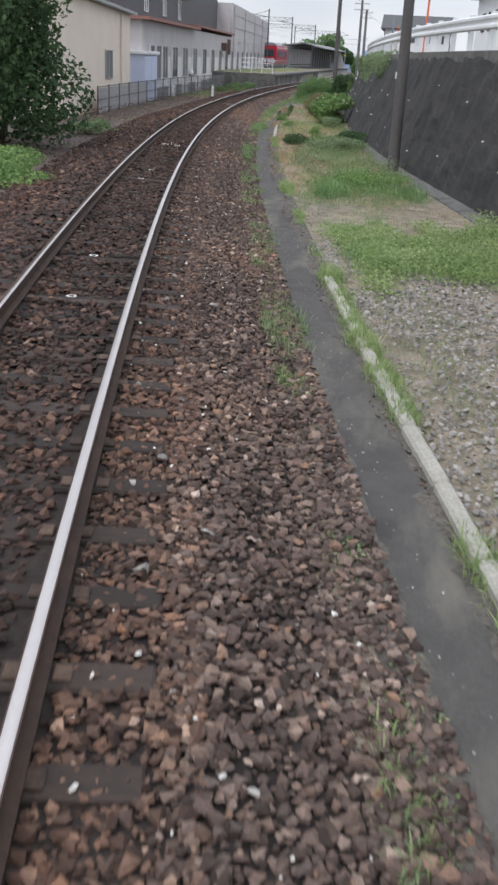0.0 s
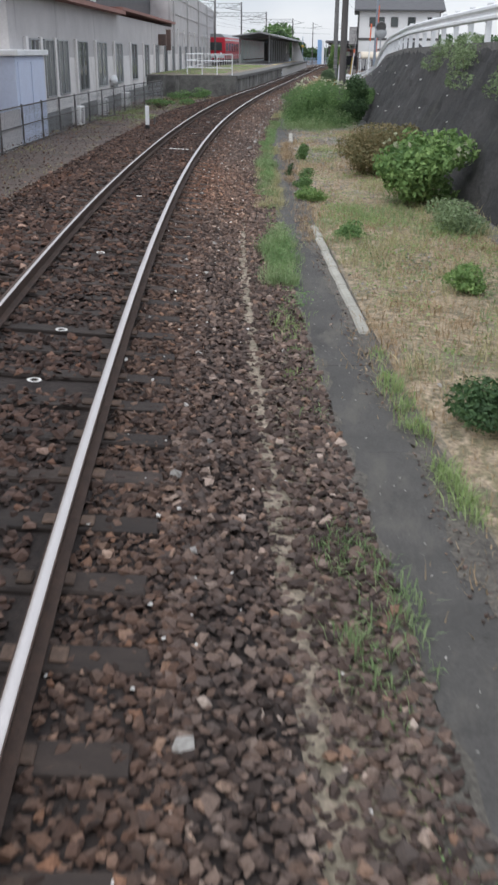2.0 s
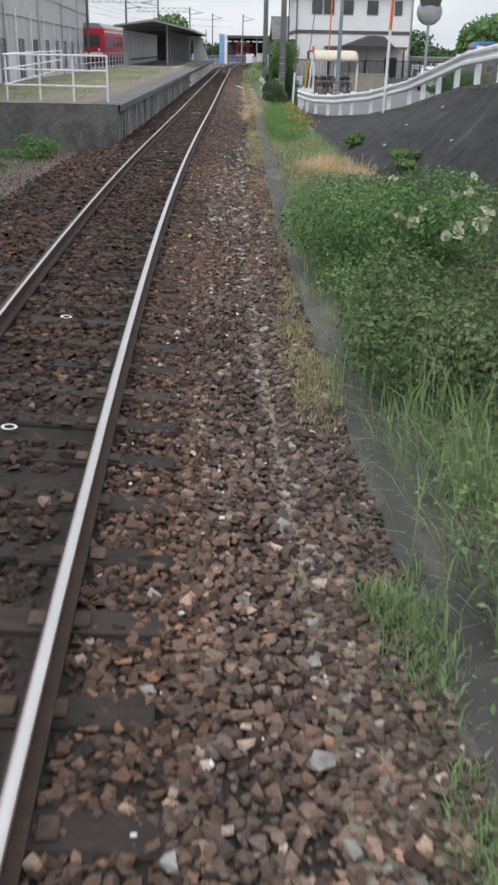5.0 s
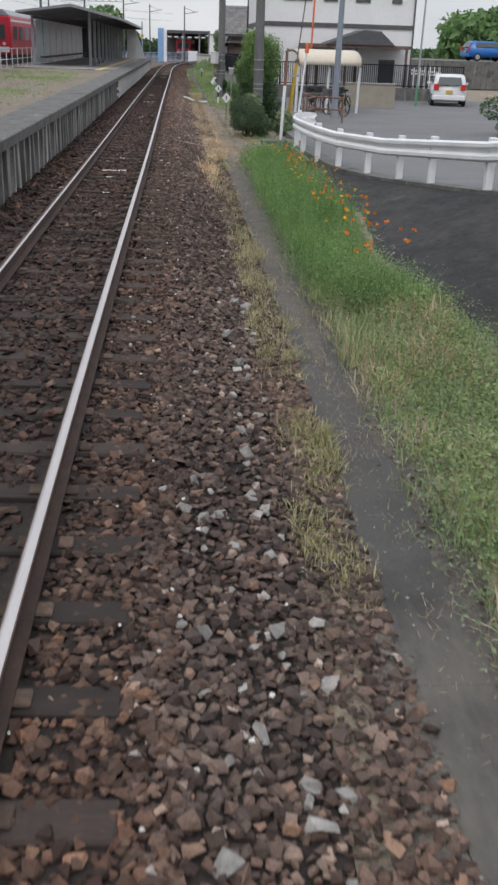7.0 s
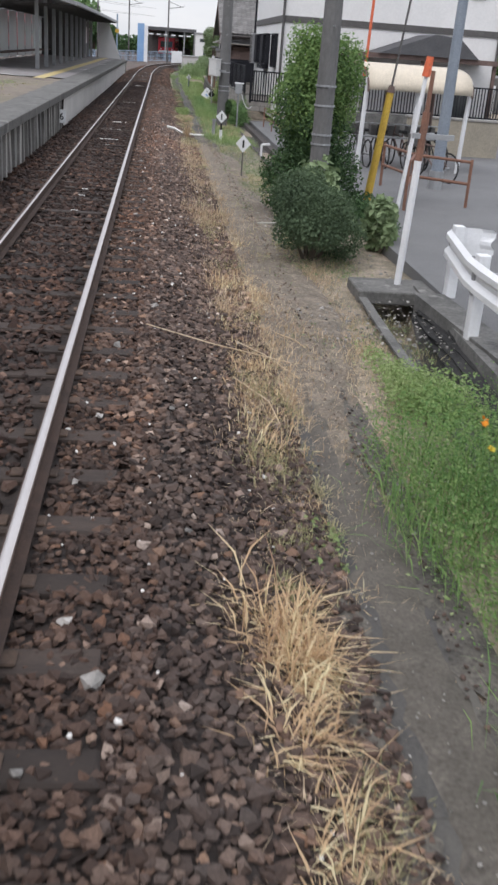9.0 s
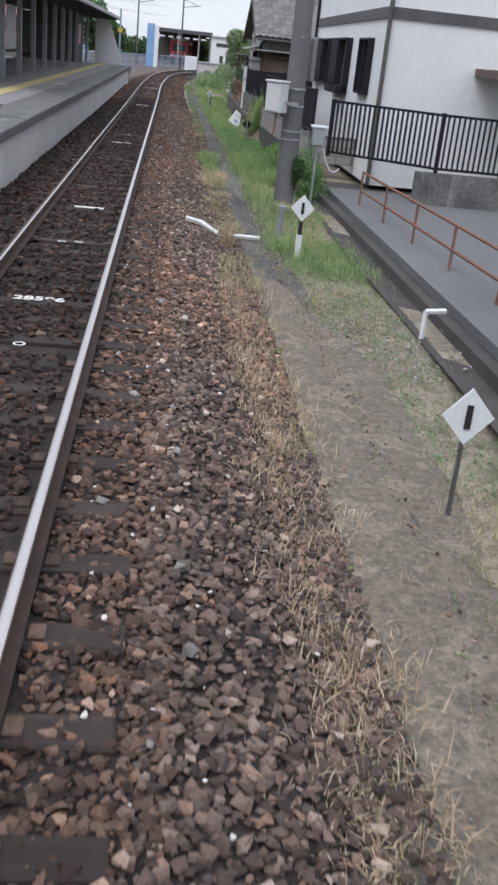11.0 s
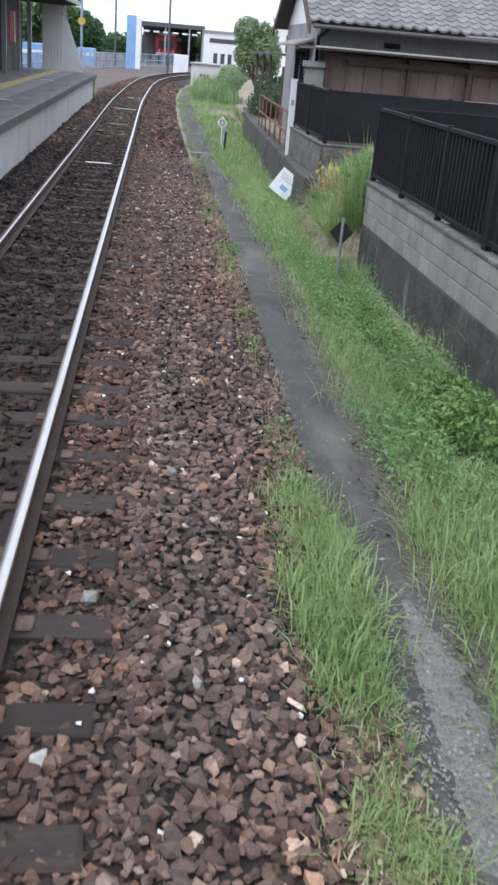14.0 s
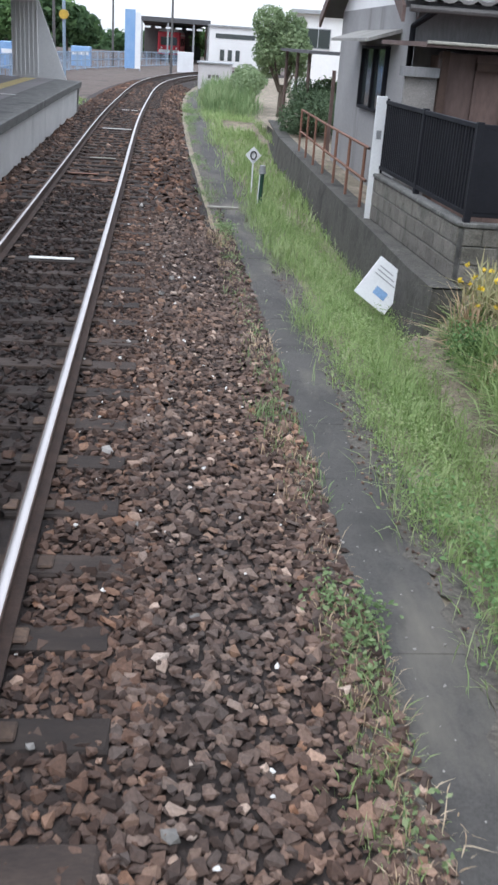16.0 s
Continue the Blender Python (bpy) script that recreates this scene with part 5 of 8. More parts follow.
hr = thing("rusty_barrier", pose(0, 0, 0), "rusty pipe barrier round the tree bed", "barrier")
for s, l in ((15.6, 5.7), (17.2, 6.2), (19.0, 6.0), (16.4, 7.1)):
    part("post", R((0, 0, 0), (0, 0, 0.95), 0.03), RUST_RAIL, hr).matrix_local = M(s, l, -0.35)
for z in (0.15, 0.55):
    for a, b in (((15.6, 5.7), (17.2, 6.2)), ((17.2, 6.2), (16.4, 7.1)), ((17.2, 6.2), (19.0, 6.0))):
        part("rail", R(P(*a, z), P(*b, z), 0.028), RUST_RAIL, hr)
for s, l, dx in ((16.2, 5.12, 0.22),):
    yg = thing("guy_wire_guard", M(s, l, -0.35), "yellow plastic guy wire guard", "guy wire guard", "yellow guy wire guards")
    part("guard", R((0, 0, 0), (dx, 0, 2.05), 0.075, 0.065, 12), YELLOW, yg)
    part("wire", R((dx, 0, 2.05), (dx * 2.4, 0, 4.9), 0.02, 0.02, 6), DARK_STEEL, yg)
    part("cap", R((dx, 0, 2.03), (dx * 1.05, 0, 2.15), 0.08, 0.05, 12), BROWN_METAL, yg)
rl2 = thing("red_lamp_pole", M(14.2, 5.3, -0.33), "thin pole with a red lamp", "warning lamp")
part("pole", R((-0.1, 0, 0), (0.12, 0, 2.35), 0.035), WHITE_PAINT, rl2)
part("lamp", R((0.12, 0, 2.35), (0.15, 0, 2.65), 0.07, 0.06, 12), ORANGE, rl2, "red-orange lamp")

tw = thing("low_yard_wall", M(27.0, 9.85, -0.31), "tan block wall in front of the bicycle racks", "wall")
part("wall", B(-1.4, 1.4, 0, 0.2, 0, 1.02, 0.01), TAN, tw)
part("coping", B(-1.45, 1.45, -0.03, 0.23, 1.02, 1.09, 0.01), CONCRETE, tw)


def picket_fence(name, p0, p1, z, h, label, solid=False, step=0.13, half=0.02, thick=0.014):
    d = (p1 - p0)
    L_ = d.length
    t = thing(name, Matrix.Translation(p0) @ pose(0, 0, z, 0, 0, math.degrees(math.atan2(d.y, d.x)) - 90), label, "fence")
    part("top_rail", B(-0.025, 0.025, 0, L_, h - 0.05, h, 0.004), BLACK_METAL, t)
    part("bottom_rail", B(-0.025, 0.025, 0, L_, 0.06, 0.11, 0.004), BLACK_METAL, t)
    for y in np.arange(0, L_ + 0.01, L_ / max(1, round(L_ / 2.0))):
        part("post", B(-0.035, 0.035, y - 0.035, y + 0.035, 0, h + 0.02, 0.004), BLACK_METAL, t)
    me = bpy.data.meshes.new("picket")
    bm = B(-thick, thick, -half, half, 0.11, h - 0.05)
    bm.to_mesh(me)
    bm.free()
    me.materials.append(BLACK_METAL)
    for y in np.arange(step, L_ - 0.05, step):
        ob = new("picket", me)
        ob.parent = t
        ob.location = (0, y, 0)
    if solid:
        part("infill_panel", B(0.018, 0.03, 0.02, L_ - 0.02, 0.11, h - 0.05), BLACK_METAL, t, "dark infill sheet")
    return t


# white house
wh = thing("white_house", M(37.2, 5.75, -0.3), "two-storey white house with a dark band and slate roof", "house")
part("lower_wall", B(0, 8.4, 0, 11, 0, 3.55), WHITE_WALL, wh)
part("band", B(-0.05, 8.45, -0.05, 11.05, 3.55, 3.78), DARK_STEEL, wh, "dark horizontal trim")
part("upper_wall", B(0, 8.4, 0, 11, 3.78, 6.35), WHITE_WALL, wh)
part("roof", poly(bmesh.new(), [(-0.5, -0.55, 6.35), (-0.5, 11.5, 6.35), (-0.5, 11.5, 6.5), (-0.5, 5.5, 8.3), (-0.5, -0.55, 6.5)], (9.4, 0, 0)), DARK_ROOF, wh, "dark slate roof")
rot_front = pose(0, 0, 0, 0, 0, -90)
for x, w in ((1.1, 0.75), (1.95, 0.75), (3.35, 0.75), (5.1, 0.8), (7.1, 0.55)):
    framed_window(wh, Matrix.Translation((x, 0, 4.85)) @ rot_front, w, 0.95, DARK_STEEL, GLASS, 0)
framed_window(wh, Matrix.Translation((6.6, 0, 0.6)) @ rot_front, 0.9, 1.4, DARK_STEEL, GLASS, 0)
for y in (0.06, 8.4):
    part("downpipe", R((0 if y < 1 else 8.4, -0.06, 0), (0 if y < 1 else 8.4, -0.06, 6.3), 0.05), DARK_STEEL, wh)
rot_side = pose(0, 0, 0, 0, 0, 180)
for y, w in ((7.3, 2.1), (4.2, 2.4)):
    framed_window(wh, Matrix.Translation((0, y + w, 1.95)) @ rot_side, w, 1.22, BLACK_METAL, PALE_GLASS, 1, 0.18)
    part("shutter_panel", B(-0.2, -0.16, y + w * 0.5, y + w - 0.06, 2.0, 3.1, 0.006), BLACK_METAL, wh, "black sliding shutter")
part("shutter_box", B(-0.3, 0.0, 9.5, 10.3, 1.9, 3.2), GREY_METAL, wh, "louvred shutter box")
for k in range(22):
    part("louvre", B(-0.33, -0.3, 9.52, 10.28, 1.93 + k * 0.056, 1.965 + k * 0.056), DARK_STEEL, wh)
part("window_box", B(-0.3, 0.0, 4.3, 6.3, 1.78, 1.95), BLACK_METAL, wh)
framed_window(wh, Matrix.Translation((0, 2.6, 1.9)) @ rot_side, 1.3, 1.25, BLACK_METAL, GLASS, 1, 0.14)
part("drain_pipe", R((-0.08, 10.85, 0), (-0.08, 10.85, 6.3), 0.045), BLACK_METAL, wh)
part("porch_roof", B(2.1, 7.8, -2.6, 0, 2.55, 2.72), BROWN_METAL, wh, "brown carport roof")
part("porch_gable", poly(bmesh.new(), [(3.2, -2.7, 2.72), (6.9, -2.7, 2.72), (6.1, -2.7, 3.4), (5.2, -2.7, 3.45)], (0, 2.6, 0)), DARK_ROOF, wh, "grey hipped porch roof")
for x in (2.3, 4.9, 7.6):
    part("porch_post", B(x - 0.06, x + 0.06, -2.5, -2.38, 0, 2.55), BROWN_METAL, wh)
picket_fence("yard_picket_fence", P(36.2, 4.6), P(34.6, 6.6), 0.35, 1.15, "black steel picket fence on a low wall", step=0.11, half=0.018)
picket_fence("yard_picket_fence", P(34.6, 6.6), P(34.6, 16.5), 0.35, 1.15, "black steel picket fence on a low wall", step=0.11, half=0.018)
part("fence_footing", B(0, 10.3, -0.1, 0.1, 0, 0.66), DARK_CONCRETE).matrix_world = M(34.6, 6.2, -0.31)
tagged(bpy.data.objects["fence_footing"], "low concrete wall under the picket fence", "wall")
xr = thing("ramp_hand_rail", pose(0, 0, 0), "rust-red hand rail along a sloping path", "hand rail")
for k in range(6):
    part("post", R((0, 0, 0), (0, 0, 0.8), 0.022), RUST_RAIL, xr).matrix_local = M(24 + k * 1.9, 5.3 - 0.08 * k, -0.45)
wires("rail", [[P(24, 5.3, z), P(33.5, 4.9, z)] for z in (0.0, 0.34)], 0.025, RUST_RAIL, xr)
RAMP = surface("dark_ramp_surface", [(0.05, 0.044, 0.041), (0.085, 0.075, 0.07)], 1.2, 0.95, fine=40, amount=0.4, bump=0.6)
pv = sweep("yard_paving", [[P(s, l, -0.40) for l in (4.35, 5.5, 7.0)] for s in (20.5, 26, 32, 38)], RAMP)
tagged(pv, "dark concrete path beside the house", "paving", kind="structure")
dl = sweep("lined_channel", [[P(s, 4.2 + a, -0.42 + b) for a, b in ((-0.28, 0.02), (-0.2, 0.03), (-0.18, -0.03), (0.1, -0.03), (0.12, 0.1), (0.25, 0.1))] for s in (17, 24, 31, 37.5)], RAMP)
tagged(dl, "dark concrete edge of a drainage channel", "channel", kind="structure")


def car(m, paint, label):
    t = thing("car", m, label, "car")
    side = [(-1.9, 0.3), (-1.92, 0.75), (-1.85, 0.98), (-1.6, 1.42), (-1.2, 1.5), (0.0, 1.5), (0.55, 1.42), (1.1, 1.02), (1.75, 0.88), (1.95, 0.7), (1.95, 0.32)]
    bm = poly(bmesh.new(), [(-0.83, y, z) for y, z in side], (1.66, 0, 0))
    for v in bm.verts:
        if v.co.z > 1.05:
            v.co.x *= 0.84
    bmesh.ops.bevel(bm, geom=bm.edges[:], offset=0.05, segments=2, affect="EDGES")
    part("body", bm, paint, t, smooth=True)
    bm = poly(bmesh.new(), [(-0.6, -1.905, 1.02), (0.6, -1.905, 1.02), (0.52, -1.66, 1.37), (-0.52, -1.66, 1.37)], (0, -0.03, 0.01))
    part("rear_window", bm, GLASS, t)
    for sx in (-1, 1):
        part("side_window", poly(bmesh.new(), [(sx * 0.835, -1.45, 1.05), (sx * 0.835, 0.75, 1.05), (sx * 0.715, 0.45, 1.38), (sx * 0.715, -1.3, 1.38)], (sx * 0.012, 0, 0.004)), GLASS, t)
        part("tail_light", B(sx * 0.66 - 0.12, sx * 0.66 + 0.12, -1.97, -1.88, 0.78, 1.06, 0.02), LAMP_RED, t)
        for y in (-1.2, 1.2):
            wl = part("wheel", R((sx * 0.68, y, 0.3), (sx * 0.86, y, 0.3), 0.3, 0.3, 20), BLACK, t)
            part("rim", R((sx * 0.86, y, 0.3), (sx * 0.875, y, 0.3), 0.19, 0.17, 14), GREY_METAL, wl)
        part("mirror", B(sx * 0.95 - 0.1, sx * 0.95 + 0.1, 0.55, 0.68, 0.98, 1.1, 0.02), paint, t)
    part("plate", B(-0.17, 0.17, -1.965, -1.93, 0.62, 0.78), YELLOW, t)
    part("bumper", B(-0.8, 0.8, -1.98, -1.85, 0.32, 0.55, 0.03), paint, t)
    return t


car(M(31.5, 14.9, -0.31, -12), CAR_WHITE, "white hatchback parked in the yard seen from behind")
bc = thing("car_port_bank", M(62, 27, -0.4), "raised parking bank with a low wall", "bank")
part("bank", B(-8, 14, -3, 20, 0, 2.0), DARK_CONCRETE, bc)
car(M(62, 26.0, 1.62, -80), CAR_BLUE, "bright blue car parked on the raised bank")
gr2 = thing("bank_guard_rail", pose(0, 0, 0), "white guard rail along a far sloping lane", "guard rail")
wires("rail", [[P(44, 15.6, z + 0.9), P(52, 18.5, z + 0.7), P(60, 22, z + 0.45)] for z in (0.0, 0.2)], 0.07, WHITE_PAINT, gr2)
for k in range(8):
    part("post", B(-0.05, 0.05, -0.05, 0.05, 0, 1.6), WHITE_PAINT, gr2).matrix_local = M(44 + k * 2.2, 15.6 + k * 0.9, -0.4)

# houses above the ramp road, far right
def far_house(m, w, d, h, wallm, label):
    t = thing("house", m, label, "house", "houses beyond the road")
    part("wall", B(0, w, 0, d, 0, h), wallm, t)
    part("roof", poly(bmesh.new(), [(-0.5, -0.6, h), (-0.5, d + 0.6, h), (-0.5, d / 2, h + 2.0)], (w + 1, 0, 0)), DARK_ROOF, t)
    for k in range(int(w / 2.4)):
        framed_window(t, Matrix.Translation((0.8 + k * 2.4, 0, h - 1.9)) @ rot_front, 1.2, 1.0, DARK_STEEL, GLASS, 1)
    for k in range(int(d / 2.6)):
        framed_window(t, Matrix.Translation((0, 1.9 + k * 2.6, h - 1.9)) @ rot_side, 1.2, 1.0, DARK_STEEL, GLASS, 1)
    return t


far_house(M(-44, 13.5, 2.3), 9, 10, 3.6, WHITE_WALL, "house with a low dark roof above the ramp road")
wb = thing("white_building", M(112, 7.6, -0.5), "white building with a flat pale roof behind trees", "building")
part("wall", B(0, 9, 0, 9, 0, 4.7), WHITE_WALL, wb)
part("roof", B(-0.3, 9.3, -0.4, 9.3, 4.7, 4.95, 0.02), GREY_METAL, wb, "flat pale roof edge")
for k in range(3):
    framed_window(wb, Matrix.Translation((0.7 + k * 2.8, 0, 2.7)) @ rot_front, 1.6, 1.2, GREY_METAL, GLASS, 1)

# garden walls of concrete block with black fences
blk = bpy.data.meshes.new("block")
bm = B(-0.06, 0.06, -0.194, 0.194, -0.094, 0.094, 0.008)
bm.to_mesh(blk)
bm.free()
blk.materials.append(BLOCK)


old_blk = blk.copy()
old_blk.materials.clear()
old_blk.materials.append(surface("mossy_concrete_block", [(0.13, 0.12, 0.105), (0.2, 0.187, 0.165), (0.1, 0.095, 0.08)], 2.2, 0.95, fine=55, amount=0.5, bump=0.8, rnd=0.15, stain=((2.0, 2.0, 0.5), (0.06, 0.058, 0.045), 0.58)))


def block_wall(p0, p1, z0, courses, label, piece=None):
    d = p1 - p0
    L_ = d.length
    t = thing("block_wall", Matrix.Translation(p0) @ pose(0, 0, z0, 0, 0, math.degrees(math.atan2(d.y, d.x)) - 90), label, "wall", kind="structure")
    part("mortar_core", B(-0.045, 0.045, 0.0, L_, 0, courses * 0.2), DARK_CONCRETE, t)
    for c in range(courses):
        y = 0.2 if c % 2 else 0.0
        while y < L_ + 0.05:
            a, b = max(0.0, y - 0.2), min(L_, y + 0.2)
            if b - a > 0.08:
                ob = new("block", piece or blk)
                ob.parent = t
                ob.matrix_local = Matrix.Translation((random.uniform(-0.003, 0.003), (a + b) / 2, 0.1 + c * 0.2)) @ Matrix.Diagonal((1, (b - a) / 0.4, 1, 1))
            y += 0.4
    part("coping", B(-0.075, 0.075, -0.02, L_ + 0.02, courses * 0.2, courses * 0.2 + 0.05, 0.01), DARK_CONCRETE, t)
    return t


block_wall(P(39.0, 4.6), P(50.4, 4.42), -0.1, 3, "grey concrete block garden wall on a stained footing")
block_wall(P(39.0, 4.66), P(39.05, 5.7), -0.1, 3, "short return of the grey block wall")
FOOTING = surface("blackened_footing", [(0.035, 0.034, 0.032), (0.085, 0.083, 0.077), (0.03, 0.029, 0.028)], 1.1, 0.95, fine=16, amount=0.5, bump=0.7, stain=((2.4, 2.4, 0.35), (0.36, 0.355, 0.335), 0.6))
for y0, y1, mt in ((0, 4.4, CONCRETE), (4.4, 11.44, FOOTING)):
    ft = part("wall_footing", B(-0.1, 0.12, y0, y1, -0.95, 0.0, 0.008), mt)
    ft.matrix_world = Matrix.Translation(P(39.0, 4.62, -0.1)) @ pose(0, 0, 0, 0, 0, head(43) + 0.8)
    tagged(ft, "stained concrete footing of the garden wall", "footing", kind="structure")
ft = part("wall_footing", B(-0.1, 0.12, 0, 4.6, -0.95, 0.0, 0.008), FOOTING)
ft.matrix_world = Matrix.Translation(P(50.4, 4.6, -0.1)) @ pose(0, 0, 0, 0, 0, head(50) - 84)
tagged(ft, "blackened concrete footing at the wall corner", "footing", kind="structure")
for y in (2.2, 4.3, 6.4):
    pt = part("drain_patch", B(-0.14, -0.1, -0.14, 0.14, -0.42, -0.02, 0.02), CONCRETE)
    pt.matrix_world = Matrix.Translation(P(38.4 + y, 4.62, -0.1))
    tagged(pt, "pale patch on the wall footing", "patch", "pale patches on the footing")
block_wall(P(50.4, 4.42), P(50.9, 9.0), -0.1, 3, "grey block wall turning away from the line")
picket_fence("garden_fence", P(39.0, 4.6), P(45.2, 4.52), 0.55, 1.05, "black garden fence of upright boards with narrow gaps", False, 0.14, 0.045, 0.004)
picket_fence("garden_fence", P(45.25, 4.52), P(50.4, 4.44), 0.55, 1.05, "black steel garden fence with a closed sheet", True)
picket_fence("garden_fence", P(50.4, 4.44), P(50.9, 9.0), 0.55, 1.05, "black steel garden fence at the corner", True)
block_wall(P(55.3, 4.46), P(59.3, 4.36), -0.02, 3, "rough concrete block wall below a black fence", old_blk)
block_wall(P(55.3, 4.46), P(55.0, 9.2), -0.02, 3, "rough concrete block wall beside the flower bed", old_blk)
picket_fence("garden_fence", P(55.3, 4.48), P(59.3, 4.38), 0.63, 1.0, "black louvred steel fence", True, 0.1)
picket_fence("garden_fence", P(55.3, 4.48), P(55.0, 9.2), 0.63, 1.0, "black steel fence above the flower bed", True, 0.1)
STREAKED = surface("streaked_dark_concrete", [(0.045, 0.042, 0.037), (0.09, 0.085, 0.075), (0.035, 0.033, 0.03)], 1.3, 0.95, fine=18, amount=0.5, bump=0.7, stain=((3.2, 3.2, 0.22), (0.32, 0.31, 0.285), 0.62))
rw = sweep("garden_retaining_wall", [[P(s, l0 + a, z) for a, z in ((-0.14, -1.1), (-0.04, -0.02), (0.3, -0.02), (0.32, -0.6))] for s, l0 in ((54.9, 4.14), (56, 4.12), (60, 4.2), (66, 4.3), (72, 4.45), (78, 4.75))], STREAKED)
tagged(rw, "dark stained concrete retaining wall along the gardens", "wall", kind="structure")
re_ = part("wall_end", poly(bmesh.new(), [P(54.9, 4.14 + a, z) for a, z in ((-0.14, -1.1), (-0.04, -0.02), (0.3, -0.02), (0.32, -1.1))], (0, 0.08, 0)), STREAKED)
tagged(re_, "dark stained end face of the garden retaining wall", "wall", kind="structure")
fb = sweep("garden_bed_ground", [[P(s, l, z + 0.08 * noise.noise((s * 2, l * 2, 1))) for l, z in ((3.6, -0.9), (4.0, -0.62 - 0.3 * (s < 50.5)), (4.3, -0.35 - 0.6 * (s < 50.5)), (4.6, -0.08), (5.2, 0.0), (9.0, 0.02))] for s in np.arange(50.3, 55.3, 0.4)], SOIL)
tagged(fb, "sloping soil of the flower bed between two walls", "ground", kind="structure")
gd = sweep("garden_ground", [[P(s, l, -0.06) for l in (4.5, 8, 16)] for s in (55.2, 60, 70, 80)], SOIL)
tagged(gd, "bare garden soil behind the wall", "ground", kind="structure")
bd = thing("white_board_post", M(59.25, 4.3, -0.08), "tall narrow white board post at the fence end", "board post")
part("board", B(-0.075, 0.075, -0.02, 0.02, 0.0, 1.76, 0.006), WHITE_PAINT, bd)
part("dark_mark", B(-0.035, 0.035, -0.024, -0.02, 1.18, 1.3), GREY_METAL, bd)
sb = thing("leaning_sign", M(56.3, 3.9, -0.33), "square white sign with a blue mark leaning on the wall", "sign")
tilt = pose(0, 0, 0, -16, 0, 0) @ pose(0, 0, 0, 0, 36, 0)
part("plate", B(-0.235, 0.235, -0.008, 0.008, -0.265, 0.265, 0.005), WHITE_PAINT, sb).matrix_local = tilt
part("picture", B(-0.05, 0.12, -0.012, -0.009, -0.14, -0.04), BLUE, sb, "blue printed shape").matrix_local = tilt
for k in range(3):
    part("text_bar", B(-0.17, 0.13 - k * 0.05, -0.011, -0.009, 0.06 + k * 0.05, 0.075 + k * 0.05), GREY_METAL, sb).matrix_local = tilt
rs = thing("rusty_garden_rail", pose(0, 0, 0), "rusty pipe railing on the garden wall", "railing")
for s in np.arange(60.3, 68.5, 1.35):
    part("post", R((0, 0, 0), (0, 0, 0.95), 0.025), RUST_RAIL, rs).matrix_local = M(s, float(np.interp(s, [60, 66, 72], [4.35, 4.42, 4.6])), -0.03)
wires("rail", [[P(60.0, 4.35, z), P(64, 4.4, z), P(68.4, 4.5, z)] for z in (0.42, 0.9)], 0.025, RUST_RAIL, rs)

# old house: its tiled slope and brown lean-to face back along the line
oh = thing("old_house", M(60.9, 5.05, -0.1), "old grey house with a tiled roof and brown lean-to", "house")
OLD_BOARD = surface("weathered_grey_board", [(0.19, 0.192, 0.198), (0.26, 0.26, 0.264)], 1.2, 0.85, fine=20, amount=0.25, stretch=(1, 1, 0.25))
part("wall", B(0.0, 9.0, 0.03, 6.4, 0, 3.1), surface("dark_grey_render", [(0.27, 0.265, 0.265), (0.33, 0.325, 0.325)], 0.8, 0.85, fine=18, amount=0.15, stain=((1.2, 1.2, 0.2), (0.16, 0.155, 0.15), 0.56)), oh, "grey rendered wall")
part("south_wall", B(0.02, 9.0, -0.05, 0.02, 0, 3.1), OLD_BOARD, oh, "dark grey boarded wall")
part("gable", poly(bmesh.new(), [(0.01, 0.03, 3.1), (0.01, 6.4, 3.1), (0.01, 3.2, 4.85)], (0.1, 0, 0)), WHITE_WALL, oh, "white plastered gable")
part("roof_base", poly(bmesh.new(), [(-0.35, -0.7, 3.08), (-0.35, 3.2, 5.0), (-0.35, 7.1, 3.08), (-0.35, 7.1, 2.98), (-0.35, 3.2, 4.9), (-0.35, -0.7, 2.98)], (10.5, 0, 0)), DARK_ROOF, oh)
part("verge_board", poly(bmesh.new(), [(-0.4, -0.75, 3.0), (-0.4, 3.2, 4.95), (-0.4, 3.2, 4.7), (-0.4, -0.75, 2.78)], (0.05, 0, 0)), BROWN_METAL, oh)
part("verge_board", poly(bmesh.new(), [(-0.4, 7.15, 3.0), (-0.4, 3.2, 4.95), (-0.4, 3.2, 4.7), (-0.4, 7.15, 2.78)], (0.05, 0, 0)), BROWN_METAL, oh)
part("gutter", R((-0.3, -0.78, 2.97), (10.0, -0.78, 2.95), 0.05, 0.05, 8), DARK_STEEL, oh)
part("downpipe", R((-0.05, -0.1, 0.0), (-0.05, -0.1, 2.75), 0.045), BLACK_METAL, oh)
part("downpipe_elbow", R((-0.05, -0.1, 2.75), (0.1, -0.74, 2.95), 0.045), BLACK_METAL, oh)
framed_window(oh, Matrix.Translation((0.0, 3.6, 1.35)) @ rot_side, 2.1, 1.1, BLACK_METAL, GLASS, 1, 0.08)
part("window_awning", poly(bmesh.new(), [(0, 0.8, 2.72), (0, 0.8, 2.66), (-0.55, 0.8, 2.5), (-0.55, 0.8, 2.55)], (0, 3.6, 0)), CONCRETE, oh, "pale window awning")
part("vent", B(1.6, 2.0, -0.1, -0.05, 2.62, 2.74), BLACK_METAL, oh)
part("snow_guard_sheet", B(3.4, 4.6, -0.78, -0.2, 3.02, 3.06), WHITE_WALL, oh, "loose white sheet under the eave")
tile_v, tile_f = [], []
slope = math.atan2(1.92, 3.9)
ca_, sa_ = math.cos(slope), math.sin(slope)
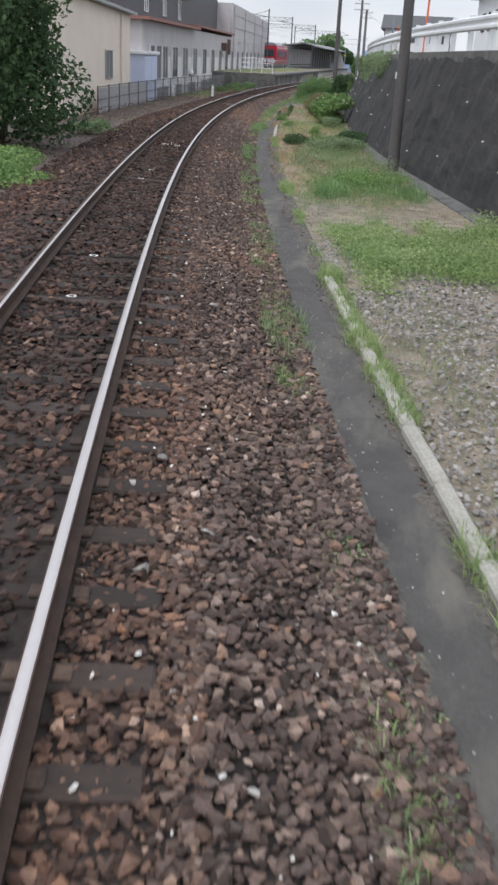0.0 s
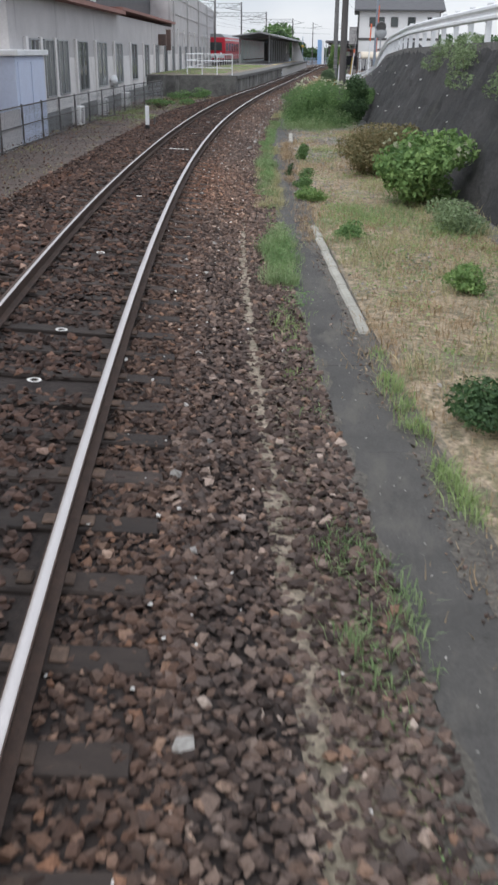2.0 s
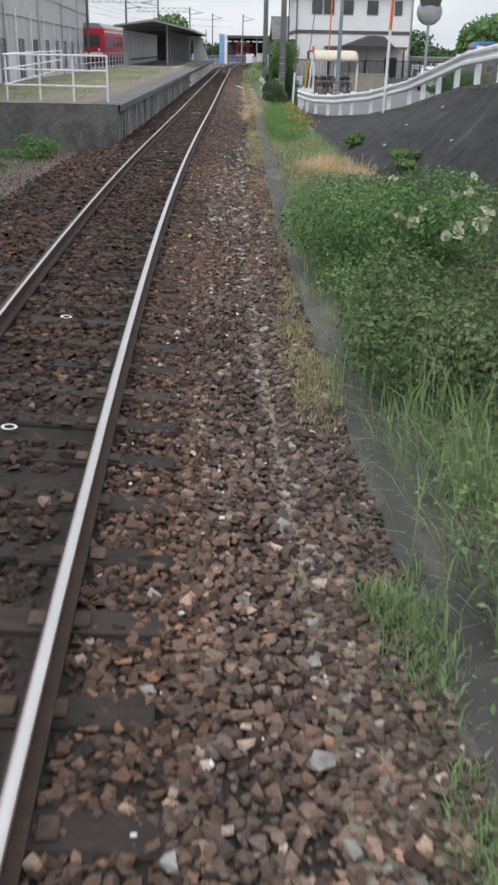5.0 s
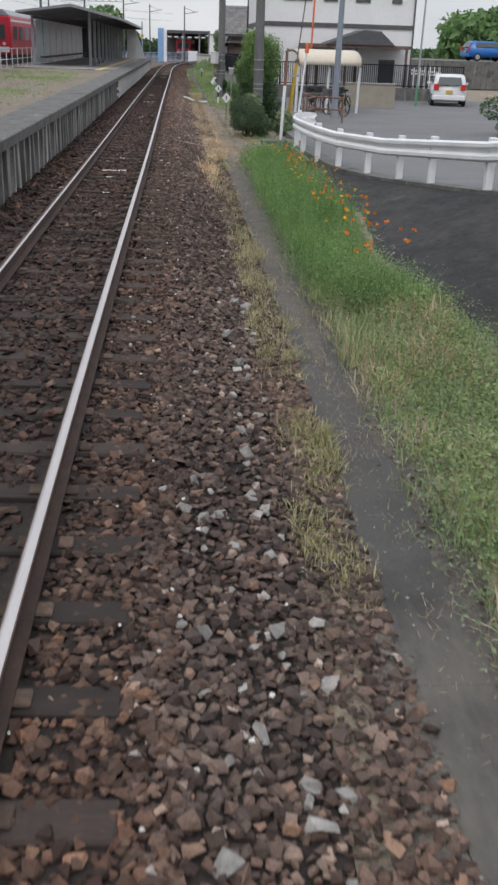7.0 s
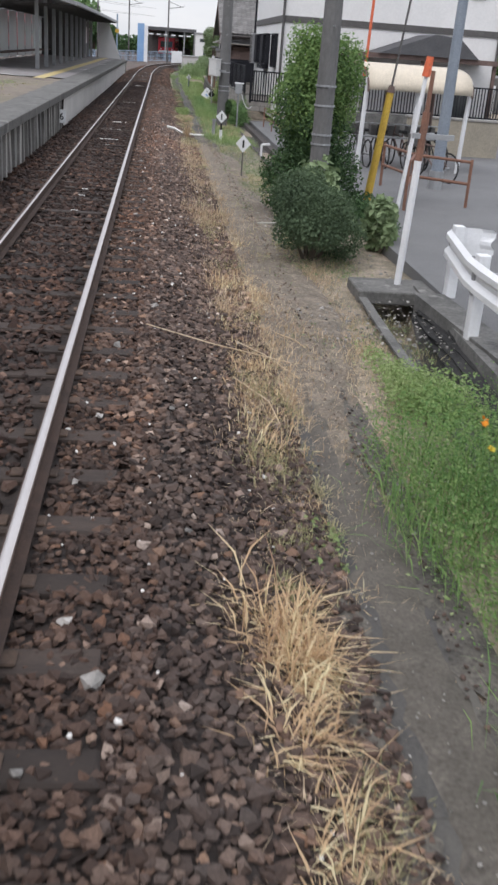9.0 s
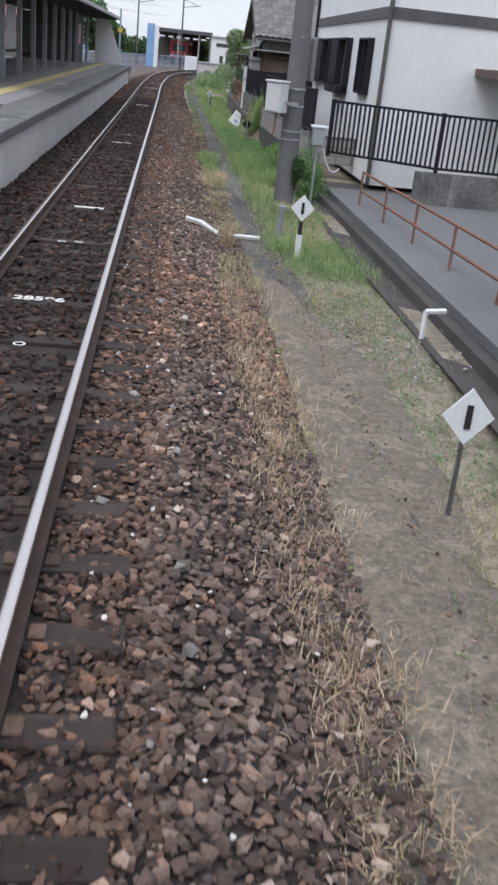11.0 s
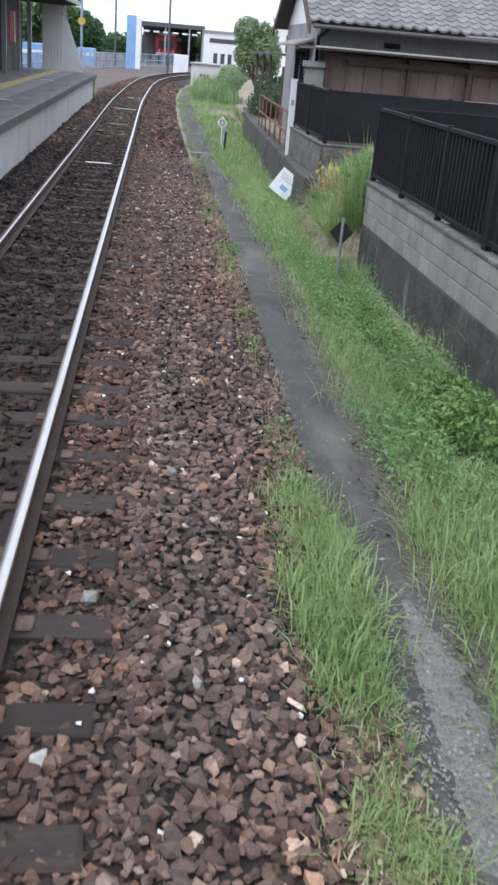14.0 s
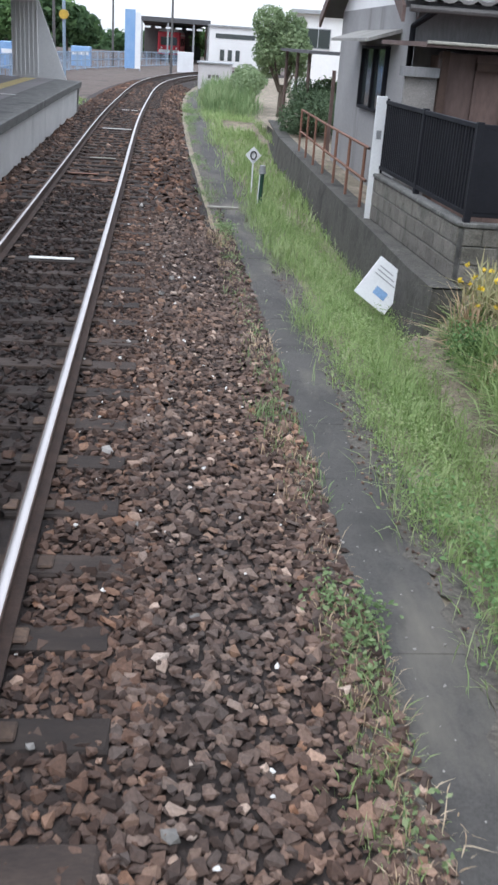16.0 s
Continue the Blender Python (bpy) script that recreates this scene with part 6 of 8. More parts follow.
for i in range(16):
    for j in range(37):
        x0 = -0.4 + j * 0.285
        a0, a1 = i * 0.275, i * 0.275 + 0.31
        b = len(tile_v)
        for a, lift in ((a0, 0.055), (a1, 0.02)):
            for x, hgt in ((0, 0.02), (0.075, 0.0), (0.15, 0.012), (0.215, 0.06), (0.285, 0.025)):
                h_ = lift + hgt
                tile_v.append((x0 + x, -0.8 + a * ca_ - h_ * sa_, 3.06 + a * sa_ + h_ * ca_))
        for k in range(4):
            tile_f.append((b + k, b + k + 1, b + 6 + k, b + 5 + k))
        tile_v.extend((tile_v[b + k][0], tile_v[b + k][1], tile_v[b + k][2] - 0.05) for k in range(5))
        for k in range(4):
            tile_f.append((b + 10 + k, b + 11 + k, b + k + 1, b + k))
me = bpy.data.meshes.new("roof_tiles")
me.from_pydata(tile_v, [], tile_f)
me.update()
link("roof_tiles", me, TILE, oh, "rows of curved grey roof tiles")
part("ridge", R((-0.4, 3.2, 5.06), (10.1, 3.2, 5.06), 0.16, 0.16, 8), TILE, oh)
part("lean_to_wall", B(-0.18, 9.0, -2.3, -2.22, 0, 2.4), BROWN_METAL, oh, "rusty brown sheet wall")
for x in np.arange(-0.1, 9.0, 0.42):
    part("sheet_rib", B(x, x + 0.05, -2.33, -2.3, 0.05, 2.36), BROWN_METAL, oh)
for x in (-0.13, 1.75, 3.15, 4.6, 6.1, 7.6):
    part("lean_to_post", B(x - 0.05, x + 0.05, -2.42, -2.32, 0, 2.42), RUST, oh)
part("lean_to_rail", B(3.1, 9.0, -2.44, -2.36, 1.56, 1.63), PALE_WALL, oh, "pale timber rail")
part("lean_to_rail", B(0.3, 9.0, -2.44, -2.36, 2.2, 2.3), RUST, oh)
part("lean_to_end", B(0.3, 0.36, -2.3, -0.05, 0, 2.36), BROWN_METAL, oh, "brown sheet end wall")
part("end_panel", B(-0.62, -0.19, -2.34, -2.26, 0, 2.08), BLOCK, oh, "pale grey end panel")
part("end_panel_cap", B(-0.68, -0.19, -2.42, -2.2, 2.08, 2.2), OLD_BOARD, oh)
part("lean_to_roof", poly(bmesh.new(), [(-0.5, -2.75, 2.45), (-0.5, -0.05, 2.47), (-0.5, -0.05, 2.53), (-0.5, -2.75, 2.51)], (10.0, 0, 0)), BROWN_METAL, oh, "rusty brown sheet roof")
part("roof_edge", B(-0.5, 9.5, -2.78, -2.75, 2.485, 2.525, 0.008), KERB, oh, "pale weathered roof edge")
part("carport_roof", B(-0.05, 2.95, 10.7, 17.1, 2.2, 2.28), DARK_ROOF, oh)
for y in (11.9, 14.3, 16.9):
    part("carport_post", R((0.15, y, 0), (0.15, y, 2.2), 0.05), BROWN_METAL, oh)
for k in range(7):
    part("screen_slat", B(0.05 + k * 0.16, 0.13 + k * 0.16, 7.4, 7.45, 0.1, 1.9), BROWN_METAL, oh)

# low signals and pipes by the track
t = thing("zero_sign", M(64.6, 3.05, -0.5), "white diamond sign with a black circle on a thin post", "sign")
part("post", R((0, 0, 0), (0, 0, 0.62), 0.016), WHITE_PAINT, t)
part("plate", poly(bmesh.new(), [(0, -0.02, 0.55), (0.16, -0.02, 0.72), (0, -0.02, 0.89), (-0.16, -0.02, 0.72)], (0, 0.015, 0)), WHITE_PAINT, t)
bm = bmesh.new()
ring = [Vector((0.055 * math.cos(a), -0.03, 0.72 + 0.075 * math.sin(a))) for a in np.linspace(0, 2 * math.pi, 15)]
for a, b in zip(ring, ring[1:]):
    rod(bm, a, b, 0.013, 0.013, 5)
part("circle", bm, BLACK, t)
t = thing("track_marker", M(62.3, 2.98, -0.5), "dark green marker post with a grey head", "marker post")
part("post", R((0, 0, 0), (0.02, 0, 0.66), 0.04, 0.04, 10), surface("dark_green_paint", [(0.02, 0.07, 0.045)], 4, 0.5), t)
part("head", R((0.02, 0, 0.66), (0.02, 0, 0.8), 0.065, 0.05, 12), GREY_METAL, t)
part("stripe", R((-0.042, -0.03, 0.05), (-0.022, -0.03, 0.64), 0.01), WHITE_PAINT, t)
ob = part("slab_edge", B(2.05, 2.6, -0.03, 0.03, 0, 0.03, 0.006), KERB)
ob.matrix_world = M(62.0, 0, -0.42)
tagged(ob, "pale concrete strip across the path", "concrete strip")
wp2 = thing("white_pipe", pose(0, 0, 0), "broken white plastic conduit lying on the ballast", "pipe")
wires("bent_pipe", [[P(29.72, 1.47, -0.2), P(29.72, 1.72, -0.25), P(29.5, 1.97, -0.36)]], 0.042, WHITE_MARK, wp2)
wires("straight_pipe", [[P(29.62, 2.15, -0.39), P(29.58, 2.63, -0.39)]], 0.036, WHITE_MARK, wp2)
gpp = thing("pipe_stub", M(29.7, 2.92, -0.5), "grey capped pipe stub", "pipe")
part("pipe", R((0, 0, 0), (0.02, 0, 0.55), 0.05), GREY_METAL, gpp)
part("cap", R((0.02, 0, 0.55), (0.02, 0, 0.62), 0.07), GREY_METAL, gpp)
gw = thing("white_hook_pipe", M(24.5, 3.95, -0.45), "small bent white pipe at the channel", "pipe")
wires("pipe", [[(0, 0, 0), (0, 0, 0.35), (0.22, 0, 0.37)]], 0.03, WHITE_PAINT, gw)
pl = part("fallen_plank", B(-0.46, 0.46, -0.035, 0.035, 0, 0.03, 0.006), KERB)
pl.matrix_world = M(14.28, 3.32, -0.44, 21)
tagged(pl, "pale weathered plank lying across the verge", "plank")
og = thing("orange_guy_guard", M(29.8, 7.55, -0.31), "orange guy wire cover rising above the shelter", "guy wire guard")
part("cover", R((0.02, 0, 2.0), (0.12, 0, 6.6), 0.045, 0.045, 8), ORANGE, og)
part("wire", R((0, 0, 0), (0.02, 0, 2.0), 0.015, 0.015, 6), DARK_STEEL, og)

# ---- vegetation ----
rng = np.random.default_rng(7)


def value_noise(x, y, seed):
    """Smooth noise from 0 to 1 over arrays."""
    xi, yi = np.floor(x), np.floor(y)
    fx, fy = x - xi, y - yi
    fx, fy = fx * fx * (3 - 2 * fx), fy * fy * (3 - 2 * fy)
    corner = lambda a, b: np.modf(np.abs(np.sin((xi + a) * 12.9898 + (yi + b) * 78.233 + seed * 37.719) * 43758.5453))[0]
    return (corner(0, 0) * (1 - fx) + corner(1, 0) * fx) * (1 - fy) + (corner(0, 1) * (1 - fx) + corner(1, 1) * fx) * fy


def leaf_mesh(name, pts, nrm, size, aspect=0.55):
    """Leaves: folded pairs of triangles at pts, facing roughly along nrm."""
    n = len(pts)
    a = rng.normal(size=(n, 3))
    nr = nrm + 0.9 * rng.normal(size=(n, 3))
    nr /= np.linalg.norm(nr, axis=1)[:, None] + 1e-9
    u = np.cross(nr, a)
    u /= np.linalg.norm(u, axis=1)[:, None] + 1e-9
    v = np.cross(nr, u)
    sz = (size * rng.uniform(0.6, 1.4, n))[:, None]
    vs = np.stack([pts - u * sz, pts + v * sz * aspect + nr * sz * 0.15, pts + u * sz, pts - v * sz * aspect + nr * sz * 0.15], 1).reshape(-1, 3)
    idx = np.arange(n) * 4
    fs = np.stack([idx, idx + 1, idx + 2, idx + 3], 1)
    me = bpy.data.meshes.new(name)
    me.from_pydata(vs.tolist(), [], fs.tolist())
    me.update()
    return me


def blob_points(blobs, n):
    vol = np.array([r[0] * r[1] * r[2] for _, r in blobs]) ** 0.67
    pick = rng.choice(len(blobs), n, p=vol / vol.sum())
    d = rng.normal(size=(n, 3))
    d /= np.linalg.norm(d, axis=1)[:, None]
    k = rng.uniform(0.3, 1.06, n) ** 0.45
    c = np.array([b[0] for b in blobs])[pick]
    r = np.array([b[1] for b in blobs])[pick]
    return c + d * r * k[:, None], d


def plant(name, s, l, z, w, d, h, n, leaf, mt, label, category="bush", blobs=7, trunk=0.0, lump=0.8, group="", taper=0.0):
    """A bush or tree: leaves round several uneven blobs, on stems."""
    global rng
    rng = np.random.default_rng(int(abs(s) * 31 + abs(l) * 17 + h * 7))
    t = thing(name, M(s, l, z), label, category, group)
    bl = []
    for k in range(blobs):
        a = rng.uniform(0, 2 * math.pi)
        q = rng.uniform(0.15, 0.75)
        zz = trunk + (h - trunk) * rng.uniform(0.25 if trunk else 0.12, 0.74)
        f = 1.0 - 0.45 * abs((zz - trunk) / max(0.01, h - trunk) - 0.4)
        f *= 1 - taper * (zz - trunk) / max(0.01, h - trunk)
        rr = rng.uniform(0.2, 0.5) * lump * (1 - taper * max(0.0, (zz - trunk) / max(0.01, h - trunk) - 0.2))
        bl.append(((w / 2 * q * math.cos(a) * f, d / 2 * q * math.sin(a) * f, zz), (w * rr * 0.85, d * rr * 0.85, (h - trunk) * rng.uniform(0.2, 0.34) * (0.4 + 0.6 * lump))))
    pts, nrm = blob_points(bl, n)
    pts[:, 2] = np.maximum(pts[:, 2], 0.02 + 0.1 * rng.random(n))
    link("leaves" if category != "tree" else "crown", leaf_mesh("leaves", pts, nrm + np.array([0, 0, 0.4]), leaf), mt, t)
    bm = bmesh.new()
    for k, (c, r) in enumerate(bl[:6]):
        base = Vector((c[0] * 0.15, c[1] * 0.15, trunk * 0.8))
        rod(bm, base, Vector(c), 0.015 + 0.012 * h, 0.006, 6, False)
    if trunk:
        rod(bm, (0, 0, -0.1), (0, 0, trunk), 0.05 * h ** 0.8, 0.035 * h ** 0.8, 8)
        part("trunk", bm, BARK, t)
    else:
        tagged(part("stems", bm, BARK, t), kind="stuff")
    return t


# left tree mass at the start
plant("roadside_tree", -71.5, -5.0, -0.5, 5.0, 7.0, 8.0, 30000, 0.085, LEAF_DARK, "large dark leafy tree mass overhanging the yard", "bush", 26, 0.0, 0.75)
plant("roadside_tree", -68.6, -6.4, -0.5, 4.0, 4.6, 6.6, 13000, 0.075, LEAF_DARK, "dark leafy tree mass beside the fence", "bush", 14)
plant("weed_clump", -78.2, -3.0, -0.5, 2.8, 3.8, 0.8, 11000, 0.032, LEAF_BRIGHT, "spreading green weeds at the track edge")
plant("weed_clump", -66.0, -3.3, -0.5, 1.6, 2.6, 0.6, 2550, 0.04, LEAF_GREY, "low greyish weeds at the track edge")
for s, l, w, h in ((-24, -3.9, 1.4, 0.5), (-16, -4.4, 2.0, 0.7), (-21, -3.0, 1.0, 0.35), (-13.5, -3.4, 1.4, 0.6)):
    plant("weed_clump", s, l, -0.5, w, w * 1.3, h, 1530, 0.04, LEAF, "green weeds on dark cinder ground")

# right: shrubs along the wall
SH = [
    (-54.7, 5.15, 2.0, 2.2, 1.35, 7000, 0.055, LEAF_BRIGHT, "round shrub with broad leaves and pale heads"),
    (-57.8, 5.2, 1.1, 1.6, 0.5, 4500, 0.024, LEAF_GREY, "low shrub on the verge"),
    (-66.5, 3.6, 0.9, 1.0, 0.42, 3500, 0.022, LEAF_DARK, "low dark weed clump on the verge"),
    (-66.1, 4.6, 1.1, 1.0, 0.4, 4000, 0.022, LEAF, "low spreading shrub on the verge"),
    (-65.4, 5.45, 1.0, 1.4, 0.5, 4000, 0.024, LEAF_DARK, "low dark shrub at the wall foot"),
    (-62.0, 4.3, 0.6, 0.8, 0.35, 1600, 0.024, LEAF_BRIGHT, "small green weed on the dry verge"),
    (-58.6, 3.3, 0.5, 0.7, 0.3, 1200, 0.024, LEAF, "small green weed on the dry verge"),
    (-47.5, 3.13, 0.42, 0.42, 0.5, 1500, 0.02, LEAF, "small dark weed on the dry verge"),
    (-68.0, 4.8, 1.6, 2.2, 0.5, 7000, 0.024, LEAF_GREY, "low greyish shrub on the verge"),
    (-77.2, 4.6, 2.0, 2.4, 0.4, 7000, 0.024, LEAF_BRIGHT, "low green shrub on the verge"),
    (-46.6, 5.0, 1.2, 2.2, 0.7, 5000, 0.024, LEAF_GREY, "dry flowering shrub by the wall"),
    (-50.3, 4.8, 2.2, 2.8, 1.35, 10000, 0.034, LEAF_RUSSET, "olive and russet shrub by the wall"),
    (-51.0, 2.72, 0.2, 0.25, 0.36, 700, 0.016, LEAF_DARK, "small upright dark weed by the path"),
    (-51.3, 3.08, 0.4, 0.5, 0.26, 1000, 0.018, LEAF, "small green weed on the dry verge"),
    (-53.0, 2.92, 0.42, 0.5, 0.34, 1300, 0.02, LEAF, "small green weed on the dry verge"),
    (-54.7, 3.05, 0.75, 0.6, 0.34, 2400, 0.02, LEAF_BRIGHT, "spreading green weed on the dry verge"),
    (-33.0, 5.1, 1.5, 1.7, 1.9, 8000, 0.045, LEAF_DARK, "dark glossy shrub against the wall"),
    (-35.0, 3.8, 2.5, 3.2, 1.75, 22000, 0.026, LEAF, "large dense green bush beside the track"),
    (-30.8, 3.7, 2.5, 3.4, 1.75, 20000, 0.028, LEAF_GREEN_MIX, "bush with whitish flower heads"),
    (-26.5, 3.65, 2.4, 4.0, 1.35, 20000, 0.028, LEAF, "dense green bush beside the track"),
    (-21.5, 3.6, 2.0, 3.2, 0.9, 12000, 0.026, LEAF_GREY, "green bush thinning into grass"),
    (11.5, 3.35, 1.5, 1.7, 1.3, 30000, 0.019, LEAF_SOFT, "dense soft dark green bush"),
    (12.6, 3.75, 0.85, 0.8, 1.5, 1300, 0.062, LEAF_GREY, "broad-leaved shrub behind the bush"),
    (14.6, 4.75, 1.1, 3.2, 0.5, 5000, 0.03, LEAF_DARK, "dark undergrowth along the ramp edge"),
    (12.4, 4.55, 0.7, 1.0, 0.9, 1300, 0.06, LEAF_GREY, "broad-leaved weeds at the barrier"),
    (40.2, 4.1, 1.0, 3.2, 0.72, 9000, 0.028, LEAF_BRIGHT, "leafy weeds at the wall footing"),
    (43.3, 3.85, 1.0, 1.8, 0.55, 6000, 0.026, LEAF_BRIGHT, "leafy weeds at the wall footing"),
    (46.8, 3.8, 0.5, 2.4, 0.3, 4000, 0.02, LEAF_BRIGHT, "bright leafy weeds at the wall footing"),
    (35.6, 4.1, 0.9, 2.6, 0.75, 7000, 0.026, LEAF, "ivy and weeds round the pole foot"),
    (51.9, 4.7, 1.3, 1.6, 1.15, 5000, 0.03, LEAF_BRIGHT, "flower bed shrub with tall stems"),
    (50.85, 4.4, 0.45, 0.6, 0.95, 2600, 0.02, LEAF_BRIGHT, "bright green shrub at the wall corner"),
    (73.0, 5.35, 1.6, 4.5, 1.75, 9500, 0.04, LEAF_SOFT, "clipped dark hedge in the garden"),
    (77.0, 6.4, 2.4, 4.0, 1.6, 5000, 0.07, LEAF, "clipped green hedge in the garden"),
    (92.0, 4.6, 2.0, 8.0, 1.5, 9000, 0.06, LEAF_GREY, "tall green weeds on the bank"),
]
for s, l, w, d, h, n, q, mt, lab in SH:
    plant("bush", s, l, -0.82 if 41.5 < s < 50 else -0.48 if s < 50 or l < 4.2 else -0.08, w, d, h, n, q, mt, lab, "bush", 11, group="shrubs beside the line")
plant("leafy_tree", 15.9, 3.9, -0.45, 2.3, 2.0, 3.55, 26000, 0.03, LEAF_BRIGHT, "young tree with bright green tips", "tree", 30, 0.7, 0.54, taper=0.34)
plant("leafy_tree", 15.75, 3.9, -0.45, 2.3, 2.0, 2.4, 26000, 0.028, LEAF_DARK, "dark lower growth under the young tree", "bush", 24, 0.0, 0.55, taper=0.4)
plant("garden_tree", 86.0, 5.9, -0.4, 3.3, 3.2, 4.4, 15000, 0.06, LEAF_GREY, "spreading garden tree with soft green foliage", "tree", 20, 1.2, 0.5)
plant("hedge", 12.0, 12.6, -0.3, 3.4, 5.0, 1.75, 14000, 0.045, LEAF_DARK, "tall dark hedge beside the yard", "hedge", 12)
for k, (x, y, w, h) in enumerate(((-26, 150, 14, 7), (-14, 168, 12, 9), (-9, 158, 7, 7), (14, 185, 16, 4.5), (30, 150, 18, 7), (46, 120, 16, 9), (52, 90, 14, 9), (60, 60, 16, 11), (40, 75, 12, 8), (-34, 120, 14, 9), (24, 120, 9, 4.5), (31, 82, 9, 7), (38, 88, 10, 8), (45, 84, 10, 9), (-20, 190, 20, 5), (-44, 175, 22, 8), (2, 215, 20, 4), (34, 205, 22, 5.5), (-60, 140, 22, 9), (-30, 205, 20, 5))):
    t = thing("distant_tree", pose(x, y, -0.6), "distant green tree behind the buildings", "tree", "distant trees")
    bl = [((rng.uniform(-w / 3, w / 3), rng.uniform(-2, 2), h * rng.uniform(0.35, 0.75)), (w * 0.24, w * 0.24, h * 0.24)) for _ in range(9)]
    pts, nrm = blob_points(bl, 3200)
    link("crown", leaf_mesh("crown", pts, nrm, 0.42), (LEAF_DARK, LEAF)[k % 2], t)
    part("trunk", R((0, 0, -0.2), (0, 0, h * 0.5), 0.3, 0.15, 8), BARK, t)

# creeper over the top of the retaining wall
for s, d, h, n in ((-59.5, 5.0, 1.2, 8000), (-54.5, 5.5, 1.5, 11000), (-49.0, 5.0, 1.3, 8000), (-45.5, 2.4, 0.9, 3000)):
    plant("wall_creeper", s, TL(s) - 0.1, TZ(s) - 0.75 * h, 0.9, d, h, n // 2, 0.034, LEAF_GREY, "leafy creeper hanging over the wall top", "creeper", 9, group="creepers on the wall")
for s, h in ((-31.5, 0.8), (-27.5, 0.6), (-18.0, 0.4), (-12.0, 0.35)):
    plant("wall_weeds", s, BL(s) + 0.25 * (TL(s) - BL(s)), -0.5 + 0.22 * (TZ(s) + 0.5), 0.7, 1.4, h, 2200, 0.03, LEAF, "weeds growing on the wall face", "weeds", 5, group="weeds on the wall")

pts = np.stack([rng.uniform(-150, 170, 26000), 236 + rng.normal(0, 5, 26000), np.zeros(26000)], 1)
pts[:, 2] = -0.6 + (1.6 + 2.2 * value_noise(pts[:, 0] * 0.09, pts[:, 1] * 0, 3) + 1 * value_noise(pts[:, 0] * 0.4, pts[:, 1] * 0, 5)) * rng.uniform(0, 1, 26000) ** 0.7
tagged(link("distant_woods", leaf_mesh("distant_woods", pts, np.tile([0, -1.0, 0.5], (26000, 1)), 0.8), LEAF_DARK), "far belt of trees behind the depot", "woods", kind="stuff")
plant("pole_ivy", 33.45, 3.62, -0.1, 0.34, 0.4, 0.95, 1500, 0.028, LEAF_DARK, "dark ivy climbing the pole", "ivy", 5)

# flower heads
def heads(name, s0, s1, l0, l1, z0, z1, n, size, mt, label, category="flowers"):
    q = []
    for _ in range(n):
        s, l = rng.uniform(s0, s1), rng.uniform(l0, l1)
        c = np.array(P(s, l, rng.uniform(z0, z1)))
        for k in range(7):
            q.append(c + rng.normal(size=3) * size * 0.45)
    ob = link(name, leaf_mesh(name, np.array(q), np.tile([0, 0, 1.0], (len(q), 1)), size, 0.8), mt)
    return tagged(ob, label, category, kind="stuff")


heads("orange_flowers", -8.5, 4.2, 3.35, 4.2, -0.08, 0.14, 75, 0.023, PETAL, "orange cosmos flowers in the green verge")
heads("yellow_flowers", -6.0, 3.6, 3.3, 4.1, -0.1, 0.1, 26, 0.02, YELLOW_PETAL, "yellow cosmos flowers in the green verge")
heads("garden_flowers", 52.2, 54.4, 4.5, 5.3, 0.35, 0.62, 11, 0.036, RED_PETAL, "orange lilies in the flower bed")
heads("yellow_flowers", 53.6, 55.0, 4.2, 4.8, 0.05, 0.4, 20, 0.022, YELLOW_PETAL, "small yellow flowers at the bed corner")
heads("white_blooms", -36.3, -29.5, 2.9, 4.9, 0.75, 1.15, 70, 0.036, CREAM_BLOOM, "whitish flower heads on the bush")
heads("pale_seed_heads", -55.4, -53.4, 4.3, 6.0, 0.25, 0.75, 60, 0.035, CREAM_BLOOM, "pale seed heads on the round shrub")


def lie(S_, L_, Z_):
    th = np.interp(S_, GRID, _th)
    return np.stack([np.interp(S_, GRID, _x) + np.cos(th) * L_, np.interp(S_, GRID, _y) + np.sin(th) * L_, Z_], 1)


def ground_z(S_, L_):
    z = np.where(L_ < 2.95, -0.46, -0.47 + 0.04 * np.sin(S_ * 0.9 + L_))
    z = np.where(L_ < -1, -0.49, z)
    z = np.where((L_ > 2.27) & (L_ < 2.77), -0.44, z)
    z = np.where((L_ < 2.3) & (L_ > 1.4), np.maximum(-0.46, np.interp(L_, [1.3, 1.7, 2.1, 2.3], [-0.24, -0.36, -0.47, -0.48])), z)
    return np.where((S_ > 41.5) & (S_ < 82) & (L_ > 3.3) & (L_ < 4.45), -0.8, z)


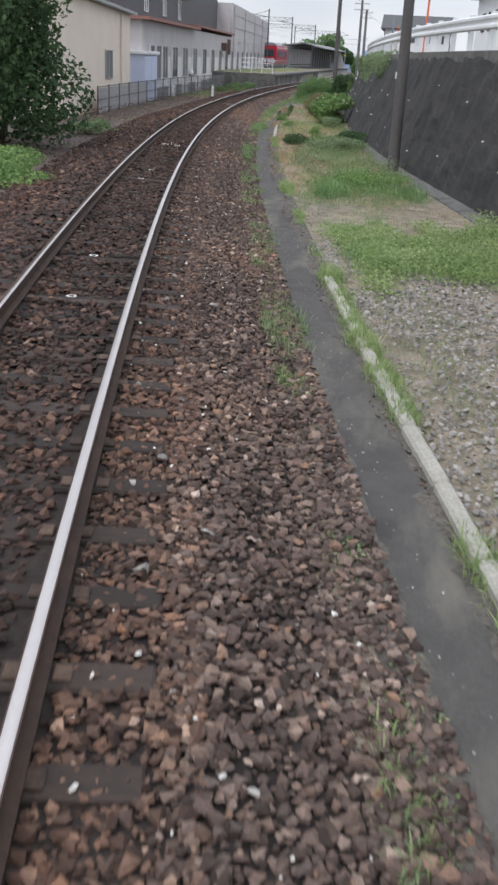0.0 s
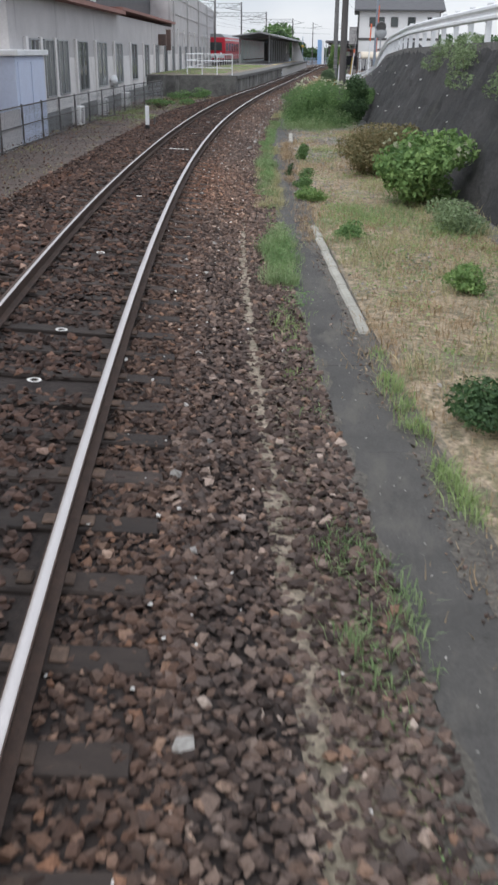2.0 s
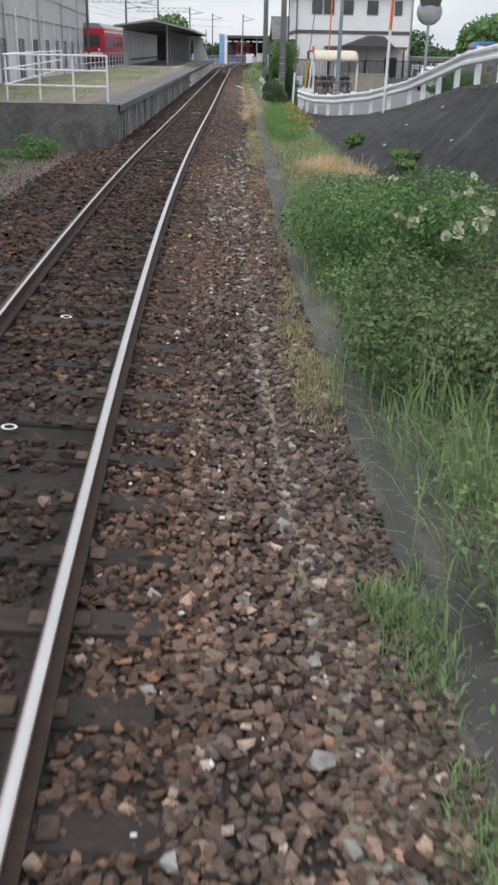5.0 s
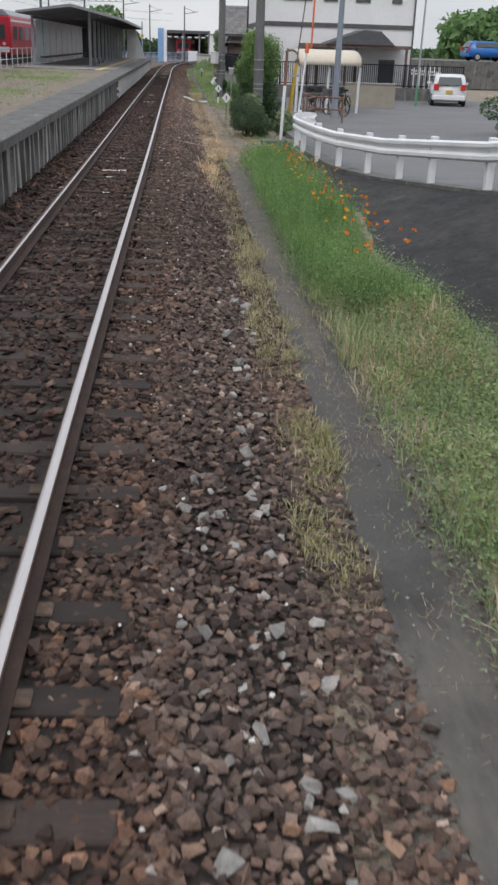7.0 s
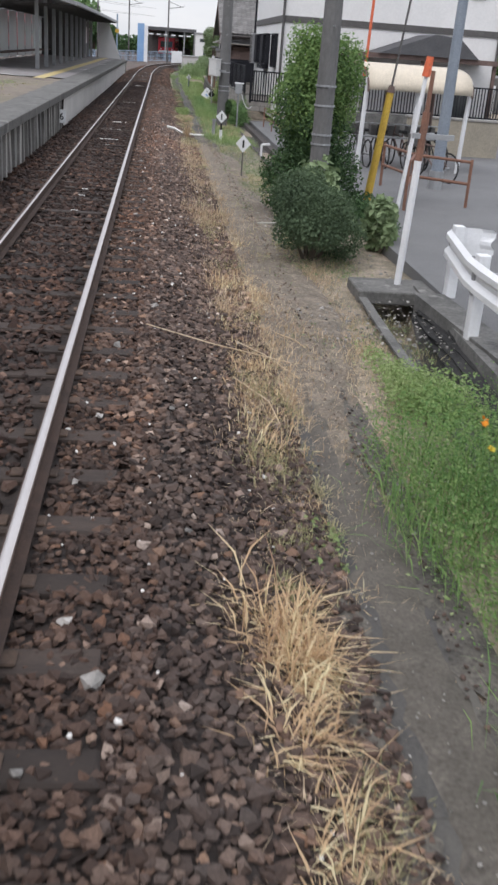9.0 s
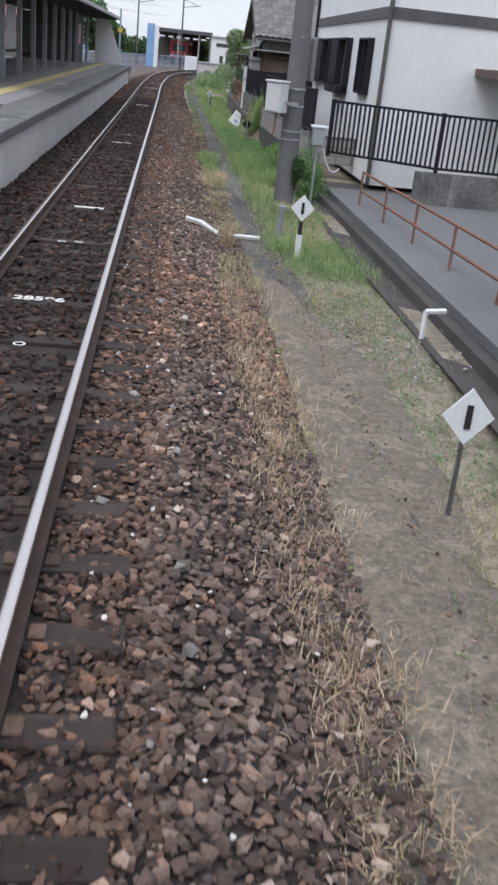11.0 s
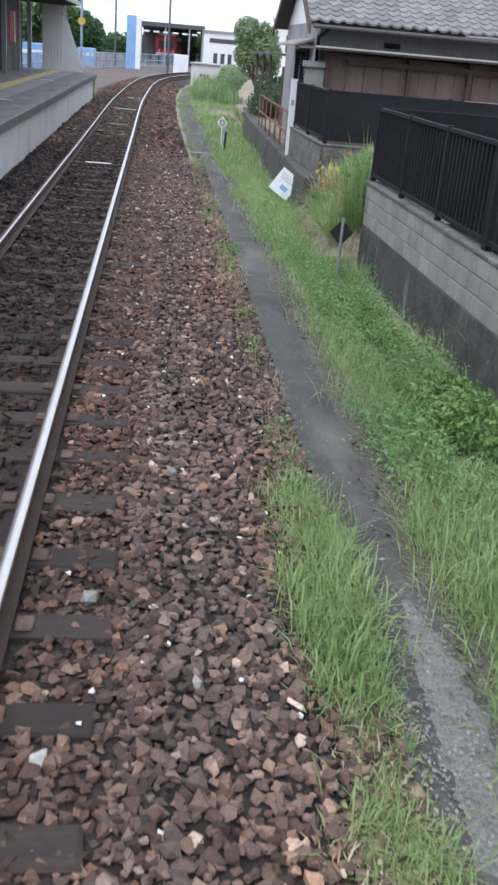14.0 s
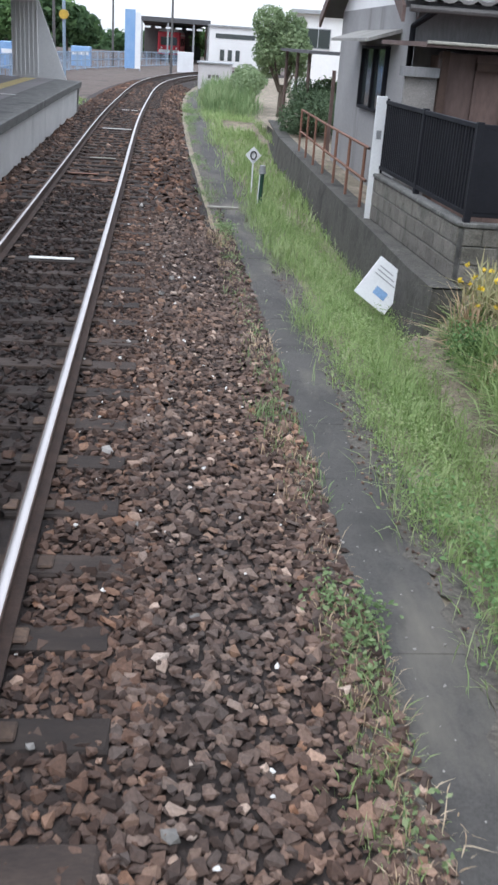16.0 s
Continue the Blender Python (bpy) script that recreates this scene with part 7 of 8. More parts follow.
def spots(n, s0, s1, l0, l1, cut, seed, tuft=0.09, per=8, z=None, rag=0.22):
    """Places for n blades in tufts, thicker where a noise is high, with ragged borders."""
    m = n // per
    S_, L_, V_ = np.zeros(0), np.zeros(0), np.zeros(0)
    for _ in range(14):
        s, l = rng.uniform(s0, s1, 2 * m), rng.uniform(l0, l1, 2 * m)
        v = 0.5 * value_noise(s * 0.55, l * 1.1, seed) + 0.32 * value_noise(s * 1.9, l * 2.6, seed + 5) + 0.18 * value_noise(s * 6, l * 7, seed + 8)
        rim = np.minimum(np.minimum(l - l0, l1 - l) / rag, np.minimum(s - s0, s1 - s) / (rag * 3))
        ok = (v - 0.35 * np.clip(1 - rim, 0, 1) + rng.normal(0, 0.05, 2 * m)) > cut
        S_, L_, V_ = np.append(S_, s[ok]), np.append(L_, l[ok]), np.append(V_, v[ok])
        if len(S_) >= m:
            break
    S_, L_, V_ = S_[:m], L_[:m], V_[:m]
    f = np.clip(0.55 + 1.6 * (V_ - cut), 0.5, 1.3) * rng.uniform(0.6, 1.2, len(S_))
    S_, L_, f = (np.repeat(a, per) for a in (S_, L_, f))
    S_ = S_ + rng.normal(0, tuft, len(S_))
    L_ = L_ + rng.normal(0, tuft * 0.7, len(L_))
    Z_ = (ground_z(S_, L_) if z is None else np.full(len(S_), z)) - 0.008
    return S_, L_, Z_, f


def mesh_of(name, v, faces_):
    n = len(v) // (faces_.max() + 1)
    k = faces_.max() + 1
    f = (faces_[None] + (np.arange(n) * k)[:, None, None]).reshape(-1, 3)
    me = bpy.data.meshes.new(name)
    me.vertices.add(len(v))
    me.vertices.foreach_set("co", np.ascontiguousarray(v, dtype=np.float32).reshape(-1))
    me.loops.add(len(f) * 3)
    me.loops.foreach_set("vertex_index", f.reshape(-1).astype(np.int32))
    me.polygons.add(len(f))
    me.polygons.foreach_set("loop_start", np.arange(0, len(f) * 3, 3, dtype=np.int32))
    me.update(calc_edges=True)
    return me


def grass(name, where_, h, mt, label, width=0.003, lean=0.7, curved=True, category="grass"):
    """Thin bent blades, or straight ones where they are short."""
    S_, L_, Z_, f = where_
    n = len(S_)
    p = lie(S_, L_, Z_)
    hh = h * f * rng.uniform(0.35, 1.2, n)
    a = rng.uniform(0, 2 * np.pi, n)
    out = np.stack([np.cos(a), np.sin(a), np.zeros(n)], 1)
    side = np.stack([-np.sin(a), np.cos(a), np.zeros(n)], 1) * (width * rng.uniform(0.6, 1.6, n))[:, None]
    tilt_ = np.clip(lean * rng.uniform(0.1, 1.3, n), 0, 1.42)
    up_, fwd = hh * np.cos(tilt_), hh * np.sin(tilt_)
    upv = np.stack([np.zeros(n), np.zeros(n), up_], 1)
    tip = p + out * fwd[:, None] + upv * rng.uniform(0.65, 1, n)[:, None]
    if curved:
        mid = p + out * (fwd * 0.42)[:, None] + upv * 0.62
        v = np.stack([p, mid + side * 1.2, mid - side * 1.2, tip], 1).reshape(-1, 3)
        fc = np.array([(0, 1, 2), (2, 1, 3)])
    else:
        v = np.stack([p - side, p + side, tip], 1).reshape(-1, 3)
        fc = np.array([(0, 1, 2)])
    return tagged(link(name, mesh_of(name, v, fc), mt), label, category, kind="stuff")


def herbs(name, where_, h, size, mt, label, category="weeds"):
    """Low leafy growth: small leaves on several levels."""
    S_, L_, Z_, f = where_
    n = len(S_)
    p = lie(S_, L_, Z_ + h * f * rng.uniform(0.05, 1, n) ** 0.8)
    me = leaf_mesh(name, p, np.tile([0, 0, 1.2], (n, 1)), size)
    return tagged(link(name, me, mt), label, category, kind="stuff")


# strip between ballast and trough, and the kerb line
grass("edge_grass", spots(7000, -97, -62, 1.9, 2.36, 0.5, 1, 0.05), 0.16, GRASS, "green grass tufts along the trough edge")
grass("edge_grass", spots(5000, -97, -62, 1.9, 2.36, 0.52, 2, 0.05), 0.13, LIME, "yellow-green grass tufts along the trough edge")
herbs("edge_weeds", spots(3500, -97, -20, 1.95, 2.38, 0.52, 3, 0.06), 0.1, 0.016, GRASS, "small leafy weeds along the trough edge")
grass("edge_grass", spots(16000, -62, -34, 1.95, 2.42, 0.46, 4, 0.06), 0.24, GRASS, "soft green grass strip beside the ballast")
herbs("edge_weeds", spots(1500, -73.2, -71.2, 1.95, 2.2, 0.1, 205, 0.1, 60), 0.34, 0.013, LUSH, "feathery green weed tuft beside the lids")
herbs("edge_weeds", spots(2600, -63.2, -59.5, 2.05, 2.36, 0.3, 206, 0.1, 40), 0.2, 0.014, LUSH, "feathery green weeds at the ballast toe")
herbs("edge_weeds", spots(9000, -52, -38, 1.95, 2.4, 0.42, 5, 0.07), 0.18, 0.014, LUSH, "feathery green weeds beside the ballast")
grass("edge_grass", spots(8000, -34, -12, 1.95, 2.36, 0.5, 6, 0.06), 0.17, OLIVE, "yellowish grass beside the ballast")
grass("edge_grass", spots(7000, -97, -64, 2.74, 3.0, 0.45, 7, 0.05), 0.2, LIME, "bright grass along the kerb")
grass("edge_grass", spots(6000, -93, -84, 2.74, 3.02, 0.42, 66, 0.06), 0.24, LIME, "bright grass over the kerb")
herbs("edge_weeds", spots(3000, -97, -70, 2.74, 3.0, 0.5, 8, 0.05), 0.14, 0.016, LUSH, "leafy weeds along the kerb")
# dry verge: a felt of dead grass over the soil
STRAW_FELT = surface("dead_grass_felt", [(0.14, 0.11, 0.075), (0.34, 0.26, 0.175), (0.19, 0.17, 0.1), (0.42, 0.33, 0.235), (0.15, 0.135, 0.085), (0.31, 0.25, 0.16)], 2.3, 0.95, fine=26, amount=0.75, bump=1.0, stain=((1.1, 1.1, 1.1), (0.16, 0.15, 0.095), 0.54))
for a, b, l0, l1, seed in ((-80, -37.5, 2.8, 5.75, 41), (-21, -9.5, 2.85, 3.95, 43)):
    rows = []
    for s in np.arange(a, b, 0.3):
        e = min(1.0, (s - a) / 2.5, (b - s) / 2.5) ** 0.5 if a < s < b else 0.0
        r0 = l0 - 0.13 * (-60 < s < -43) + 0.16 * (noise.noise((s * 0.8, seed, 0)) + noise.noise((s * 2.7, seed, 3))) + 0.5 * (1 - e)
        r1 = min(l1, BL(s) - 0.1) - 0.6 * (1 - e) if s < 9 else l1 - 0.6 * (1 - e)
        rows.append([P(s, l, (side_height(l, s) if abs(l - l0) < 9 else 0) + (-0.02 if k in (0, 8) or e < 0.05 else 0.022 * min(1, 2 * e) + 0.02 * e * noise.noise((s * 1.9, l * 1.9, seed)))) for k, l in enumerate(np.linspace(r0, r1, 9))])
    tagged(sweep("ground_straw", rows, STRAW_FELT, smooth=True), "felt of pale dead grass over the verge", "ground", kind="structure")
grass("verge_grass", spots(9000, -98, -80, 3.0, 6.2, 0.58, 9, 0.14), 0.16, GRASS, "thin green tufts on the gravelly verge")
grass("dry_grass", spots(9000, -98, -80, 3.0, 6.2, 0.56, 10, 0.14), 0.1, STRAW, "dry grass on the gravelly verge", 0.0025, 1.1, False)
herbs("clover", spots(36000, -88.2, -81.6, 3.2, 6.4, 0.28, 11, 0.16, rag=1.0), 0.2, 0.024, LIME, "low bright green leafy ground cover", "ground cover")
grass("verge_grass", spots(7000, -79.6, -74.5, 3.5, 5.8, 0.4, 207, 0.14, 20, rag=0.8), 0.34, LUSH, "green grass patch before the wall", 0.004, 0.9)
herbs("verge_weeds", spots(6000, -79.6, -74.5, 3.5, 5.8, 0.45, 208, 0.16, 20, rag=0.8), 0.2, 0.02, LIME, "low green weeds before the wall")
grass("clover_grass", spots(6000, -87, -82, 3.2, 6.2, 0.35, 12, 0.16, rag=0.6), 0.24, LUSH, "grass standing in the ground cover")
herbs("verge_weeds", spots(6000, -81, -70, 3.1, 6.0, 0.58, 13, 0.16), 0.26, 0.018, LEAF_GREY, "greyish low weeds on the verge")
grass("verge_grass", spots(7000, -81, -62, 2.9, 5.9, 0.58, 14, 0.14), 0.24, GRASS, "soft green grass on the verge")
grass("dry_grass", spots(30000, -74, -38, 2.78, 5.6, 0.34, 15, 0.14), 0.16, DULL_STRAW, "pale dry grass on the verge", 0.0035, 1.2)
grass("dry_grass", spots(56000, -79, -38, 2.72, 5.6, 0.3, 16, 0.2), 0.14, DULL_STRAW, "matted straw on the verge", 0.006, 1.35, False)
grass("verge_grass", spots(6000, -62, -37, 2.8, 5.2, 0.62, 17, 0.12), 0.3, GRASS, "green weeds on the dry verge")
herbs("verge_weeds", spots(7000, -66, -37, 2.9, 5.2, 0.62, 18, 0.12), 0.2, 0.017, LIME, "yellow-green weeds on the dry verge")
grass("verge_grass", spots(16000, -81, -52, 3.0, 5.9, 0.5, 301, 0.13, 24), 0.3, OLIVE, "shaggy half dry grass on the verge", 0.0035, 1.0)
grass("verge_grass", spots(7000, -81, -62, 3.3, 5.9, 0.58, 302, 0.1, 24), 0.42, GRASS, "tall green weeds on the verge", 0.0035, 0.6)
grass("dry_grass", spots(9000, -80, -52, 2.85, 5.6, 0.5, 303, 0.12, 30), 0.24, DULL_STRAW, "tufts of dry grass on the verge", 0.0035, 1.1)
herbs("verge_weeds", spots(8000, -81, -60, 3.2, 5.9, 0.55, 304, 0.12, 30), 0.36, 0.018, LEAF_GREY, "grey-green weed clumps on the verge")
herbs("verge_weeds", spots(5000, -79, -66, 3.2, 6.0, 0.58, 62, 0.18), 0.3, 0.02, LEAF_GREY, "soft grey-green weeds on the verge")
herbs("verge_weeds", spots(9000, -79, -50, 3.0, 5.8, 0.56, 63, 0.14), 0.2, 0.018, LIME, "yellow-green weeds on the verge")
herbs("verge_weeds", spots(22000, -37.6, -20, 2.6, 5.2, 0.36, 81, 0.3, 30), 0.55, 0.024, LEAF, "soft green undergrowth round the bushes")
herbs("verge_weeds", spots(12000, -37.6, -20, 2.6, 4.8, 0.45, 82, 0.25, 30), 0.7, 0.022, GRASS, "pale green undergrowth round the bushes")
grass("verge_grass", spots(16000, -38.6, -20, 2.45, 4.6, 0.36, 83, 0.2, 20), 0.7, GRASS, "tall soft grass round the bushes", 0.003, 0.9)
grass("dry_grass", spots(9000, -19, -13.5, 3.0, 4.5, 0.36, 91, 0.16, 40), 0.5, GOLD, "tall golden dry grass clump", 0.003, 0.9)
grass("verge_grass", spots(12000, -20, -8, 2.65, 4.3, 0.4, 92, 0.14, 24), 0.36, LIME, "yellow-green tufts beside the path", 0.003, 0.9)
grass("edge_grass", spots(11000, -60, -44, 2.02, 2.5, 0.36, 401, 0.09, 24), 0.17, OLIVE, "olive grass creeping over the lids", 0.0028, 1.1)
herbs("edge_weeds", spots(7000, -60, -44, 2.05, 2.48, 0.42, 402, 0.08, 24), 0.12, 0.013, GRASS, "soft green weeds creeping over the lids")
grass("dry_grass", spots(7000, -60, -43, 2.58, 2.95, 0.36, 403, 0.09, 24), 0.16, DULL_STRAW, "dry grass hanging over the path edge", 0.0028, 1.3)
grass("edge_grass", spots(6000, -12, 2, 1.98, 2.34, 0.34, 404, 0.07, 30), 0.15, OLIVE, "yellowish grass strip along the lids", 0.0024, 1.1)
# yellowish verge before the flowers
grass("verge_grass", spots(16000, -21, -8, 2.72, 4.2, 0.34, 19, 0.13), 0.26, OLIVE, "yellowish grass beside the path")
herbs("verge_weeds", spots(26000, -21, -7, 2.7, 4.4, 0.34, 20, 0.16, 16), 0.36, 0.016, LEAF_GREY, "pale grey-green weeds beside the path")
grass("verge_grass", spots(8000, -20, -8, 2.75, 4.2, 0.45, 21, 0.13), 0.28, GRASS, "green grass beside the path")
grass("cosmos_bed", spots(15000, -9.8, 5.2, 2.72, 4.05, 0.3, 22, 0.14, rag=0.3), 0.5, COSMOS, "dense feathery green cosmos on the verge", 0.0026, 0.9)
herbs("cosmos_leaves", spots(60000, -9.8, 5.2, 2.72, 4.05, 0.28, 23, 0.12, 20, rag=0.3), 0.5, 0.012, COSMOS, "fine cosmos foliage on the verge", "flowers")
herbs("cosmos_leaves", spots(10000, -9.8, 5.2, 2.75, 4.05, 0.4, 24, 0.14), 0.42, 0.014, LIME, "pale tips of the cosmos foliage", "flowers")
# straw along the ballast edge
grass("dry_grass", spots(6000, -16, 0, 1.95, 2.36, 0.46, 25, 0.06), 0.13, OLIVE, "half dry grass along the trough edge")
grass("straw_litter", spots(6000, -18, 26, 1.8, 2.4, 0.5, 26, 0.07), 0.15, STRAW, "dry straw along the ballast edge", 0.002, 1.25)
grass("straw_litter", spots(5000, 1.5, 9.2, 1.9, 2.48, 0.5, 27, 0.1, 16), 0.2, STRAW, "tangled dry straw at the ballast edge", 0.0018, 1.7)
grass("straw_litter", spots(5000, 1.5, 9.4, 1.88, 2.4, 0.45, 71, 0.07, 90), 0.16, GOLD, "clumps of tangled straw", 0.0018, 2.4)
grass("straw_litter", spots(3600, 1.5, 9.4, 1.88, 2.42, 0.45, 72, 0.06, 120), 0.13, OLIVE, "clumps of half dry grass", 0.0018, 1.2)
grass("straw_litter", spots(5000, 8, 26, 1.85, 2.42, 0.42, 28, 0.08), 0.15, STRAW, "dry straw at the ballast edge", 0.0025, 1.1)
grass("edge_grass", spots(5000, 8, 34, 1.9, 2.4, 0.5, 29, 0.07), 0.15, OLIVE, "half dry grass at the ballast edge")
herbs("edge_weeds", spots(1500, 1, 30, 2.1, 2.42, 0.55, 30, 0.05), 0.08, 0.015, LIME, "small weeds at the ballast edge")
grass("straw_litter", spots(5000, -4, 34, 1.0, 2.2, 0.5, 31, 0.12, 4, -0.3), 0.1, STRAW, "single straws on the ballast", 0.0016, 1.35, False)
grass("straw_litter", spots(4000, -20, 34, 2.3, 2.8, 0.5, 32, 0.1, 5, -0.43), 0.12, STRAW, "straws lying on the trough lids", 0.0018, 1.4, False)
herbs("bed_weeds", spots(6000, 50.6, 54.6, 4.05, 4.6, 0.34, 84, 0.12, 20, z=-0.5), 0.4, 0.02, LEAF, "weeds on the flower bed slope")
grass("straw_litter", spots(2600, -2.2, 2.6, 1.68, 2.1, 0.4, 93, 0.08, 60), 0.34, GOLD, "golden dry grass lying over the ballast", 0.0036, 2.8)
grass("straw_litter", spots(5000, -12, -3, 2.0, 2.36, 0.42, 94, 0.07, 30), 0.2, OLIVE, "half dry grass along the lids", 0.002, 1.0)
grass("lush_verge", spots(13000, 36.6, 42, 2.8, 4.2, 0.22, 95, 0.14, 16), 0.38, LIME, "soft bright grass beyond the pole", 0.003, 0.9)
herbs("lush_weeds", spots(9000, 34, 40, 3.6, 4.6, 0.32, 96, 0.14, 20), 0.6, 0.024, LEAF, "dark leafy weeds at the wall corner")
grass("dry_grass", spots(5000, 29, 37, 2.7, 3.8, 0.34, 97, 0.16, 24), 0.22, STRAW, "pale dry grass strewn over the path", 0.0025, 1.3)
herbs("verge_weeds", spots(6000, 4.8, 8.5, 3.1, 3.75, 0.38, 101, 0.1, 20), 0.3, 0.018, LIME, "bright leafy weeds beside the ditch")
grass("dry_grass", spots(12000, 3, 12, 2.2, 3.5, 0.36, 102, 0.14, 30), 0.12, STRAW, "straw strewn over path and soil", 0.0022, 1.4)
grass("straw_litter", spots(9000, 29.2, 39, 1.8, 2.4, 0.46, 111, 0.12, 70), 0.17, OLIVE, "dry grass clumps at the ballast edge", 0.0026, 1.4)
grass("straw_litter", spots(6000, 29.2, 39, 1.8, 2.42, 0.5, 112, 0.12, 60), 0.18, STRAW, "pale straw clumps at the ballast edge", 0.003, 1.5)
herbs("edge_weeds", spots(5000, 30, 39, 1.95, 2.42, 0.46, 212, 0.1, 30), 0.12, 0.013, OLIVE, "low half dry weeds at the ballast edge")
grass("straw_litter", spots(6000, 7.5, 13, 1.9, 2.6, 0.5, 113, 0.16, 60), 0.17, GOLD, "matted dry straw over the path", 0.002, 2.6)
grass("straw_litter", spots(6000, 8, 27, 1.85, 2.5, 0.4, 114, 0.09, 50), 0.2, STRAW, "straw tufts beside the ballast", 0.0022, 1.2)
grass("dry_grass", spots(150, 28.7, 28.9, 2.0, 2.1, 0.0, 115, 0.05, 150), 0.42, STRAW, "tall dry seed grass tuft", 0.0022, 0.5)
grass("edge_grass", spots(5000, 37.8, 41.6, 2.0, 2.34, 0.3, 121, 0.1, 40), 0.24, LIME, "bright grass clump between ballast and path", 0.0026, 0.9)
grass("straw_litter", spots(6000, 3.5, 11, 1.85, 2.42, 0.5, 122, 0.14, 90), 0.24, GOLD, "thick golden straw along the ballast edge", 0.003, 2.8)
grass("straw_litter", spots(12000, 12, 29, 1.75, 2.4, 0.4, 123, 0.14, 50), 0.18, STRAW, "straw creeping over the ballast edge", 0.002, 1.3)
grass("edge_grass", spots(5000, 3.5, 12, 1.9, 2.45, 0.5, 124, 0.1, 50), 0.18, OLIVE, "half dry green tufts among the straw", 0.002, 1.2)
herbs("verge_weeds", spots(9000, -15.5, -8.5, 2.85, 4.2, 0.36, 131, 0.14, 24), 0.34, 0.02, LIME, "bright yellow-green leafy weeds beside the path")
grass("dry_grass", spots(6000, -17, -9, 2.7, 4.0, 0.45, 132, 0.14, 40), 0.4, STRAW, "pale dry stalks among the green verge", 0.0025, 0.9)
# beside the yard
grass("verge_grass", spots(15000, 6.5, 33, 2.66, 4.1, 0.42, 33, 0.14), 0.13, OLIVE, "short half dry grass beside the path", 0.004, 0.9, False)
herbs("verge_weeds", spots(9000, 7, 33, 2.75, 4.1, 0.46, 61, 0.14), 0.08, 0.016, LEAF_GREY, "low creeping weeds beside the path")
grass("verge_grass", spots(8000, 13, 33, 2.7, 4.0, 0.5, 34, 0.14), 0.12, GRASS, "short green grass beside the path", 0.004, 0.8, False)
grass("dry_grass", spots(10000, 6.5, 34, 2.6, 3.8, 0.42, 35, 0.14), 0.12, STRAW, "straw in the short grass", 0.0025, 1.2, False)
grass("verge_grass", spots(12000, 27, 37, 2.72, 4.1, 0.36, 36, 0.13), 0.24, LIME, "half dry grass round the pole")
grass("verge_grass", spots(9000, 27, 36, 2.75, 4.1, 0.42, 37, 0.13), 0.22, GRASS, "green grass round the pole")
grass("straw_litter", spots(4000, 26, 36, 1.85, 2.42, 0.42, 38, 0.07), 0.17, OLIVE, "dry grass at the ballast edge", 0.0025, 0.9)
# lush stretch below the garden walls
grass("edge_grass", spots(6000, 34, 50, 1.95, 2.4, 0.52, 39, 0.06), 0.2, LIME, "soft yellow-green grass along the trough edge", 0.0025, 1.0)
grass("dry_grass", spots(7000, 36, 62, 1.92, 2.4, 0.46, 64, 0.06), 0.18, STRAW, "dry grass along the trough edge", 0.002, 1.1)
herbs("edge_weeds", spots(2600, 40, 62, 1.98, 2.44, 0.55, 40, 0.06), 0.16, 0.018, GRASS, "leafy weeds along the trough edge")
grass("edge_grass", spots(7000, 50, 104, 1.95, 2.4, 0.45, 41, 0.09), 0.2, GRASS, "green grass along the trough edge")
grass("lush_verge", spots(20000, 36, 51, 2.72, 4.4, 0.3, 42, 0.14, rag=0.3), 0.36, LIME, "tall soft bright grass below the garden wall", 0.0026, 1.0)
herbs("lush_weeds", spots(30000, 38, 51, 2.78, 4.2, 0.32, 43, 0.14, rag=0.35), 0.36, 0.019, LUSH, "dense leafy weeds below the garden wall")
grass("lush_verge", spots(20000, 50, 62, 2.72, 4.1, 0.3, 44, 0.14, rag=0.3), 0.3, LIME, "soft green grass below the retaining wall", 0.003, 1.0)
herbs("lush_weeds", spots(22000, 49, 63, 2.8, 4.1, 0.36, 45, 0.14, rag=0.35), 0.28, 0.014, LIME, "leafy green weeds below the retaining wall")
grass("lush_verge", spots(22000, 61, 101, 2.72, 4.6, 0.3, 46, 0.25), 0.36, LIME, "bright green verge grass towards the curve", 0.007)
grass("tall_weeds", spots(9000, 84, 104, 3.0, 4.8, 0.36, 47, 0.3), 1.1, GRASS, "tall soft weeds on the bank", 0.012, 0.5)
grass("flower_bed_grass", spots(5000, 50.9, 54.6, 4.0, 4.6, 0.24, 48, 0.12, 60, z=-0.45), 0.6, LIME, "arching yellow-green leaves on the bed slope", 0.006, 1.2)
grass("flower_bed_grass", spots(900, 50.9, 54.4, 4.05, 4.6, 0.3, 148, 0.12, 60, z=-0.42), 0.6, STRAW, "dry arching leaves on the bed slope", 0.006, 1.3)
grass("flower_bed_grass", spots(8000, 51.2, 55.0, 4.4, 5.6, 0.26, 65, 0.14, 60, z=-0.08), 0.72, OLIVE, "tall arching yellow-green leaves in the bed", 0.007, 1.0)
grass("flower_bed_grass", spots(2200, 51.2, 54.6, 4.5, 5.4, 0.4, 165, 0.1, 40, z=-0.05), 0.85, LUSH, "upright green leaves in the flower bed", 0.009, 0.6)
grass("flower_bed_grass", spots(900, 50.6, 51.5, 4.25, 4.7, 0.1, 166, 0.08, 60, z=-0.3), 1.0, LIME, "tall spiky leaves at the wall corner", 0.006, 0.6)
grass("platform_grass", spots(10000, -11, 32, -7.4, -3.0, 0.5, 49, 0.25, z=0.75), 0.13, LIME, "grass growing on the platform top", 0.009)
grass("platform_grass", spots(5000, -11, 34, -7.4, -2.6, 0.5, 50, 0.25, z=0.75), 0.09, OLIVE, "dry grass on the platform top", 0.008)
grass("yard_grass", spots(7000, -70, -8, -6.0, -2.2, 0.6, 51, 0.2), 0.17, OLIVE, "thin grass on the cinder ground", 0.006)
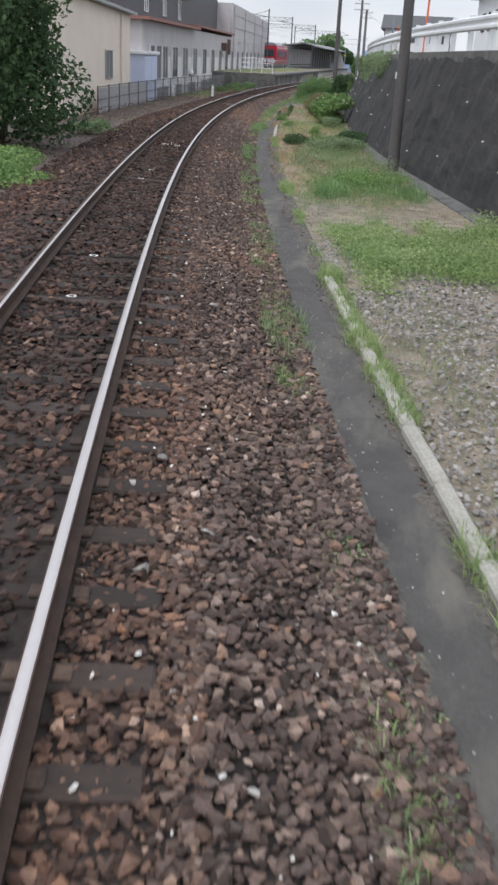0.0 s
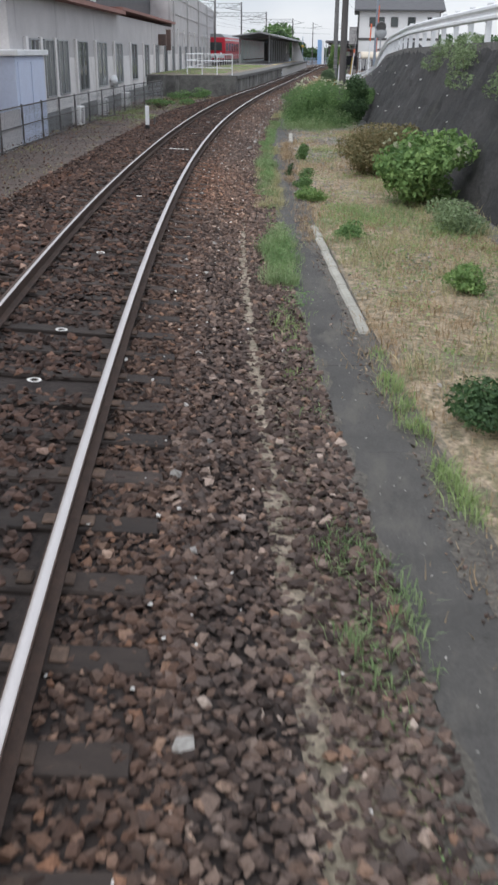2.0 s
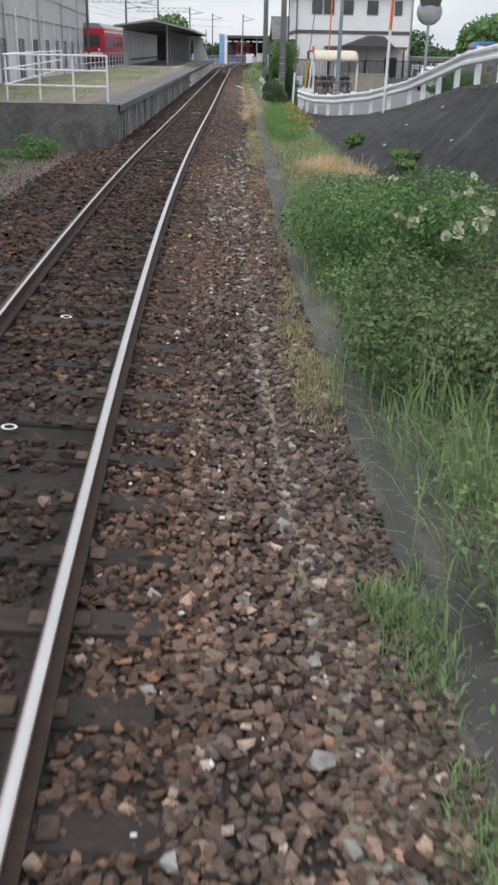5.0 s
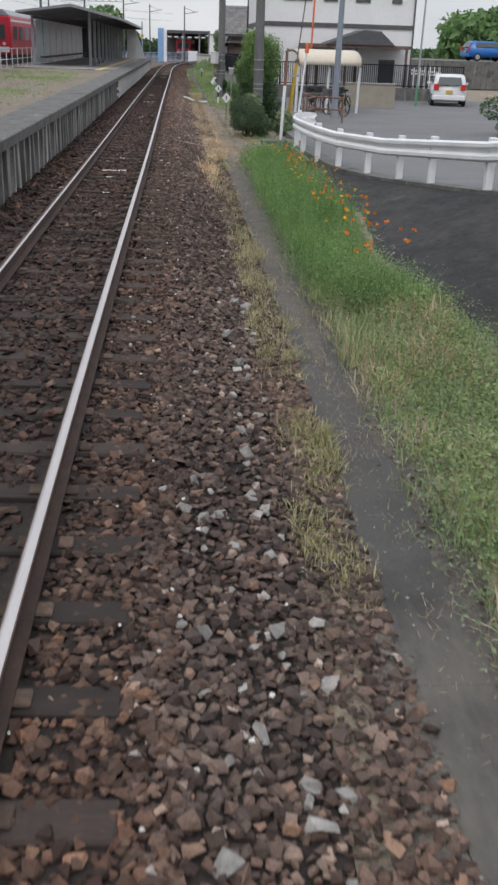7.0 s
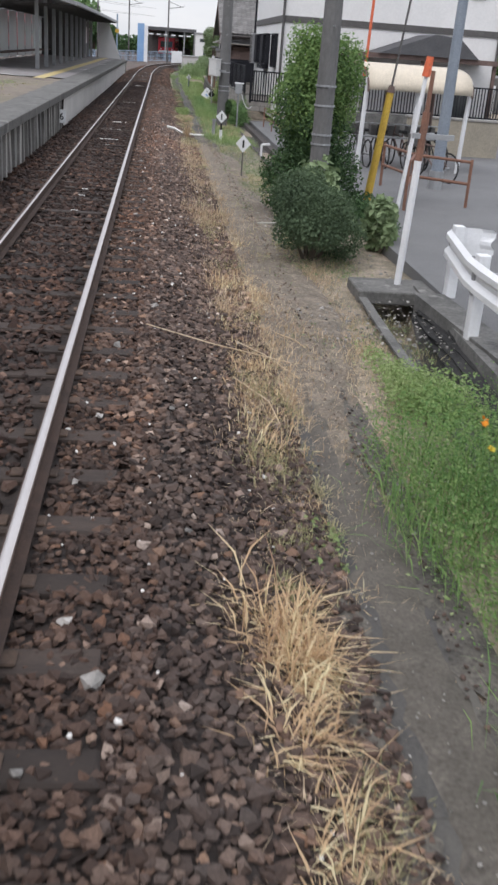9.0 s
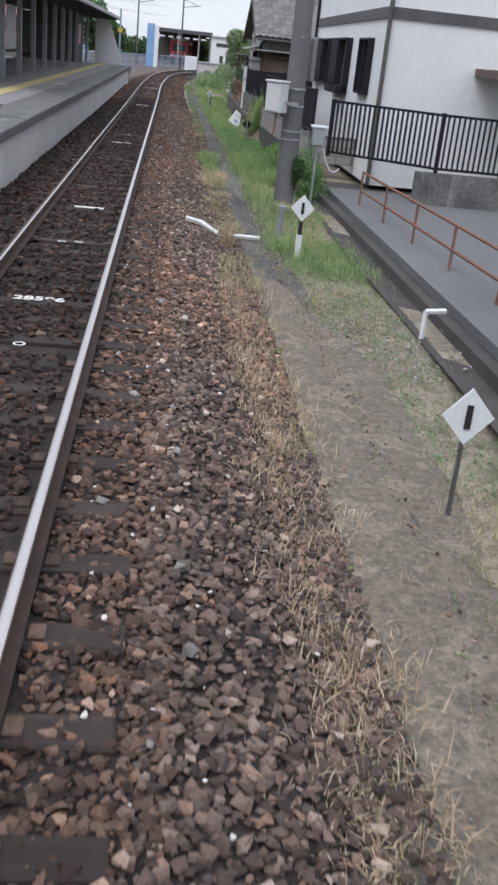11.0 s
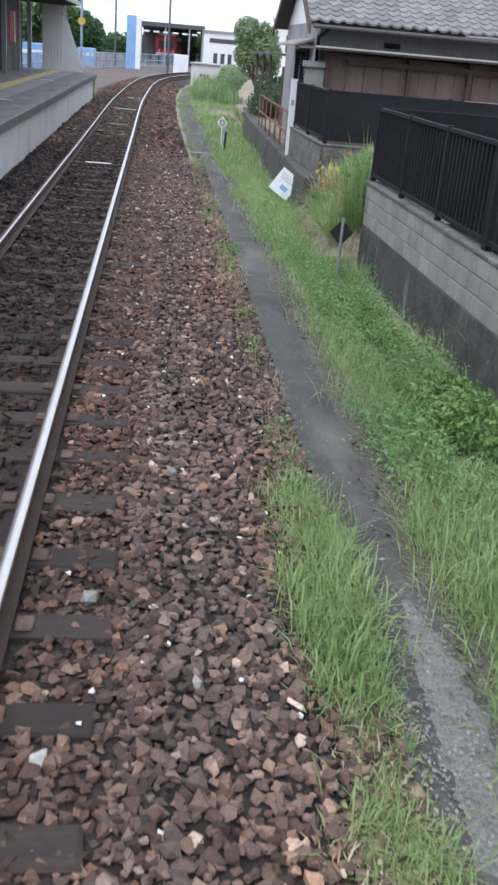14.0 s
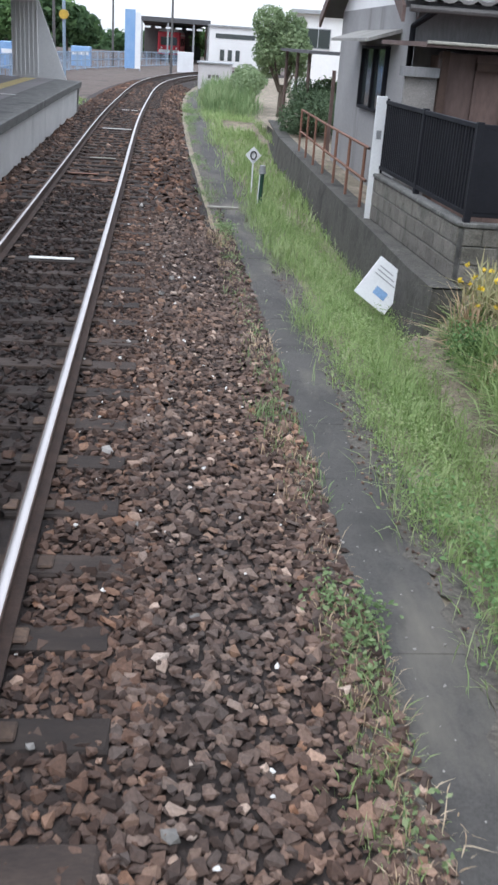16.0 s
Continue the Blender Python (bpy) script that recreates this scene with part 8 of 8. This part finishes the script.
grass("yard_grass", spots(5000, -34, -10, -5.6, -2.8, 0.55, 52, 0.22), 0.22, LIME, "green grass on the cinder ground", 0.006)
grass("kerb_weeds", spots(3000, 76, 90, -3.4, -2.0, 0.4, 53, 0.2), 0.4, LIME, "weeds at the platform end", 0.01)
st_ = thing("dry_stalks", pose(0, 0, 0), "long dry plant stalks lying over the ballast edge", "stalks")
for a, b, c in (((6.82, 1.15, -0.17), (6.5, 1.77, -0.24), (6.54, 2.49, -0.4)), ((7.05, 2.0, -0.36), (6.7, 2.25, -0.38), (6.1, 2.5, -0.4)), ((5.9, 1.9, -0.34), (5.4, 2.15, -0.36), (5.0, 2.2, -0.4)), ((7.6, 2.45, -0.42), (7.3, 2.62, -0.4), (7.1, 2.7, -0.42))):
    wires("stalk", [[P(*a), P(*b), P(*c)]], 0.006, STRAW, st_)

# ---- ballast stones, scattered last ----
def stone_field(name, s0, s1, l0, l1, step, size, mt, label, zf, skip=None, flat=0.72):
    ns, nl = int((s1 - s0) / step), max(1, int((l1 - l0) / step))
    S_, L_ = np.meshgrid(np.arange(ns) * step + s0, np.arange(nl) * step + l0, indexing="ij")
    S_ = S_.ravel() + rng.uniform(-0.5, 0.5, S_.size) * step
    L_ = L_.ravel() + rng.uniform(-0.5, 0.5, L_.size) * step
    keep = np.ones(S_.size, bool) if skip is None else ~skip(S_, L_)
    S_, L_ = S_[keep], L_[keep]
    n = len(S_)
    th = np.interp(S_, GRID, _th)
    ca = np.radians(np.interp(S_, KNOT_S, KNOT_CANT))
    z = zf(S_, L_) + rng.uniform(-0.012, 0.014, n)
    ll, zz = L_ * np.cos(ca) + z * np.sin(ca), np.maximum(z * np.cos(ca) - L_ * np.sin(ca), np.where(L_ > 2.0, -0.44, np.where(L_ > 1.8, -0.465, -0.5)) + rng.uniform(0.005, 0.03, n))
    c = np.stack([np.interp(S_, GRID, _x) + np.cos(th) * ll, np.interp(S_, GRID, _y) + np.sin(th) * ll, zz], 1)
    base = np.array([(1, 0.1, -0.2), (0.35, 0.95, -0.2), (-0.8, 0.65, -0.2), (-0.8, -0.65, -0.2), (0.3, -1, -0.2), (0.82, 0.3, 0.7), (-0.7, 0.62, 0.62), (-0.15, -0.85, 0.66)])
    faces = np.array([(0, 1, 5), (1, 6, 5), (1, 2, 6), (2, 3, 6), (3, 7, 6), (3, 4, 7), (4, 0, 7), (0, 5, 7), (5, 6, 7)])
    v = base[None] + rng.uniform(-0.27, 0.27, (n, 8, 3))
    sc = size * (0.5 + 1.0 * rng.random((n, 1, 1)) ** 1.3) * np.stack([rng.uniform(0.75, 1.25, n), rng.uniform(0.75, 1.25, n), np.full(n, flat) * rng.uniform(0.7, 1.3, n)], 1)[:, None, :]
    v = v * sc
    a, b, g = rng.uniform(0, 6.28, n), rng.normal(0, 0.35, n), rng.normal(0, 0.35, n)
    ca_, sa_, cb, sb_, cg, sg_ = np.cos(a), np.sin(a), np.cos(b), np.sin(b), np.cos(g), np.sin(g)
    x, y, w = v[..., 0], v[..., 1], v[..., 2]
    y, w = y * cb[:, None] - w * sb_[:, None], y * sb_[:, None] + w * cb[:, None]
    x, w = x * cg[:, None] + w * sg_[:, None], -x * sg_[:, None] + w * cg[:, None]
    x, y = x * ca_[:, None] - y * sa_[:, None], x * sa_[:, None] + y * ca_[:, None]
    v = np.stack([x, y, w], 2) + c[:, None, :]
    f = (faces[None] + (np.arange(n) * 8)[:, None, None]).reshape(-1, 3)
    me = bpy.data.meshes.new(name)
    me.vertices.add(n * 8)
    me.vertices.foreach_set("co", v.reshape(-1).astype(np.float32))
    me.loops.add(len(f) * 3)
    me.loops.foreach_set("vertex_index", f.reshape(-1).astype(np.int32))
    me.polygons.add(len(f))
    me.polygons.foreach_set("loop_start", np.arange(0, len(f) * 3, 3, dtype=np.int32))
    me.update(calc_edges=True)
    me.shade_flat()
    return tagged(link(name, me, mt), label, "stones", kind="stuff")


MARKS = np.array([-72.55, -72.0, -71.4, -48.0, 0.0, 24.0, 29.65, 40.0, 56.2, 63.5, 62.75, 66.05, 73.0, -89.4, -87.3, -79.6, -78.1, -66.2, -64.8, -61.3, -56.4, -43.15, -40.38, -38.3, -35.6, -34.97, -33.45, -32.7, -29.9, -18.0, -16.6, -14.6, -3.0, -1.0, 2.2, 12.8, 14.3, 15.0, 22.5, 26.9, 40.3, 42.5])


def bed(S_, L_):
    return np.interp(L_, [-2.3, -1.75, -1.35, -0.9, 0, 0.9, 1.3, 1.7, 2.1, 2.32], [-0.5, -0.4, -0.23, -0.205, -0.215, -0.2, -0.215, -0.34, -0.46, -0.475])


def crib(S_, L_):
    """Cribs filled nearly to the tops of the sleepers, single stones lying on them."""
    off = np.abs((S_ + 98.2 + PITCH / 2) % PITCH - PITCH / 2)
    return np.where(np.abs(L_) < 1.04, np.where(off < 0.1, -0.166, -0.19), bed(S_, L_) + 0.012)


def over_sleeper(S_, L_):
    off = np.abs((S_ + 98.2 + PITCH / 2) % PITCH - PITCH / 2)
    cover = rng.random(S_.size) < np.where(L_ > 0.5, 0.5, np.where(S_ < -20, 0.62, 0.48))
    near = (np.abs(S_[:, None] - MARKS[None]).min(1) < 0.13) & (np.abs(L_) < 0.42)
    return ((off < 0.085) & (np.abs(L_) < 1.02) & ~cover) | near | (np.abs(np.abs(L_) - 0.566) < 0.075)


stone_field("ballast_stones", -98, 60, 0.64, 1.3, 0.043, 0.0265, RUSTY_STONE, "rust-brown crushed stones beside the rail", lambda S_, L_: bed(S_, L_) + 0.012, over_sleeper)
stone_field("ballast_stones", -98, 60, 1.1, 2.36, 0.044, 0.0275, STONE, "loose grey-brown crushed stones of the ballast shoulder", lambda S_, L_: bed(S_, L_) + 0.012, lambda S_, L_: rng.random(S_.size) > (L_ - 0.85) * 3)
stone_field("ballast_stones", -98, 62, -0.5, 0.5, 0.063, 0.031, DARK_STONE, "crushed stones between the rails", crib, over_sleeper)
stone_field("ballast_stones", -98, 60, -2.45, -0.64, 0.095, 0.042, DARK_STONE, "crushed stones of the far ballast shoulder", crib, over_sleeper)
stone_field("ballast_stones", 60, 105, -1.8, 2.1, 0.14, 0.06, RUSTY_STONE, "crushed stones of the far track", bed, over_sleeper)
stone_field("pale_stones", -98, 62, 1.1, 2.25, 0.7, 0.03, PALE_STONE, "scattered pale stones on the ballast", lambda S_, L_: bed(S_, L_) + 0.03)
stone_field("pale_stones", -47, -8, 1.75, 2.12, 0.16, 0.04, PALE_STONE, "row of larger pale stones along the ballast toe", lambda S_, L_: bed(S_, L_) + 0.03, lambda S_, L_: (rng.random(S_.size) < 0.5))
stone_field("pale_stones", -24, -14, 1.25, 1.95, 0.17, 0.036, PALE_STONE, "pale stones on the ballast shoulder", lambda S_, L_: bed(S_, L_) + 0.03, lambda S_, L_: (rng.random(S_.size) < 0.55))
stone_field("path_grit", -98, 62, 2.28, 2.76, 0.19, 0.006, PALE_STONE, "pale grit scattered on the trough lids", lambda S_, L_: np.full(S_.size, -0.433))
stone_field("verge_gravel", -98, -84, 2.95, 5.8, 0.07, 0.021, PALE_STONE, "grey gravel on the dry verge", lambda S_, L_: ground_z(S_, L_) + 0.01, lambda S_, L_: value_noise(S_ * 0.7, L_ * 0.9, 4) + rng.random(S_.size) * 0.3 < 0.45)
stone_field("verge_gravel", -47, -37, 2.85, 5.0, 0.08, 0.021, PALE_STONE, "grey gravel before the bushes", lambda S_, L_: ground_z(S_, L_) + 0.01, lambda S_, L_: value_noise(S_ * 0.9, L_ * 1.2, 14) + rng.random(S_.size) * 0.3 < 0.5)
stone_field("verge_gravel", -84, 35, 2.8, 4.4, 0.1, 0.015, PALE_STONE, "grey gravel on the dry verge", lambda S_, L_: ground_z(S_, L_) + 0.008, lambda S_, L_: value_noise(S_ * 0.5, L_ * 0.9, 6) + rng.random(S_.size) * 0.3 < 0.8)
stone_field("yard_gravel", -98, 20, -4.6, -1.9, 0.17, 0.018, RUSTY_STONE, "dark gravel on the cinder ground", lambda S_, L_: np.full(S_.size, -0.475))
stone_field("edge_grit", -98, 62, 2.2, 2.42, 0.075, 0.017, STONE, "fine grit over the trough edge", lambda S_, L_: np.full(S_.size, -0.43), lambda S_, L_: value_noise(S_ * 1.3, L_ * 3, 2) < (L_ - 2.2) * 4)
stone_field("edge_grit", -98, 62, 2.62, 2.98, 0.075, 0.011, STONE, "fine grit over the trough edge", lambda S_, L_: np.full(S_.size, -0.435), lambda S_, L_: value_noise(S_ * 1.1, L_ * 3, 7) < (2.85 - L_) * 3.5)
stone_field("path_grit", 4, 13, 2.3, 2.9, 0.07, 0.007, STONE, "fine grit lying on the lids", lambda S_, L_: np.full(S_.size, -0.433), lambda S_, L_: value_noise(S_ * 1.2, L_ * 4, 22) + 0.4 * rng.random(S_.size) < 0.75)
stone_field("pale_chips", -98, 62, 0.7, 2.3, 0.3, 0.012, WHITE_MARK, "small white stone chips on the ballast", lambda S_, L_: bed(S_, L_) + 0.032, lambda S_, L_: rng.random(S_.size) < 0.6)
stone_field("pale_chips", -98, 62, 2.25, 2.85, 0.13, 0.007, PALE_STONE, "small white stone chips on the trough lids", lambda S_, L_: np.full(S_.size, -0.432), lambda S_, L_: value_noise(S_ * 1.3, L_ * 5, 31) + 0.5 * rng.random(S_.size) < 0.95)
stone_field("path_dust", 33.6, 41.2, 2.22, 2.98, 0.021, 0.0085, GRIT, "pale fine grit spread over the trough lids", lambda S_, L_: np.full(S_.size, -0.434), lambda S_, L_: rng.random(S_.size) > np.clip(1.5 - np.abs(S_ - 37.3) / 2.6, 0, 1) * np.clip(1.5 - np.abs(L_ - 2.6 - 0.1 * np.sin(S_ * 1.7)) / 0.24, 0, 1) * (0.35 + 0.9 * value_noise(S_ * 1.6, L_ * 4, 51)), flat=0.4)
